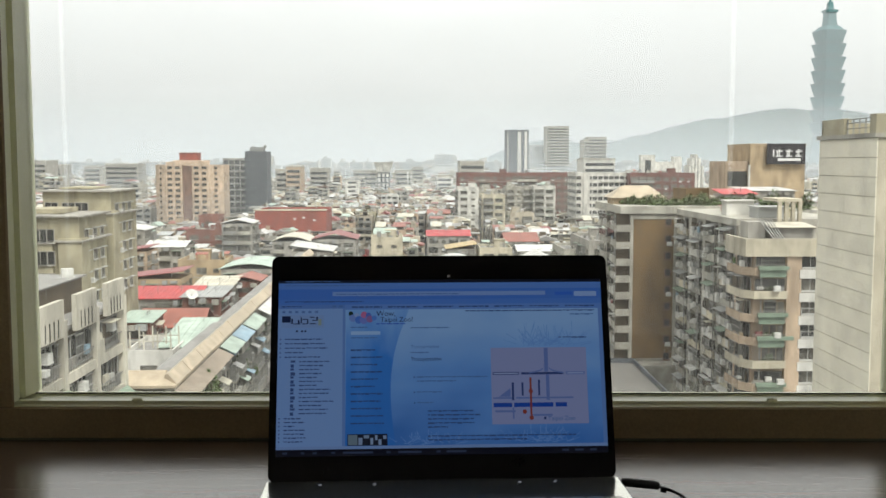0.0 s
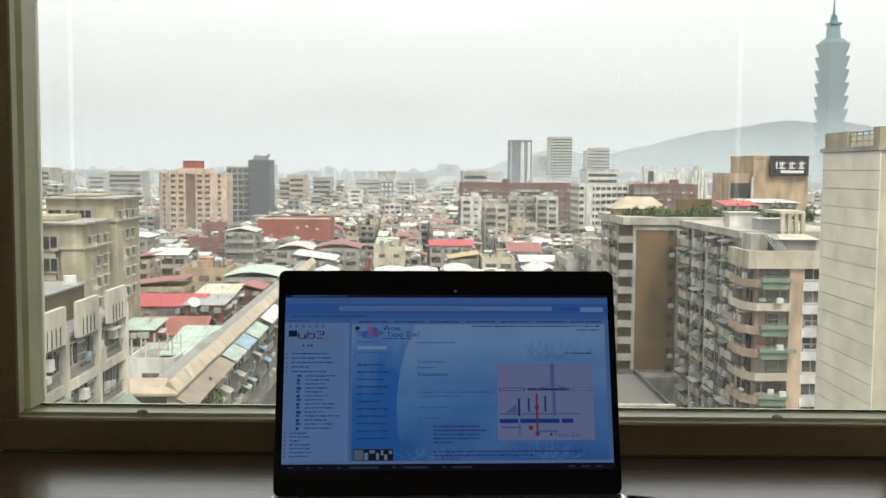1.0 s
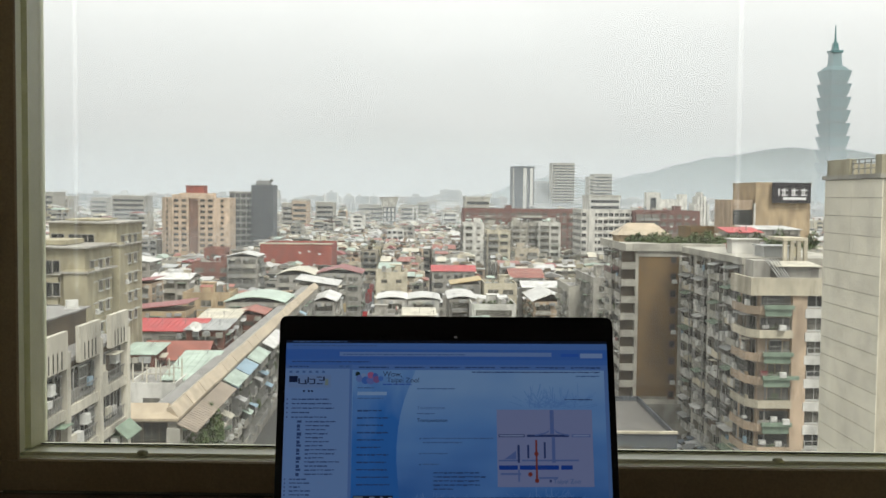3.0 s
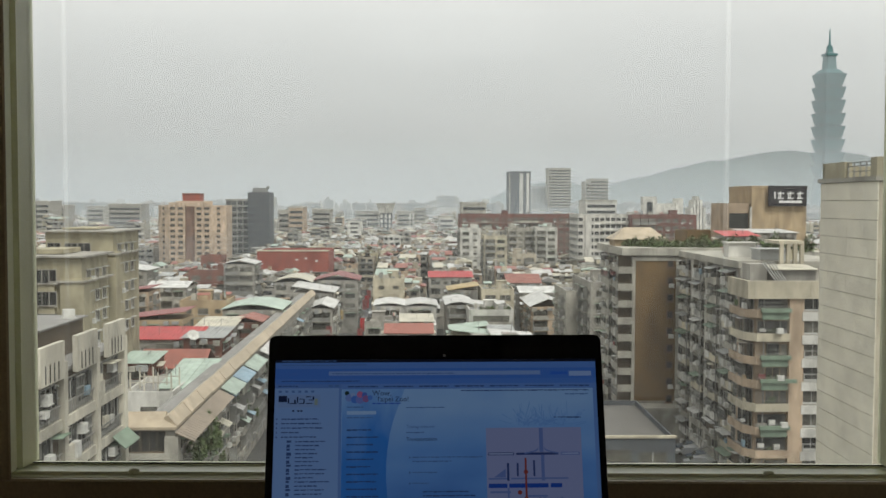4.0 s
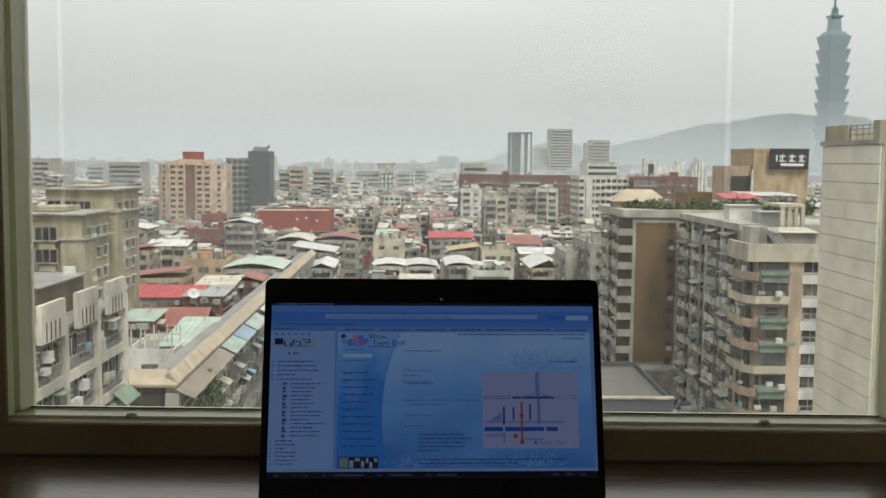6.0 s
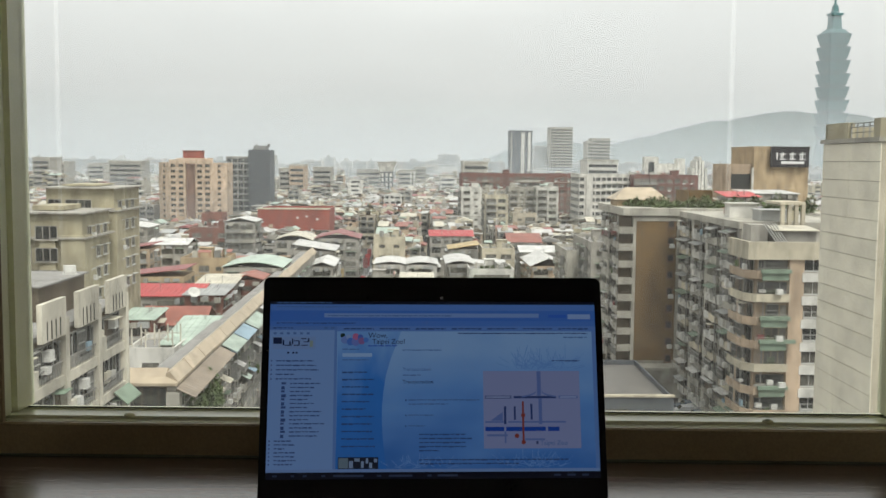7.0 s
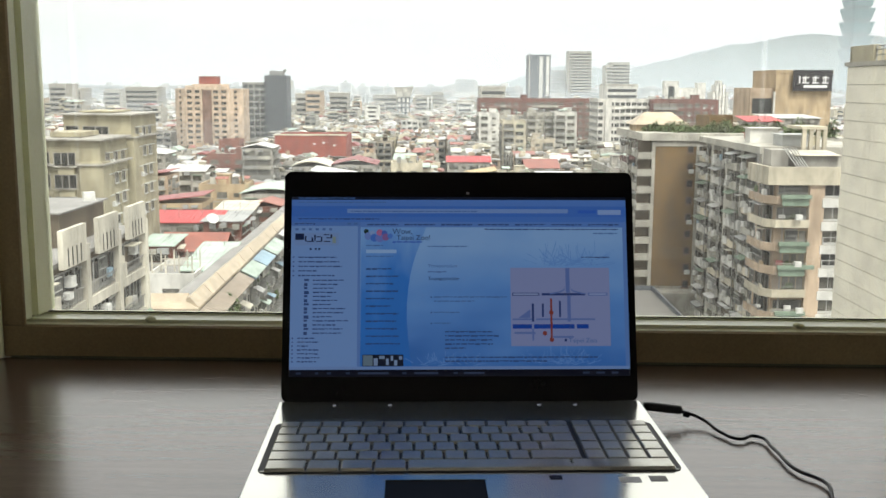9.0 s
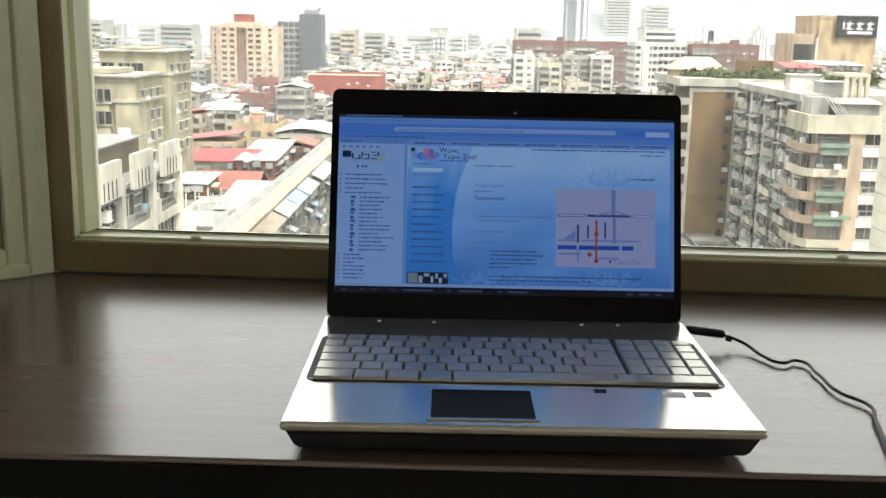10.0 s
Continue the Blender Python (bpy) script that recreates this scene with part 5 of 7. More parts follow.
roofed(-62.83, -51.87, 238, 12, -21.96, "tan", "r_conc", "flat", 0, "tan rendered house with flat roof")
roofed(-50.52, -37.44, 228, 18, -23.16, "grey", "r_green", "vault", 1.2, "house with a pale green curved sheet roof")
roofed(-45.24, -39.02, 212, 10, -24.07, "brick", "r_rust", "gable_y", 1.0, "small house with a rusty gabled roof")
roofed(-80.22, -73.26, 248, 12, -20.99, "pink", "r_maroon", "shed_l", 1.0, "pink-brown house with maroon sheet roof")
roofed(-98.99, -87.96, 296, 14, -18.99, "grey", "r_white", "shed_r", 1.8, "grey house with white and red sheet roof")
roofed(-80.61, -70.19, 272, 14, -21.92, "grey", "r_white", "gable_x", 1.2, "grey house with white sheet roof")
roofed(-84.28, -71.05, 330, 14, -20.94, "brick", "r_conc", "flat", 0, "dark red brick house with flat roof")
roofed(-83.90, -76.98, 345, 10, -17.14, "brick", "r_conc", "flat", 0, "dark red brick stair tower", clutter=False)
roofed(-71.05, -61.31, 322, 14, -18.61, "grey", "r_white", "gable_y", 1.2, "cluttered grey house with white roof")

# white pergola on the railed roof
pg = thing("roof_pergola", pose(-40.7, 139.0, -25.0, 0, 0, 2.2), "white post pergola on a flat house roof", "pergola")
for px_, py_ in ((-2.8, 0), (-0.9, 0), (1.0, 0), (2.8, 0), (-2.8, 5), (-0.9, 5), (1.0, 5), (2.8, 5)):
    part("post", Shape().box(px_ - 0.09, px_ + 0.09, py_ - 0.09, py_ + 0.09, -0.6, 2.6), M["weathered"], pg)
for py_ in (0, 5):
    part("beam", Shape().box(-2.9, 2.9, py_ - 0.06, py_ + 0.06, 1.2, 1.32), M["weathered"], pg)

# railing and pale dish among the roofs
dish_root = thing("satellite_dish", pose(-46.16, 184, -23.11, 50, 0, 30), "white satellite dish on a red roof", "dish")
bm = bmesh.new()
bmesh.ops.create_cone(bm, cap_ends=False, segments=16, radius1=0.15, radius2=1.1, depth=0.35)
part("bowl", bm, M["ac"], dish_root)
part("mast", Shape().rod((0, 0, -1.2), (0, 0, 0), 0.06), M["cage"], dish_root)

# --- middle rows across the street ---
roofed(-21.99, -12.64, 300, 12, -21.28, "cream", "r_conc", "flat", 0, "yellowish rendered house with flat roof", "FL", storey=3.3, busy=0.3)
roofed(-19.31, -11.20, 270, 16, -26.43, "white", "r_white", "vault", 0.7, "white house under a white curved roof", "F", col=7.5, busy=0.1)
roofed(-11.05, -2.79, 270, 16, -26.43, "white", "r_white", "vault", 0.7, "white house under a white curved roof", "F", col=7.5, busy=0.1)
roofed(-0.10, 6.94, 275, 22, -26.64, "grey", "r_white", "vault", 0.8, "grey house under a white curved roof", "F", busy=0.8)
roofed(5.75, 17.25, 262, 14, -26.50, "white", "r_conc", "flat", 0, "white rendered house with planted flat roof", "F", col=6.0, busy=0.1)
roofed(10.21, 19.88, 300, 14, -24.30, "cream", "r_conc", "flat", 0, "cream house with flat roof", "F")
roofed(23.24, 32.89, 280, 26, -27.61, "pink", "r_white", "gable_y", 2.2, "pinkish house with white gabled roof", "FL")
roofed(28.81, 34.80, 245, 20, -20.05, "concrete", "r_conc", "flat", 0, "bare concrete house wall with flat roof", "L", clutter=False)
roofed(32.89, 39.56, 232, 26, -16.98, "grey", "r_conc", "flat", 0, "grey cluttered apartment house", "FL", busy=0.9)
roofed(-14.16, -3.44, 235, 12, -29.31, "grey", "r_rust", "gable_x", 1.6, "house with a red sheet roof", "F")
roofed(19.46, 29.91, 326, 16, -24.69, "grey", "r_rust", "gable_x", 2.4, "house with an orange-red roof", "F")
roofed(22.12, 34.44, 306, 14, -26.01, "grey", "r_white", "gable_x", 1.4, "house with a white sheet roof", "F")
roofed(-5.76, 8.02, 330, 14, -23.16, "grey", "r_red", "gable_x", 1.5, "house with a red and white roof", "F")
roofed(0.55, 9.16, 306, 14, -25.32, "grey", "r_yellow", "shed_l", 1.5, "house with yellow and green sheet roof", "F")
roofed(-41.45, -27.92, 318, 18, -23.34, "grey", "r_maroon", "gable_y", 1.8, "house with a maroon and white roof", "FR")
roofed(-43.35, -32.06, 286, 18, -24.39, "grey", "r_white", "shed_r", 1.8, "house with a white sheet roof", "FR")
roofed(-53.26, -42.05, 312, 18, -23.57, "grey", "r_cream", "vault", 1.6, "house with a cream curved roof", "FR")
roofed(-35.50, -29.66, 262, 20, -26.35, "grey", "r_white", "gable_y", 1.2, "narrow house with white roof", "FR")

# --- grey and maroon slabs ---
house(35.65, 505.9, 58.58, 22, -4.61, "maroon", "r_conc", "flat", 0, 2.5, "F", rnd=random.Random(8), name="apartment_block", category="building", label="long maroon-tiled apartment block", deep=20, busy=0.4)
for a, b, py, yy, k in ((5.91, 15.31, -10.68, 469.2, "white"), (28.23, 40.40, -10.60, 476.0, "concrete"), (40.71, 50.91, -10.21, 470.6, "white"), (15.77, 25.74, -13.06, 437.9, "cream"), (26.55, 36.28, -19.77, 416.2, "beige"), (16.23, 29.01, -12.02, 489.6, "concrete")):
    house((a + b) / 2, yy, b - a, 16, py, k, "r_conc", "flat", 0, 2.5, "FL", rnd=random.Random(int(a * 10)), name="apartment_block", category="building", label="%s apartment block with stacked balconies" % ("grey" if k == "grey" else k), deep=24, busy=0.8)


def window_grid_block(x0, x1, y, d, top, wall, rows, cols, label, storey=3.0, ww=1.4, wh=1.4, faces="F", name="apartment_block", frame="frame_alu", glass="glass_far", yaw=2.5, mull=1, skip=()):
    """A tall block whose windows are each built."""
    w, h = x1 - x0, top - GROUND
    root = thing(name, pose((x0 + x1) / 2, y, GROUND, 0, 0, yaw), label, "building")
    part("wall", Shape().box(-w / 2, w / 2, 0, d, 0, h), M[wall], root)
    part("parapet", Shape().box(-w / 2 - 0.15, w / 2 + 0.15, -0.15, 0.3, h, h + 0.9).box(-w / 2 - 0.15, -w / 2 + 0.3, 0.3, d, h, h + 0.9).box(w / 2 - 0.3, w / 2 + 0.15, 0.3, d, h, h + 0.9), M[wall], root)
    part("roof", Shape().box(-w / 2 + 0.3, w / 2 - 0.3, 0.3, d, h + 0.02, h + 0.1), M["r_conc"], root)
    for f in faces:
        L = w if f == "F" else d
        n = cols if f == "F" else max(2, int(cols * d / w))
        for r in range(rows):
            for c in range(n):
                if c in skip and f == "F":
                    continue
                s = L * (c + 0.5) / n - (w / 2 if f == "F" else 0)
                window_unit(root, on_face(f, w, d, s, h - storey * (r + 1) + 0.9), ww, wh, frame, glass, mull)
    return root


g = window_grid_block(55.70, 79.02, 435.2, 22, -4.54, "white", 9, 10, "white tiled apartment block with banded windows", 2.95, 1.8, 1.4, "FL", skip=(1,))
gw, g_top = 23.32, -4.54
part("pier", Shape().box(-gw / 2 + gw * 0.13, -gw / 2 + gw * 0.25, -0.8, 0, 0, g_top - GROUND), M["white"], g, "plain white shaft")
for r in range(9):
    part("slab", Shape().box(-gw / 2 + gw * 0.45, gw / 2, -1.0, 0, g_top - GROUND - 2.95 * (r + 1) - 0.2, g_top - GROUND - 2.95 * (r + 1) + 0.75), M["white"], g, "white balcony front")

# --- orange-tan residential tower ---
def orange_tower():
    y = 540.0
    x0, x1 = -155.23, -119.13
    w, h, d = x1 - x0, -0.75 - GROUND, 26.0
    root = thing("residential_tower", pose((x0 + x1) / 2, y, GROUND, 0, 0, 2.5), "orange-tan residential tower with chamfered corners and red roof box", "building")
    c = 7.0
    ring = [(-w / 2, c), (-w / 2 + c, 0), (-2.6, 0), (-2.6, 2.5), (2.6, 2.5), (2.6, 0), (w / 2 - c, 0), (w / 2, c), (w / 2, d), (-w / 2, d)]
    s = Shape()
    n = len(ring)
    s.v = [(a, b, z) for z in (0, h) for a, b in ring]
    s.f = [(i, (i + 1) % n, n + (i + 1) % n, n + i) for i in range(n)] + [tuple(range(n, 2 * n))]
    part("wall", s, M["orange"], root)
    part("recess", Shape().box(-2.58, 2.58, 2.3, 2.48, 0, h - 0.5), M["umber"], root, "dark red recessed stair core")
    part("parapet", Shape().box(-w / 2 + c, w / 2 - c, -0.1, 0.6, h + 0.01, h + 1.6).box(-8, 8, 3, d - 4, h + 0.01, h + 2.4), M["orange"], root)
    part("roof_box", Shape().box(-4.8, 4.8, 5, 14, h + 2.41, h + 6.2), M["redwall"], root, "red rooftop plant box")
    part("roof_edge", Shape().box(-5.2, 5.2, 4.6, 14.4, h + 6.21, h + 6.5), M["r_rust"], root)
    for r in range(13):
        z = h - 3.0 * (r + 1) + 0.7
        for sgn in (-1, 1):
            for xx in (4.9, 9.0):
                window_unit(root, pose(sgn * xx, 0, z), 2.4, 1.5, "orange", "glass_far", 1)
            window_unit(root, pose(sgn * (w / 2 - c / 2), c / 2, z, 0, 0, sgn * 45), 2.0, 1.4, "orange", "glass_far", 1)
        window_unit(root, pose(w / 2, c + 4, z, 0, 0, 90), 2.2, 1.4, "orange", "glass_far", 1)


orange_tower()
window_grid_block(-131.06, -117.70, 600, 18, 2.03, "grey", 9, 4, "glass office block with pale mullions", 3.6, 2.6, 2.6, "F", "office_tower", "frame_alu", "glass_far")
dt = window_grid_block(-116.06, -103.58, 590, 20, 5.93, "dark", 11, 5, "dark grey office tower with rooftop masts", 3.4, 1.5, 1.2, "F", "office_tower", "dark", "glass_far")
dth = 5.93 - GROUND
part("plant_room", Shape().box(-4, 3.5, 4, 12, dth + 0.9, dth + 3.4).rod((-2, 5, dth + 3.4), (-2, 5, dth + 4.6), 0.4).rod((4.6, 4, dth + 0.9), (4.6, 4, dth + 4.2), 0.35).rod((4.6, 4, dth + 3.2), (5.4, 3.5, dth + 4.2), 0.9, 10), M["cage"], dt)
rb = house(-58.71, 385, 27.00, 30, -17.55, "redwall", "r_conc", "flat", 0, 2.5, "", rnd=random.Random(2), name="red_hall", category="building", label="large windowless red-clad hall", clutter=False)
rw, rh = 27.00, -17.55 - GROUND
part("coping", Shape().box(-rw / 2 - 0.2, rw / 2 + 0.2, -0.25, 0.4, rh + 0.01, rh + 0.5), M["cream"], rb)
for i in range(1, 9):
    part("cladding_rib", Shape().box(-rw / 2 + rw * i / 9 - 0.15, -rw / 2 + rw * i / 9 + 0.15, -0.14, 0, 0, rh), M["redwall"], rb)
for sx, sz in ((1.5, -3.5), (5, -3.0), (9, -4.0), (7, -8)):
    part("vent", Shape().box(sx - 0.5, sx + 0.5, -0.2, 0, rh + sz, rh + sz + 0.7), M["ac"], rb)

# --- the sign building and its neighbours ---
sb = window_grid_block(85.06, 100.55, 285, 20, 5.13, "tan", 0, 3, "tan rendered building with a dark roof sign", 3.1, faces="")
sbh, sbw = 5.13 - GROUND, 15.49
s0, s1 = -3.48, 7.36
sign = part("sign_board", Shape().box(s0, s1, -1.2, -0.8, sbh - 4.8, sbh + 0.9), M["sign_dark"], sb, "dark sign board with three pale characters")
for i in range(3):
    cx = s0 + 3.4 + i * 2.75
    mark = Shape().box(cx - 0.95, cx + 0.95, -1.26, -1.21, sbh - 1.35, sbh - 1.05).box(cx - 0.95, cx + 0.95, -1.26, -1.21, sbh - 2.75, sbh - 2.45).box(cx - 0.16, cx + 0.16, -1.27, -1.215, sbh - 2.45, sbh - 0.6).box(cx - 0.6, cx - 0.35, -1.27, -1.215, sbh - 2.45, sbh - 1.35)
    part("sign_mark", mark, M["sign_light"], sign, "plain pale sign mark")
part("sign_mark", Shape().box(s0 + 3.0, s1 - 1.4, -1.26, -1.21, sbh - 3.9, sbh - 3.2).box(s0 + 1.6, s0 + 2.0, -1.26, -1.21, sbh - 2.7, sbh - 0.8), M["sign_light"], sign)
part("side_wing", Shape().box(-sbw / 2 - 6.6, -sbw / 2 - 0.3, 1, 16, 0, sbh - 4.0), M["pink"], sb, "lower dark side wing")
part("side_window", Shape().box(-sbw / 2 - 6.0, -sbw / 2 - 0.6, 0.9, 1.0, sbh - 11, sbh - 6.8), M["glass_far"], sb)
part("corner_trim", Shape().box(-sbw / 2 - 0.5, -sbw / 2, -0.3, 0.4, 0, sbh - 5), M["white"], sb)
house(91.44, 430, 27.69, 20, -3.77, "maroon", "r_conc", "flat", 0, 2.5, "F", rnd=random.Random(12), name="apartment_block", category="building", label="dark weathered apartment block", deep=14, busy=0.7)
house(76.86, 300, 12.15, 14, -6.95, "brownpanel", "r_conc", "flat", 0, 2.5, "", rnd=random.Random(13), label="house with a brown boarded wall", clutter=False)
house(69.54, 240, 7.73, 8, -6.66, "grey", "r_red", "shed_x", 1.0, 2.5, "F", rnd=random.Random(14), label="house with a pinkish red sheet roof")
house(80.05, 250, 11.79, 12, -6.16, "grey", "r_white", "shed_x", 0.6, 2.5, "F", rnd=random.Random(15), label="low grey house with a pale sheet roof")

# white building with portal, far right of centre
wb = thing("white_hall", pose(138.01, 660, GROUND, 0, 0, 2.5), "bright white hall with a tall square portal", "building")
hw = 14.66
zb = -4.95 - GROUND
zt = 5.29 - GROUND
zm = 0.90 - GROUND
p0, p1 = -11.73, -2.56
part("wall", Shape().box(p0 - 4, hw, 4, 30, 0, zb + 0.2), M["white"], wb)
part("portal", Shape().box(p0, p0 + 2.6, 0, 6, 0, zt).box(p1 - 2.6, p1, 0, 6, 0, zt).box(p0 + 2.6, p1 - 2.6, 0, 6, zt - 3.5, zt), M["white"], wb)
part("portal_glass", Shape().box(p0 + 2.6, p1 - 2.6, 2, 3, 0, zt - 3.5), M["glass_far"], wb)
part("wing", Shape().box(p1, hw - 4.9, 1, 8, zb, zm).box(hw - 4.9, hw, 0, 8, 0, 4.18 - GROUND), M["white"], wb)
wa = thing("white_vault", pose(157.28, 640, GROUND, 0, 0, 2.5), "white ribbed vaulted building", "building")
vw, vh = 4.97, 5.50 - GROUND
for i in range(5):
    xx = -vw + 2 * vw * i / 5
    hh = vh - 2.5 * abs(i - 2) ** 1.5
    part("rib", Shape().box(xx + 0.3, xx + 2 * vw / 5 - 0.2, 0, 12, 0, hh), M["white"], wa)

# --- apartment tower with the brown panel, and the long flank beside it ---
def brown_tower():
    y = 180.0
    x0, x1 = 32.94, 42.60
    w, d, top = x1 - x0, 24.0, -8.10
    h = top - GROUND
    root = thing("apartment_tower", pose((x0 + x1) / 2, y, GROUND, 0, 0, 2.0), "grey apartment tower with tall brown panel and curved balconies", "building")
    part("wall", Shape().box(-w / 2, w / 2, 0, d, 0, h), M["concrete"], root)
    part("panel", Shape().box(-w / 2 + 0.5, w / 2 - 2.0, -0.25, 0, 6.0, h - 1.0), M["brownpanel"], root, "tall plain brown tiled panel")
    part("trim", Shape().box(-w / 2 - 0.1, -w / 2 + 0.45, -0.4, 0, 5, h - 0.2).box(w / 2 - 1.95, w / 2 - 1.5, -0.4, 0, 5, h - 0.2).box(-w / 2 + 0.45, w / 2 - 1.95, -0.4, 0, h - 0.95, h - 0.2), M["concrete"], root)
    part("cornice", Shape().box(-w / 2 - 2.0, w / 2 + 14, -0.8, d, h + 0.01, h + 1.3), M["concrete"], root, "stained roof parapet")
    for f in range(10):
        z = h - 3.0 * (f + 1)
        # curved balcony fronts on the flank
        for k, (ya, yb) in enumerate(((1.0, 11.0), (12.5, 22.5))):
            s, rail = Shape(), Shape()
            n = 9
            pts = [(-w / 2 - 0.4 - 1.5 * max(0.0, math.sin(math.pi * i / n)) ** 0.25, ya + (yb - ya) * i / n) for i in range(n + 1)]
            kk = 0
            for (xa, y0), (xb, y1) in zip(pts, pts[1:]):
                for zz0, zz1, sh in ((z - 0.25, z + 1.0, s), ):
                    b = len(sh.v)
                    sh.v += [(xa, y0, zz0), (xb, y1, zz0), (xb, y1, zz1), (xa, y0, zz1), (xa + 0.25, y0, zz0), (xb + 0.25, y1, zz0), (xb + 0.25, y1, zz1), (xa + 0.25, y0, zz1)]
                    sh.f += [(b + 3, b + 2, b + 1, b), (b + 4, b + 5, b + 6, b + 7), (b + 3, b + 7, b + 6, b + 2), (b, b + 1, b + 5, b + 4)]
            part("balcony", s, M["concrete"], root, "curved concrete balcony front")
            part("balcony_floor", Shape().box(-w / 2 - 1.7, -w / 2, ya + 0.8, yb - 0.8, z - 0.2, z), M["concrete"], root)
            window_unit(root, on_face("L", w, d, (ya + yb) / 2, z + 0.3), 6.5, 2.2, "cage", "glass_far", 3)
        window_unit(root, pose(w / 2 - 3.0, -0.25, z + 0.9), 1.0, 1.2, "umber", "glass_far", 0)
        if f % 3 == 1:
            ac_unit(root, pose(w / 2 - 2.8, -0.25, z + 0.4))
    # balconies that return on the front, beside the panel
    for f in range(10):
        z = h - 3.0 * (f + 1)
        part("balcony", Shape().box(-w / 2 - 2.6, -w / 2 - 0.12, -0.5, -0.3, z - 0.25, z + 1.0).box(-w / 2 - 2.6, -w / 2 - 0.12, -0.3, 0.6, z - 0.25, z - 0.1), M["concrete"], root, "concrete balcony front")
        part("balcony", Shape().box(w / 2 - 1.4, w / 2 + 1.6, -0.9, -0.75, z - 0.2, z + 0.85).box(w / 2 - 1.4, w / 2 + 1.6, -0.75, 0, z - 0.2, z - 0.05), M["concrete"], root, "concrete balcony front")
    # dark brown sheet painted as the shade behind the balconies
    part("wall_return", Shape().box(-w / 2 - 2.4, -w / 2 - 0.05, 0.7, 1.0, 0, h), M["recess"], root, "wall behind the balconies, shade put into its dark brown")
    dress(root, "L", w, d, 1.5, 10.5, 4.0, h - 0.2, 3.0, 1.55, 71)
    dress(root, "L", w, d, 13.0, 22.0, 4.0, h - 0.2, 3.0, 1.55, 72)
    dress(root, "F", w, d, w / 2 - 1.4, w / 2 + 1.8, 5.0, h - 0.3, 3.0, 0.05, 73)
    # setback podium below
    part("podium", Shape().box(-w / 2 - 3, w / 2 + 2, -4, 0, 0, 5.0).box(-w / 2 - 3.4, w / 2 + 2.3, -4.3, 0, 5.0, 5.5), M["concrete"], root)
    return root


brown_tower()


def long_flank():
    y0, y1 = 146.0, 178.0
    x = 43.00
    top = -8.14
    h, d, w = top - GROUND, y1 - y0, 16.0
    root = thing("apartment_tower", pose(x + w / 2, y0, GROUND, 0, 0, 2.2), "long grey apartment flank crowded with balconies and machines", "building")
    part("wall", Shape().box(-w / 2, w / 2, 0, d, 0, h), M["concrete"], root)
    part("cornice", Shape().box(-w / 2 - 1.2, w / 2, -0.3, d, h + 0.01, h + 1.0), M["concrete"], root)
    rnd = random.Random(21)
    for i, yy in enumerate((0.9, 8.5, 16.5, 24.5)):
        part("pier", Shape().box(-w / 2 - 0.9, -w / 2, yy - 0.7, yy + 0.7, 0, h), M["pink" if i == 0 else "concrete"], root, "full-height pier")
    part("pier", Shape().box(-w / 2 - 0.9, -w / 2 + 1.6, -0.5, 0.2, 0, h + 0.2), M["concrete"], root, "pale end pier")
    for f in range(11):
        z = h - 3.0 * (f + 1)
        for i, ya in enumerate((2.0, 9.6, 17.6, 25.6)):
            yb = ya + 6.0
            part("balcony", Shape().box(-w / 2 - 1.2, -w / 2, ya, yb, z - 0.25, z - 0.05).box(-w / 2 - 1.2, -w / 2 - 1.0, ya, yb, z - 0.05, z + 0.9), M[rnd.choice(["white", "concrete", "grey", "cream"])], root, "balcony with solid front")
            window_unit(root, on_face("L", w, d, (ya + yb) / 2, z + 0.7), 4.6, 1.8, "frame_alu", rnd.choice(["glass_far", "glass_curtain"]), 3)
            for k in range(2):
                if rnd.random() < 0.55:
                    ac_unit(root, on_face("L", w, d, ya + rnd.uniform(0.6, 5.2), z + 0.2) @ pose(0, -1.2, rnd.uniform(0, 1.2)))
            if rnd.random() < 0.5:
                part("awning", Shape().prism([(-w / 2 - 2.1, z + 2.1), (-w / 2, z + 2.6), (-w / 2, z + 2.7), (-w / 2 - 2.1, z + 2.2)], ya + rnd.uniform(0, 1.5), yb - rnd.uniform(0, 1.5), "y"), M[rnd.choice(["awn_green", "r_white", "r_grey"])], root, "sheet awning")
    for q0, q1 in ((2.0, 8.0), (9.6, 15.6), (17.6, 23.6), (25.6, 31.6)):
        dress(root, "L", w, d, q0, q1, 2.0, h - 0.1, 3.0, 1.22, int(q0 * 10), fill=0.9)
    for k in range(5):
        part("pipe", Shape().rod((-w / 2 - 0.95, 0.4 + 0.25 * k, 0), (-w / 2 - 0.95, 0.4 + 0.25 * k, h), 0.07), M["cage"], root)


    part("roof", Shape().box(-w / 2, w / 2, 0.2, d, h + 0.02, h + 0.2), M["r_conc"], root)
    for k, key_c in enumerate(("grey", "concrete", "r_grey", "olive", "r_green", "white", "grey", "r_rust")):
        xx, yy, ww2, dd2, hh2 = -w / 2 + rnd.uniform(0.5, 9), rnd.uniform(1, d - 6), rnd.uniform(2, 5), rnd.uniform(2, 5), rnd.uniform(1.2, 3.0)
        shed = part("roof_shed", Shape().box(xx, xx + ww2, yy, yy + dd2, h + 0.2, h + 0.2 + hh2).box(xx - 0.3, xx + ww2 + 0.3, yy - 0.3, yy + dd2 + 0.3, h + 0.2 + hh2, h + 0.35 + hh2), M[key_c], root, "rooftop shed")
    for k in range(4):
        xx, yy = -w / 2 + rnd.uniform(1, 12), rnd.uniform(1, d - 3)
        part("water_tank", Shape().rod((xx, yy, h + 0.2), (xx, yy, h + 2.2), 0.8, 10), M["chrome"], root, "steel rooftop water tank")


long_flank()


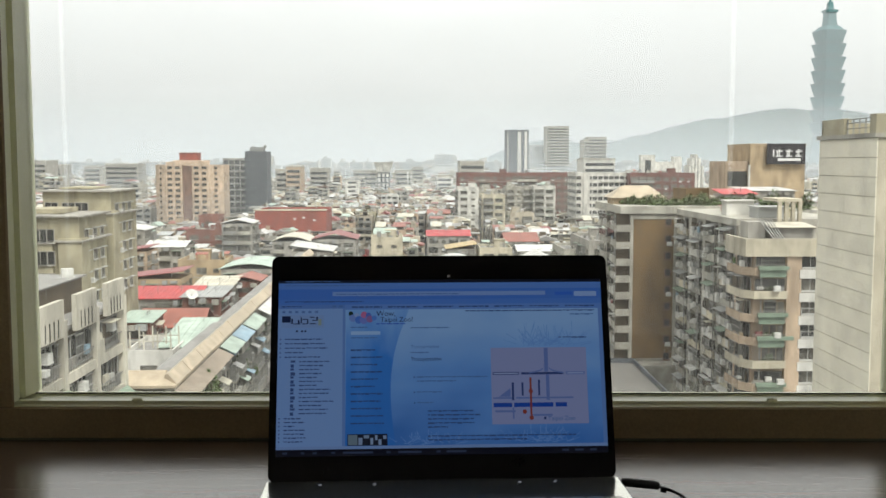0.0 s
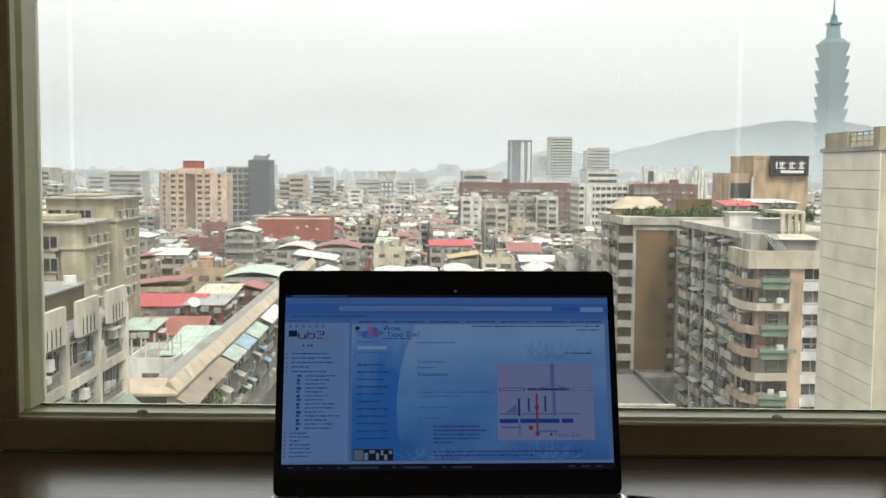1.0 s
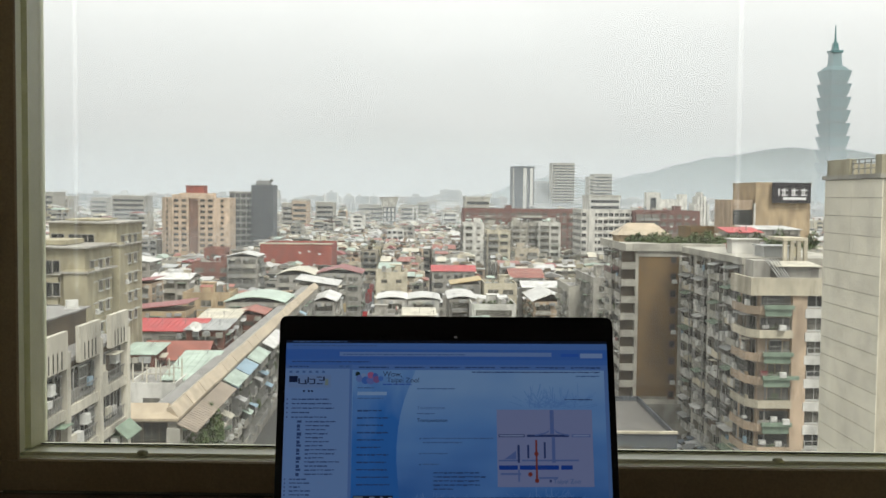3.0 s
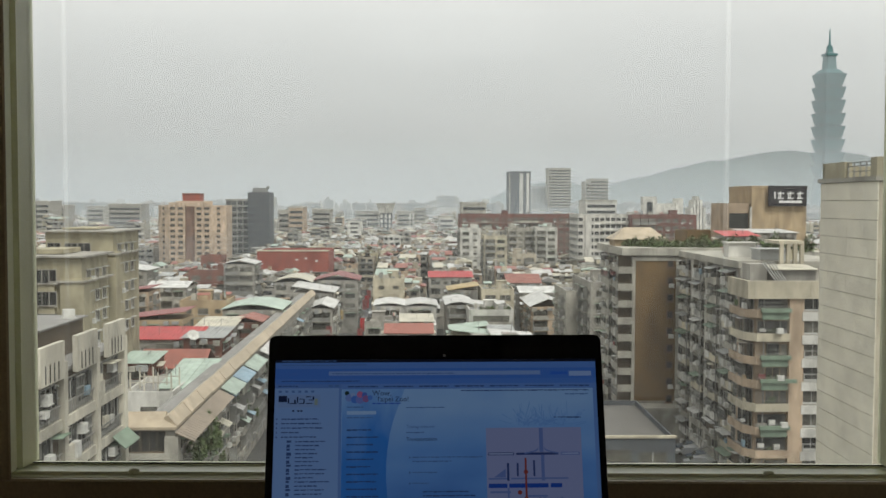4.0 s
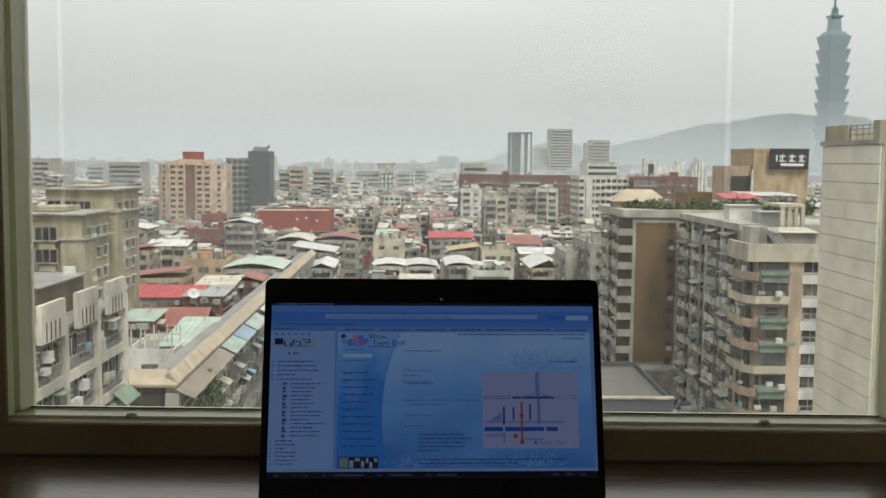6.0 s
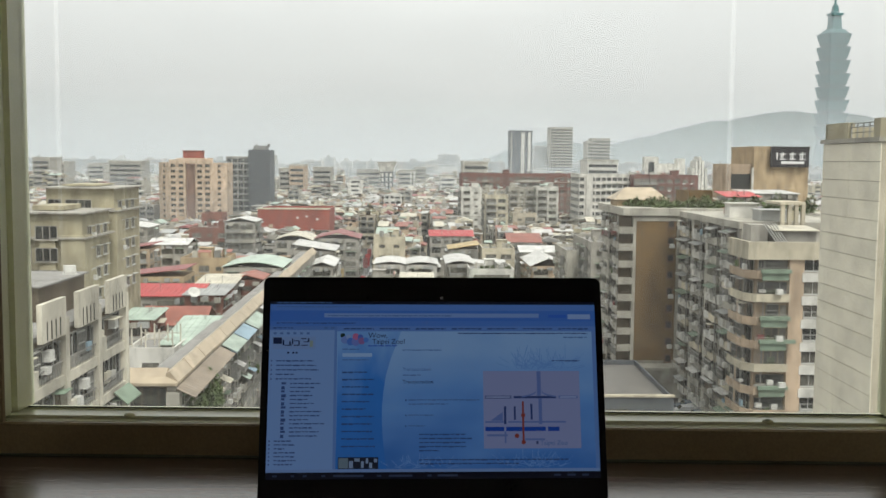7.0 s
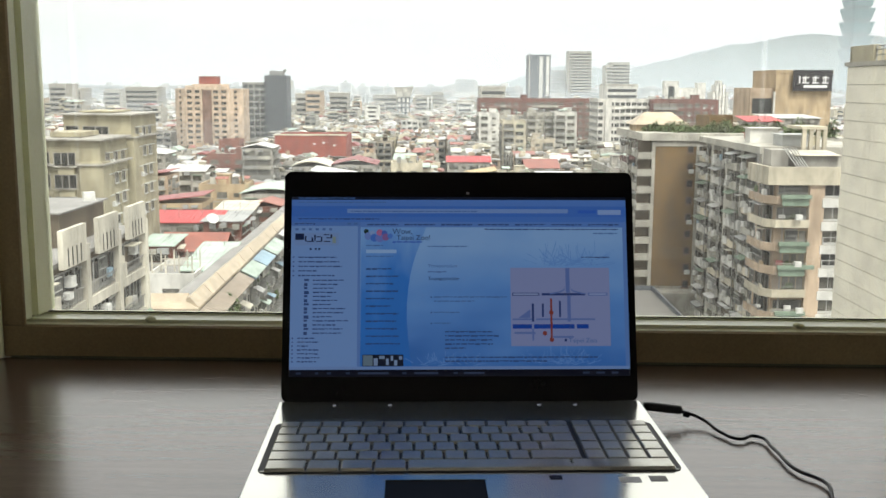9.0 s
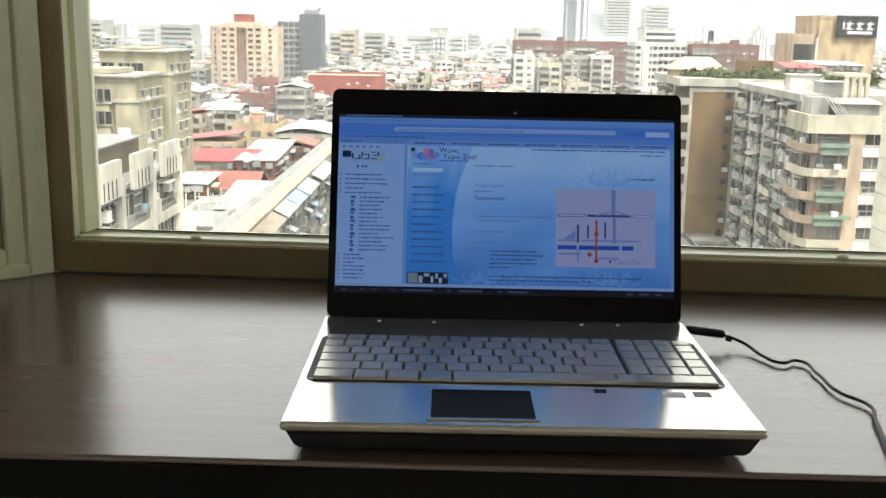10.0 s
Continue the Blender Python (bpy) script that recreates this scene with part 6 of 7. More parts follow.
def green_balcony_block():
    y = 132.0
    x0, x1 = 40.30, 49.50
    w, d, top = x1 - x0, 7.5, -8.87
    h = top - GROUND
    root = thing("apartment_tower", pose((x0 + x1) / 2, y, GROUND, 0, 0, 2.0), "tan and pink apartment block with green-screened balconies", "building")
    part("wall", Shape().box(-w / 2, w / 2, 0, d, 0, h - 0.4), M["pink"], root)
    part("parapet", Shape().box(-w / 2 - 1.4, w / 2 + 0.2, -1.0, -0.5, h - 2.3, h).box(-w / 2 - 1.4, -w / 2 - 0.9, -0.5, d, h - 2.3, h), M["cream"], root, "stained cream parapet")
    part("roof", Shape().box(-w / 2 - 0.9, w / 2, -0.5, d, h - 0.6, h - 0.4), M["r_conc"], root)
    xc0, xc1 = -w / 2 - 0.4, -w / 2 + w * 0.45
    rnd = random.Random(31)
    part("shaft", Shape().box(xc1 + 0.1, xc1 + 2.0, -0.6, 0, 0, h - 2.3), M["pink"], root, "pink tiled vertical shaft")
    for f in range(10):
        z = h - 3.05 * (f + 1) - 1.5
        # wrap-around balcony with chamfered corner
        b = Shape()
        ring = [(-w / 2 - 1.5, d * 0.85), (-w / 2 - 1.5, 0.4), (-w / 2 - 0.2, -1.2), (xc1, -1.2)]
        for (xa, ya), (xb, yb) in zip(ring, ring[1:]):
            dx, dy = xb - xa, yb - ya
            ln = math.hypot(dx, dy)
            nx, ny = -dy / ln * 0.15, dx / ln * 0.15
            k = len(b.v)
            b.v += [(xa, ya, z - 0.2), (xb, yb, z - 0.2), (xb, yb, z + 0.85), (xa, ya, z + 0.85), (xa + nx, ya + ny, z - 0.2), (xb + nx, yb + ny, z - 0.2), (xb + nx, yb + ny, z + 0.85), (xa + nx, ya + ny, z + 0.85)]
            b.f += [(k, k + 1, k + 2, k + 3), (k + 7, k + 6, k + 5, k + 4), (k + 3, k + 2, k + 6, k + 7), (k + 4, k + 5, k + 1, k)]
        part("balcony", b, M["cream" if f in (1, 4, 7) else "pink"], root, "chamfered balcony front")
        part("balcony_floor", Shape().box(-w / 2 - 1.3, -w / 2, 0.4, d * 0.55, z - 0.25, z - 0.05).box(-w / 2, xc1 - 0.1, -1.05, 0, z - 0.25, z - 0.05), M["concrete"], root)
        if f in (0, 2, 3, 5):
            part("green_screen", Shape().box(xc0 + 0.6, xc1 + (0.8 if f == 3 else 0), -1.75, -1.32, z + 0.55, z + 1.05).box(xc0 + 0.8, xc1 - 0.3, -1.45, -1.3, z - 0.4, z + 0.6), M["awn_green"], root, "faded green balcony screen")
        window_unit(root, pose((xc0 + xc1) / 2 + 0.9, 0, z + 0.35), (xc1 - xc0) * 0.62, 2.0, "tan", "glass_curtain", 2)
        window_unit(root, on_face("L", w, d, 3.6, z + 0.4), 5.5, 1.9, "cage", "glass_far", 3)
        if f % 2:
            ac_unit(root, pose(rnd.uniform(-2, 0), -1.25, z + 0.95))
        # pale aprons under the side windows
        xs = -w / 2 + 7.5
        window_unit(root, pose(xs, 0, z + 0.8), 2.3, 1.5, "frame_alu", "glass_curtain" if f % 3 else "glass_far", 1)
        part("apron", Shape().box(xs - 1.6, xs + 1.5, -0.7, 0, z - 0.65, z + 0.5), M["white"], root, "white window apron")
        if f in (2, 3, 6, 8):
            part("window_cage", Shape().box(xs - 1.3, xs + 1.3, -0.75, -0.68, z + 0.6, z + 0.72).box(xs - 1.3, xs + 1.3, -0.75, -0.68, z + 1.5, z + 1.58).box(xs - 1.3, xs - 1.2, -0.72, 0, z + 0.6, z + 1.58).box(xs + 1.2, xs + 1.3, -0.72, 0, z + 0.6, z + 1.58), M["frame_alu"], root)
    dress(root, "F", w, d, -w / 2 + 0.2, xc1 - 0.2, 2.0, h - 1.5, 3.05, 0.35, 91, ("cream", "tan", "concrete", "cage"), 0.85)
    dress(root, "L", w, d, 0.6, d * 0.85, 2.0, h - 1.5, 3.05, 0.9, 92, ("cream", "tan", "concrete", "cage"), 0.9)
    for f in range(10):
        z = h - 3.05 * (f + 1) - 1.5
        bars = Shape().box(-w / 2 - 0.2, xc1, -1.24, -1.19, z + 1.25, z + 1.29)
        for k in range(18):
            xx = -w / 2 - 0.2 + (xc1 + w / 2 + 0.2) * k / 18
            bars.box(xx, xx + 0.04, -1.24, -1.19, z + 0.85, z + (2.55 if f % 3 == 1 else 1.25))
        part("balcony_railing", bars, M["cage"], root, "thin metal balcony bars")
    # rooftop sheds and sheets
    part("roof_shed", Shape().box(-1.0, 4.4, 3.0, 7.0, h - 0.4, h + 1.2), M["grey"], root, "low rooftop shed")
    part("shed_roof", Shape().prism([(2.4, h + 1.2), (7.4, h + 1.6), (7.4, h + 1.7), (2.4, h + 1.3)][::-1], -1.6, 4.6, "x"), M["r_cream"], root, "corrugated shed roof")
    part("roof_shed", Shape().box(-w / 2 + 0.5, -1.8, 4.0, 7.2, h - 0.4, h + 1.9), M["grey"], root)
    for k in range(5):
        part("pipe", Shape().rod((-w / 2 + 3.0 + k * 0.35, 1.0, h - 0.3), (-w / 2 + 2.0 + k * 0.4, 4.0, h + 2.2), 0.09), M["cage"], root, "slanting roof pipe")
    # columned pavilion at the back
    pv = part("pavilion", Shape().box(1.6, w / 2 + 0.5, 9, 15, h + 4.4, h + 4.8).box(1.6, w / 2 + 0.5, 9, 15, -0.5, h + 1.1), M["cream"], root, "columned rooftop pavilion")
    for k in range(4):
        part("column", Shape().box(1.8 + k * 0.95, 2.3 + k * 0.95, 9.1, 9.6, h + 1.1, h + 4.4), M["cream"], pv)


green_balcony_block()

rp = random.Random(5)
bx0, bx1, btop = 40.10, 44.50, -8.87
for f, n in ((1, 4), (3, 5), (4, 2), (6, 4), (8, 3)):
    for k in range(n):
        shrub("balcony_plant", bx0 + 1.5 + (bx1 - bx0 - 3.0) * (k + 0.5) / n, 131.3, btop - 3.05 * (f + 1) - 1.5 - 0.05, 0.75, 0.4, rp.uniform(0.9, 1.6), 110, 300 + f * 10 + k, "leafy green balcony plant", 0.28, group="balcony plants")

# low podium roof beside the towers, and the street with parked cars
lp = house(25.14, 135, 11.40, 26, -30.33, "dark", "r_wet", "flat", 0, 1.0, "F", rnd=random.Random(41), label="low dark commercial block with a wet flat roof", name="low_block", category="building", clutter=False, col=4.0, busy=0.1)
part("coping", Shape().box(-5.70 - 0.1, 5.70 + 0.1, -0.2, 0.5, -30.33 - GROUND + 0.01, -30.33 - GROUND + 0.3), M["cream"], lp)


def car(x, y, yaw, paint):
    root = thing("car", pose(x, y, GROUND, 0, 0, yaw), "small parked car on wet street", "car", "parked cars")
    body = Shape().prism([(-2.1, 0.35), (2.1, 0.35), (2.15, 0.75), (1.2, 0.9), (0.6, 1.4), (-1.2, 1.42), (-1.9, 0.95), (-2.15, 0.85)], -0.85, 0.85, "x")
    part("body", body, M[paint], root)
    part("windscreen", Shape().prism([(0.62, 1.36), (1.18, 0.93), (1.22, 0.96), (0.66, 1.40)], -0.75, 0.75, "x"), M["glass_far"], root)
    for a in (-0.8, 0.8):
        for b in (-1.3, 1.3):
            part("wheel", Shape().rod((a - 0.1, b, 0.32), (a + 0.1, b, 0.32), 0.32, 12), M["black_matt"], root)


for i in range(4):
    car(40.07 + (i % 2) * 1.2 - 0.6, 158 + i * 3.4, 80 + 4 * i, "car_w" if i % 2 == 0 else "car_b")

# --- roof gardens ---
rg = random.Random(77)
for i in range(16):
    px = 33.51 + (18.38) * i / 15
    shrub("roof_shrub", px, 184 + rg.uniform(-2, 4), -8.10 + 1.2, rg.uniform(1.4, 2.4), 1.5, rg.uniform(1.2, 2.6), 160, 100 + i, "green roof garden shrub", 0.4, group="roof garden shrubs")
for i in range(9):
    px = 54.05 + (13.18) * i / 8
    shrub("roof_shrub", px, 190 + rg.uniform(-2, 2), -7.99, rg.uniform(1.6, 2.6), 1.5, rg.uniform(1.5, 4.2), 200, 140 + i, "green roof garden shrub", 0.45, group="roof garden shrubs")
house(61.22, 188, 13.74, 12, -7.89, "concrete", "r_conc", "flat", 0, 2.0, "FL", rnd=random.Random(44), label="concrete block with a planted roof", clutter=False, name="apartment_block", category="building")
for i in range(6):
    shrub("roof_shrub", 9.08 + i * 1.4, 265 + i % 2, -26.50 - 0.8, 0.9, 0.9, 1.5, 90, 170 + i, "green potted roof shrub", 0.35, group="potted roof plants")
rm = thing("roof_cabin", pose(35.74, 188, -8.10 + 1.3, 0, 0, 2), "tan rooftop cabin with hipped roof", "cabin")
part("wall", Shape().box(-4.5, 4.5, 0, 6, -1.3, 1.2), M["tan"], rm)
hip = Shape()
hip.v = [(-5.2, -0.6, 1.2), (5.2, -0.6, 1.2), (5.2, 6.6, 1.2), (-5.2, 6.6, 1.2), (-2.4, 3, 3.4), (2.6, 3, 3.4)]
hip.f = [(0, 1, 5, 4), (1, 2, 5), (2, 3, 4, 5), (3, 0, 4), (3, 2, 1, 0)]
part("roof", hip, M["r_tile"], rm)

# --- plain tiled gable wall close on the right of the view ---
def tiled_wall():
    xw = 22.34
    y0, y1 = 52.4, 60.3
    top = 2.33
    h = top - GROUND
    root = thing("apartment_block", pose(xw, y0, GROUND, 0, 0, 0.4), "cream tiled blank side wall with a railed roof", "building")
    part("wall", Shape().box(0.06, 14, 0, y1 - y0, 0, h), M["cream"], root)
    course = Shape().box(0.0, 0.06, 0.0, (y1 - y0) / 2 - 0.02, 0.025, 1.0).mesh("panel", M["panel_cream"])
    n = int(h / 1.02)
    for i in range(n):
        for k in range(2):
            part("panel", course, None, root, m=pose(0, k * (y1 - y0) / 2 + 0.01, h - 1.02 * (i + 1)))
    part("roof_edge", Shape().box(-0.15, 14, -0.1, y1 - y0 + 0.1, h + 0.01, h + 0.25), M["concrete"], root)
    part("parapet", Shape().box(0.1, 0.5, 4.6, y1 - y0, h + 0.26, h + 1.15).box(0.1, 3.0, y1 - y0 - 0.4, y1 - y0, h + 0.26, h + 1.0).box(0.1, 0.6, 0.4, 1.2, h + 0.26, h + 1.25), M["olive"], root, "low stained parapet block")
    rail = Shape()
    for z in (0.55, 0.85, 1.05):
        rail.box(0.25, 0.30, 1.2, 4.6, h + z, h + z + 0.05)
    for k in range(5):
        rail.box(0.24, 0.31, 1.3 + k * 0.8, 1.36 + k * 0.8, h + 0.26, h + 1.1)
    part("railing", rail, M["cage"], root, "rusty roof railing")


M["panel_cream"] = mat("cream_wall_tile", (0.78, 0.74, 0.60), 0.6, 0, 0.16, 0.6, 5, 0.05, vary=0.04)
tiled_wall()

# --- far landmarks ---
def simple_tower(x0, x1, y, top, wall, label, stripes=(), name="office_tower", bands=0, d=30):
    w, h = x1 - x0, top - GROUND
    root = thing(name, pose((x0 + x1) / 2, y, GROUND, 0, 0, 2.5), label, "building")
    part("wall", Shape().box(-w / 2, w / 2, 0, d, 0, h), M[wall], root)
    part("roof", Shape().box(-w / 2 - 0.3, w / 2 + 0.3, -0.3, d, h + 0.01, h + 1.2), M["concrete" if wall != "dark" else "dark"], root)
    for a, b, k in stripes:
        part("stripe", Shape().box(-w / 2 + a * w, -w / 2 + b * w, -0.6, 0, 0, h - 1), M[k], root)
    for i in range(bands):
        part("window_band", Shape().box(-w / 2 + 0.8, w / 2 - 0.8, -0.25, 0, h - 4.2 * (i + 1), h - 4.2 * (i + 1) + 2.0), M["glass_far"], root)
    return root


simple_tower(66.08, 89.31, 1100, 33.66, "dark", "dark tower with white vertical stripes", ((0.48, 0.64, "white"), (0.80, 0.93, "white"), (0.0, 0.05, "concrete")))
simple_tower(147.53, 180.86, 1500, 51.24, "concrete", "grey slab tower in the haze", bands=22)
simple_tower(135.67, 179.67, 1650, 26.17, "concrete", "pale concrete tower in the haze", bands=8)
simple_tower(175.56, 182.06, 1301, 27.31, "concrete", "pale tower flank in the haze", bands=9)
simple_tower(181.33, 204.44, 1300, 30.89, "concrete", "pale banded concrete office tower", bands=11)
simple_tower(97.75, 119.34, 720, 2.09, "white", "white building with dark window bands", bands=4)
simple_tower(-133.41, -121.39, 800, -6.13, "grey", "grey-brown block of flats", bands=5)
simple_tower(-123.83, -112.39, 790, -3.41, "pink", "reddish tiled block of flats", bands=6)
simple_tower(-114.72, -99.41, 860, -5.74, "grey", "grey concrete block of flats", bands=5)
simple_tower(-88.78, -66.42, 980, -8.35, "concrete", "pale concrete office block in haze", bands=4)
simple_tower(-47.98, -31.96, 960, -8.17, "concrete", "pale concrete office block in haze", ((0.7, 0.8, "white"), (0.92, 1.0, "white")), bands=3)
simple_tower(-38.33, -25.54, 1150, -6.19, "concrete", "pale hazy concrete tower", bands=3)
simple_tower(-7.42, 5.09, 900, -12.09, "white", "pale white apartment block", bands=3)
simple_tower(-300.51, -272.42, 900, -1.99, "grey", "long grey office block", bands=6)
simple_tower(-335.48, -322.22, 820, 0.59, "grey", "grey concrete block of flats", bands=5)
simple_tower(-351.68, -340.64, 900, -2.97, "grey", "grey concrete block of flats", bands=5)
simple_tower(-337.33, -322.51, 950, -4.27, "concrete", "pale concrete block of flats", bands=5)
simple_tower(9.85, 26.59, 700, 0.16, "concrete", "pale concrete rooftop structure", bands=3)
# flared tower with lattice front
ft = thing("lattice_tower", pose(-54.97, 900, GROUND, 0, 0, 2.5), "pale lattice tower with a flared flat top", "building")
fw, fh = 5.51, -0.59 - GROUND
part("wall", Shape().box(-fw, fw, 0, 12, 0, fh - 6), M["dark"], ft)
fl = Shape()
fl.v = [(-fw, 0, fh - 8), (fw, 0, fh - 8), (fw, 12, fh - 8), (-fw, 12, fh - 8), (-fw * 1.5, -3, fh), (fw * 1.5, -3, fh), (fw * 1.5, 15, fh), (-fw * 1.5, 15, fh)]
fl.f = [(0, 1, 5, 4), (1, 2, 6, 5), (2, 3, 7, 6), (3, 0, 4, 7), (4, 5, 6, 7)]
part("crown", fl, M["white"], ft)
part("crown_slab", Shape().box(-fw * 1.6, fw * 1.6, -3.5, 15.5, fh + 0.01, fh + 1.0), M["grey"], ft)
for i in range(3):
    for j in range(7):
        part("lattice_cell", Shape().box(-fw + 0.8 + i * fw * 0.66, -fw + fw * 0.5 + i * fw * 0.66, -0.4, 0, fh - 9 - j * 4.4 - 3, fh - 9 - j * 4.4), M["white"], ft)


def skyscraper():
    y = 2690.0
    x = 998.77
    top, shoulder = 457.89, 338.91
    root = thing("skyscraper", pose(x, y, GROUND, 0, 0, 10), "tall blue-green tiered skyscraper with a spire in haze", "building")
    hw = 33.0
    z1 = shoulder - GROUND

    def frustum(a, b, za, zb, key="teal", name="tier"):
        s = Shape()
        c = 0.82
        ring = lambda r: [(-r, -r * c), (-r * c, -r), (r * c, -r), (r, -r * c), (r, r * c), (r * c, r), (-r * c, r), (-r, r * c)]
        s.v = [(p, q2, za) for p, q2 in ring(a)] + [(p, q2, zb) for p, q2 in ring(b)]
        s.f = [(i, (i + 1) % 8, 8 + (i + 1) % 8, 8 + i) for i in range(8)] + [tuple(range(8, 16)), tuple(range(7, -1, -1))]
        part(name, s, M[key], root)
    step = 34.0
    for i in range(8):
        zt = z1 - i * step
        frustum(hw * 0.80, hw * 1.03, zt - step + 4, zt)
        frustum(hw * 0.72, hw * 0.72, zt - step, zt - step + 4, "dark", "belt")
    frustum(hw * 1.15, hw * 0.8, 0, z1 - 8 * step, "teal", "base")
    hgt = top - GROUND - z1
    frustum(hw * 0.90, hw * 0.62, z1, z1 + hgt * 0.10)
    frustum(hw * 0.44, hw * 0.38, z1 + hgt * 0.10, z1 + hgt * 0.40)
    frustum(hw * 0.48, hw * 0.50, z1 + hgt * 0.40, z1 + hgt * 0.45)
    frustum(hw * 0.24, hw * 0.18, z1 + hgt * 0.45, z1 + hgt * 0.62)
    frustum(2.4, 0.9, z1 + hgt * 0.62, z1 + hgt, "teal", "spire")


skyscraper()

# wooded hills
def hills(name, y, pts, seed, label):
    """A ridge of given crest heights with uneven, wooded slopes."""
    xs, zs = [p[0] for p in pts], [p[1] for p in pts]
    nx, ny = 160, 24
    x0, x1 = xs[0], xs[-1]
    s = Shape()
    for j in range(ny + 1):
        for i in range(nx + 1):
            x = x0 + (x1 - x0) * i / nx
            crest = float(np.interp(x, xs, zs)) - GROUND
            t = j / ny
            wob = noise.fractal(Vector((x * 0.004 + seed, t * 3.0, 0)), 1.0, 2.0, 5)
            z = GROUND + crest * (t ** 1.3) * (1 + 0.10 * wob * (1 - t)) + 6 * noise.noise(Vector((x * 0.02, t * 20, seed))) * t
            s.v.append((x, y + t * 700 + 90 * wob * (1 - t), z))
    for j in range(ny):
        for i in range(nx):
            a = j * (nx + 1) + i
            s.f.append((a, a + 1, a + nx + 2, a + nx + 1))
    ob = part(name, s, M["leaf_dark"], kind="structure")
    smooth(ob)
    return tagged(ob, label, "hill")


hills("hills", 3300.0, [(-0.49, -26.67), (154.79, 17.61), (243.41, 53.00), (376.27, 83.91), (475.94, 86.08), (553.64, 55.07), (631.05, 72.73), (708.40, 92.59), (796.80, 110.23),
                        (907.13, 141.09), (995.37, 160.91), (1105.75, 174.09), (1215.98, 193.87), (1326.21, 209.24), (1436.83, 195.95), (1569.24, 200.28), (1680.08, 175.97), (2012.17, 131.68), (2676.10, 65.13)], 3, "wooded hills fading into the haze")

# --- the sea of ordinary houses ---
rc = random.Random(1234)
ROOF_PICK = ["r_white", "r_white", "r_green", "r_grey", "r_grey", "r_conc", "r_cream", "r_rust", "r_maroon", "r_cream", "r_white", "r_cream", "r_grey", "r_green", "r_white", "r_conc", "r_grey", "r_rust", "r_cream"]
WALL_PICK = ["grey", "grey", "beige", "white", "cream", "concrete", "pink", "olive", "grey", "concrete"]
KINDS = ["gable_x", "gable_y", "shed_x", "shed_l", "shed_r", "flat", "flat", "vault", "shed_x"]
WORDS = {"r_white": "white", "r_green": "pale green", "r_grey": "grey", "r_conc": "concrete", "r_cream": "cream", "r_rust": "rust-red", "r_maroon": "maroon", "r_red": "red", "r_blue": "blue-grey"}
# plan rectangles already taken: x0, x1, y0, y1
TAKEN = [(-150, -24, 40, 114), (-60, -17, 112, 205), (-90, -38, 135, 178), (-44, -24, 200, 285), (20, 90, 40, 240), (-16, 60, 100, 205), (-158.53, -117.03, 520, 570), (-130.52, -101.61, 575, 622), (50.70, 80.02, 431.2, 461.2), (79.36, 101.18, 280, 310)]
LANES = [(-17.72, -9.71), (9.64, 11.82), (31.12, 34.86)]


def free(x, y, w, d):
    return not any(x + w / 2 > a and x - w / 2 < b and y + d > c and y < e for a, b, c, e in TAKEN + FIXED)


FIXED = list(FOOT)
far = {}


def far_box(key, *a):
    far.setdefault(key, Shape()).box(*a)


def far_roof(key, a, b, y, d, z, r):
    """A sheet roof over part of a far house: sloped either way, ridged, or curved."""
    sh = far.setdefault(key, Shape())
    pick = rc.random()
    if pick < 0.3:
        sh.prism([(y - 0.5, z), (y + d, z + r), (y + d, z + r + 0.12), (y - 0.5, z + 0.12)][::-1], a, b, "x")
    elif pick < 0.55:
        sh.prism([(a, z), (b, z), (b, z + 0.12), ((a + b) / 2, z + r), (a, z + 0.12)], y - 0.5, y + d, "y")
    elif pick < 0.75:
        low = [(a + (b - a) * i / 5, z + 0.15 + r * math.sin(math.pi * i / 5)) for i in range(6)]
        sh.prism([(a, z)] + [(b, z)] + low[::-1], y - 0.5, y + d, "y")
    else:
        sh.prism([(y - 0.5, z + r), (y + d, z), (y + d, z + 0.12), (y - 0.5, z + r + 0.12)][::-1], a, b, "x")


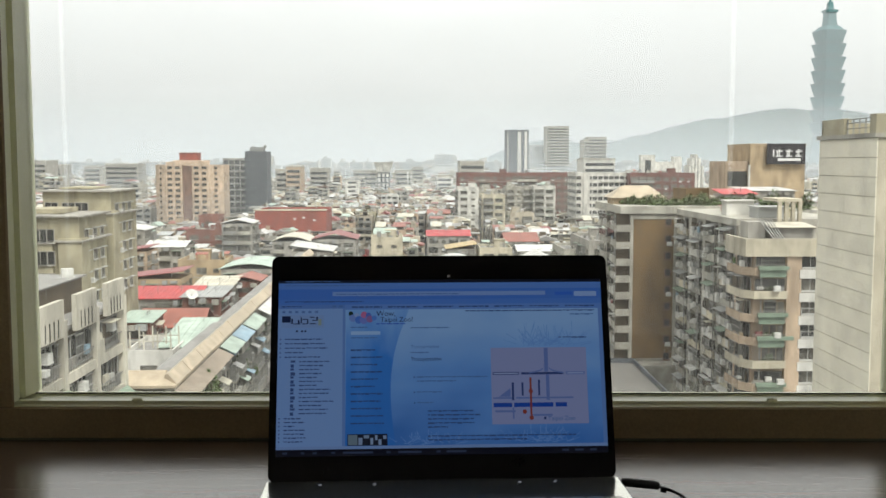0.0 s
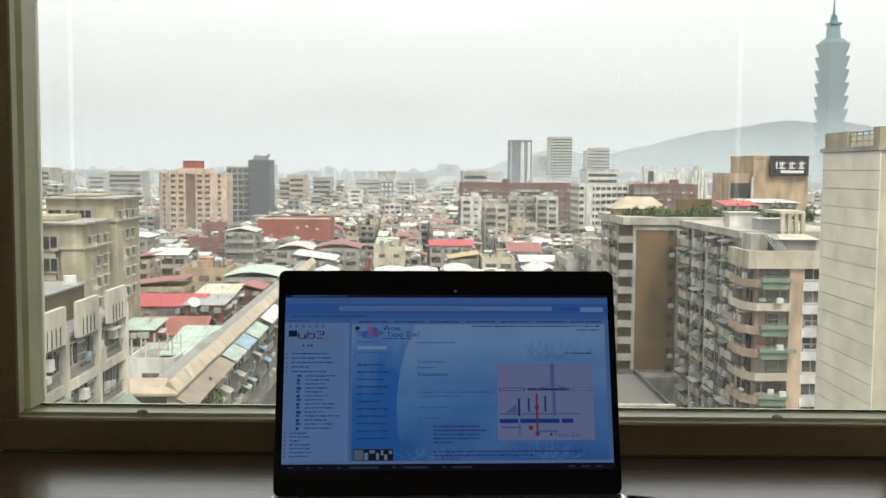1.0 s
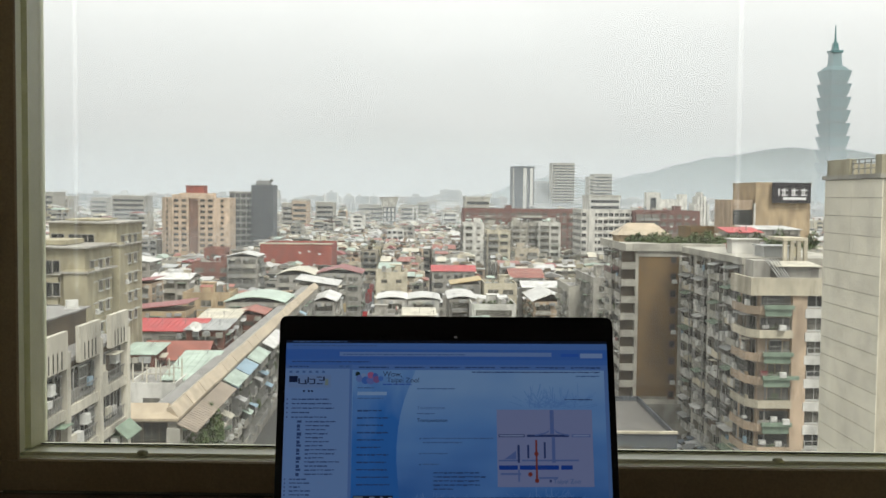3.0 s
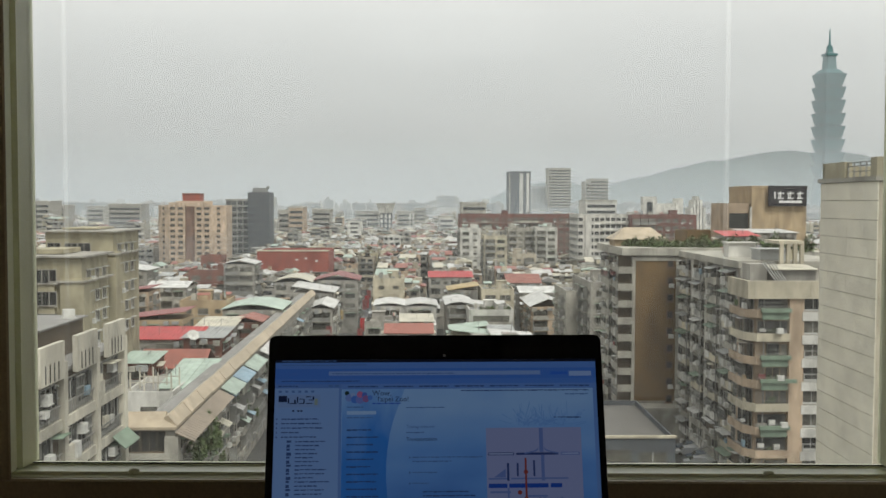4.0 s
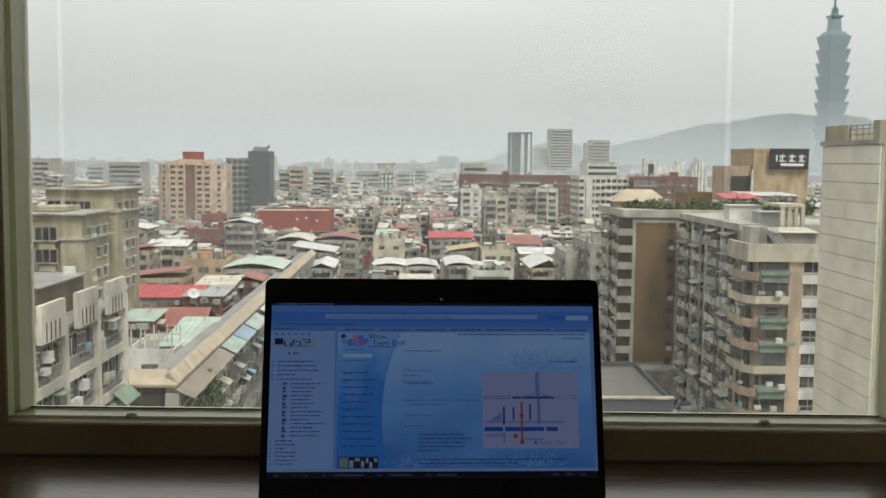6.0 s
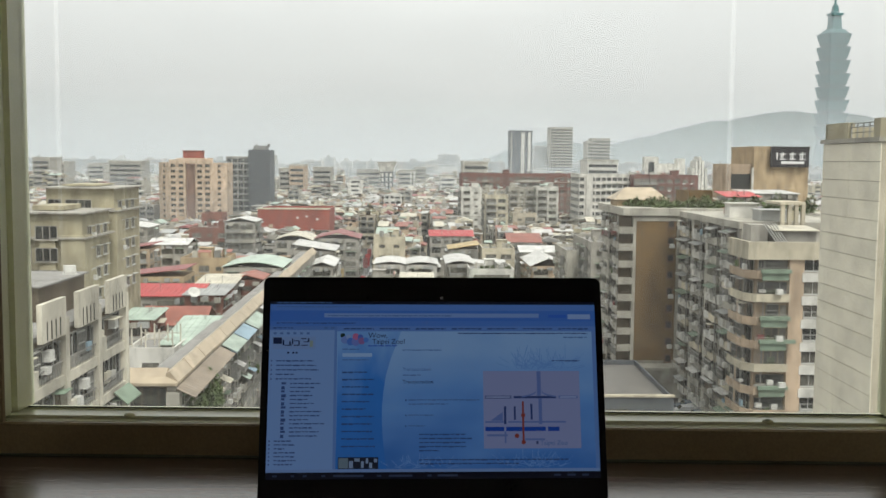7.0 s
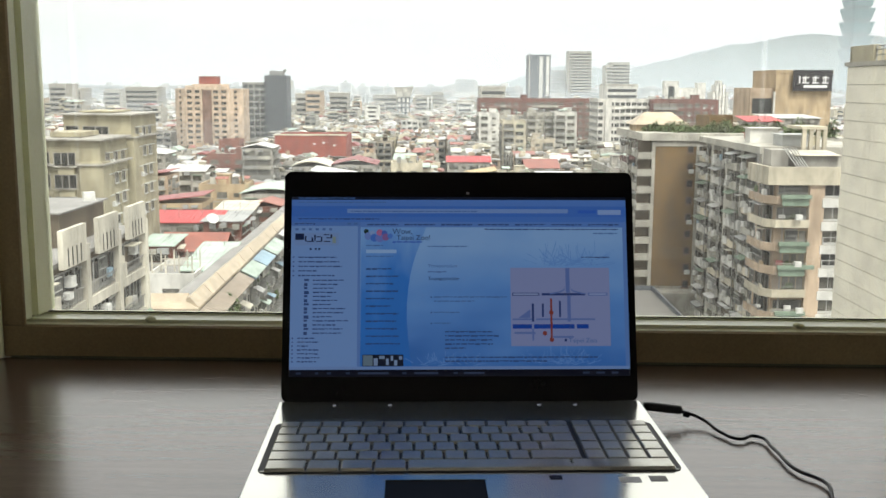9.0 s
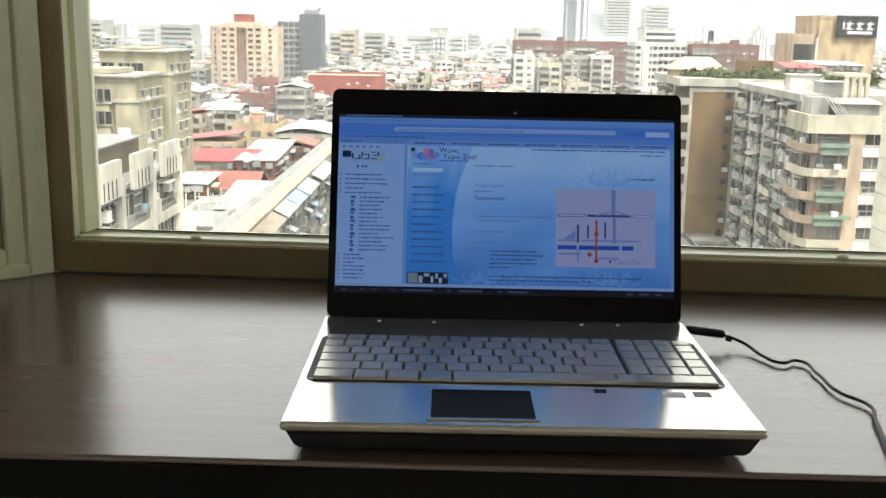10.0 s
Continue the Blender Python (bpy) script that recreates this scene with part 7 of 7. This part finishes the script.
def far_house(x, y, w, dd, z, wall, roof, near):
    """One house of the distant rows: a body, parapets, one or two sheet roofs, roof huts, tanks, balconies and windows."""
    a, b = x - w / 2, x + w / 2 - 0.5
    far_box(wall, a, b, y, y + dd, GROUND, z)
    cut = a + (b - a) * rc.choice([0.45, 0.6, 1.0, 1.0])
    far_roof(roof, a - 0.2, cut, y + rc.choice([0, 0, dd * 0.25]), dd * rc.uniform(0.5, 0.85), z + rc.uniform(0.0, 1.6), rc.uniform(0.4, 1.5))
    if cut < b:
        if rc.random() < 0.6:
            far_roof(rc.choice(ROOF_PICK), cut + 0.3, b, y, dd * rc.uniform(0.4, 0.9), z + rc.uniform(0, 0.6), rc.uniform(0.3, 1.0))
        else:
            far_box(wall, cut, b, y, y + 0.25, z, z + 0.9)
            far_box(rc.choice(["chrome", "frame_alu"]), cut + 0.8, cut + 1.9, y + 2, y + 3.1, z, z + rc.uniform(1.4, 2.2))
    for _ in range(rc.randint(1, 3) if near else rc.randint(0, 2)):
        c, e = rc.uniform(a, b - 2.2), y + rc.uniform(0.3, dd - 3)
        far_box(rc.choice(["grey", "concrete", "beige", "cream", "recess", "pink"]), c, c + rc.uniform(0.8, 2.6), e, e + rc.uniform(0.8, 2.5), z, z + rc.uniform(0.8, 2.9))
    n = max(1, int((b - a) / 3.0)) if near else 1
    cw = (b - a) / n
    for f in range(4 if near else 3):
        zz = z - 3.1 * (f + 1)
        slab = rc.choice(["white", "concrete", "grey", "cream"])
        for k in range(n):
            p = a + k * cw
            t = rc.random()
            far_box("glass_far", p + 0.25 * cw * t, p + cw * (0.95 - 0.3 * rc.random()), y - 0.12, y, zz + 0.95, zz + rc.uniform(2.1, 2.6))
            if t < 0.55:
                far_box(slab if t < 0.3 else "cage", p + 0.1, p + cw - 0.1, y - 0.95, y, zz - 0.15, zz + 0.85)
            elif t < 0.7:
                far_box(rc.choice(["awn_green", "r_white", "r_cream", "r_grey"]), p, p + cw, y - 1.1, y, zz + 2.55, zz + 2.68)
            elif near and t < 0.85:
                far_box("ac", p + 0.3, p + 1.1, y - 0.6, y, zz + 0.2, zz + 0.8)


v = 152.0
row = 0
while v < 1500:
    step = 11.0 if v < 425 else 14.0
    u = -0.50 * v - 20
    while u < 0.50 * v + 24:
        w = rc.uniform(5.5, 10) if v < 425 else rc.uniform(5.0, 11.5)
        x = u + w / 2 - v * math.tan(radians(2.5))
        y = v + rc.uniform(-2, 2)
        along = (u + 18) % 46
        lane = [q1 for q0, q1 in LANES if u + w > q0 and u < q1] if v < 470 else ([u - along + 6.5] if along < 6 else [])
        if lane:                 # a street between the rows
            u = max(lane[0], u + 0.5)
            continue
        dd = step - rc.uniform(0.4, 2.0)
        hgt = min(16.0, 10.2 + (v - 240) * 0.030) + rc.uniform(-1.5, 1.2)
        if 405 < v < 545 and -172 < x < -92:      # low quarter at the foot of the orange tower
            hgt = 7.5 + rc.uniform(-1.0, 2.0)
        elif rc.random() < 0.03 and v > 420:
            hgt += rc.uniform(5, 13)
        if free(x, y, w, dd) and (v < 420 or row % 7 != 6):
            wk, rk, kd = rc.choice(WALL_PICK), rc.choice(ROOF_PICK), rc.choice(KINDS)
            if v < 312:
                if kd == "flat":
                    rk = "r_conc"
                rise = rc.uniform(0.4, 1.5)
                side = "R" if x < -10 else "L"
                house(x, y, w - 0.4, dd, GROUND + hgt, wk, rk, kd, rise, 2.5 + rc.uniform(-0.6, 0.6), "F" + (side if along < 20 else ""), rnd=random.Random(rc.random()), busy=0.75,
                      label="%s town house with a %s roof" % ({"grey": "grey", "beige": "beige", "white": "white", "cream": "cream", "concrete": "bare concrete", "pink": "pinkish", "olive": "stained olive"}[wk], WORDS[rk]), group="town houses", deep=10.5)
            else:
                z = GROUND + hgt
                far_house(x, y, w, dd, z, wk, rk, v < 720)
        u += w
    v += step if v < 420 or row % 7 != 6 else 7
    row += 1
# the farthest quarter: larger blocks, sparser and uneven
v = 1500.0
while v < 2350:
    u = -0.52 * v
    while u < 0.52 * v:
        w = rc.uniform(14, 48)
        if rc.random() < 0.72:
            hh = rc.choice([14, 16, 18, 20, 22, 24, 28, 34, 40]) + (rc.uniform(6, 14) if rc.random() < 0.04 else 0)
            z = GROUND + hh
            k = rc.choice(["grey", "concrete", "white", "beige", "pink"])
            y = v + rc.uniform(0, 20)
            far_box(k, u, u + w - 4, y, y + 18, GROUND, z)
            far_box(rc.choice(["concrete", "r_white", "grey"]), u + w * 0.2, u + w * rc.uniform(0.35, 0.6), y + 3, y + 10, z, z + rc.uniform(2, 7))
            for f in range(min(5, int(hh / 7))):
                far_box("glass_far", u + 2, u + w - 6, y - 0.5, y, z - 4 - 4 * f, z - 1.8 - 4 * f)
        u += w
    v += 40
for k, sh in far.items():
    tagged(part("far_city", sh, M[k], kind="stuff"), "dense far city blocks and roofs in haze", "city")

# --- shop signs down the market street ---
rs = random.Random(9)
for i in range(16):
    yy = 262 + i * 8.5
    side_x = (-33.58, -25.86)[i % 2] - (yy - 330) * 0.044
    sg = thing("street_sign", pose(side_x, yy, GROUND, 0, 0, 2.5), "hanging red and pale shop sign on a post", "sign", "market street signs")
    hgt = rs.uniform(6, 12)
    part("post", Shape().rod((0, 0, 0), (0, 0, hgt), 0.08), M["cage"], sg)
    part("board", Shape().box(-0.7, 0.7, -0.12, 0.12, hgt - rs.uniform(2.2, 3.6), hgt + 0.3), M[rs.choice(["r_red", "r_maroon", "r_maroon", "r_white", "r_yellow"])], sg)

# --- leaning pale sheets painted as haze that thickens with distance ---
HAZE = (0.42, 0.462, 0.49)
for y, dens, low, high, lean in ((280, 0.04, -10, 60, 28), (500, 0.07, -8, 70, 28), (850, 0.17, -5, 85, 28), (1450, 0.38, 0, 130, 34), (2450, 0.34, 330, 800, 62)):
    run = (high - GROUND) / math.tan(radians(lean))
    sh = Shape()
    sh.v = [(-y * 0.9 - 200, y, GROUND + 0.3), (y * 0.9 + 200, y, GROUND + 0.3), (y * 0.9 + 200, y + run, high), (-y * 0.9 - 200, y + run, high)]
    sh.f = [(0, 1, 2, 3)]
    part("haze", sh, mist("haze_sheet", HAZE, dens, low, high - 2.0), kind="structure")
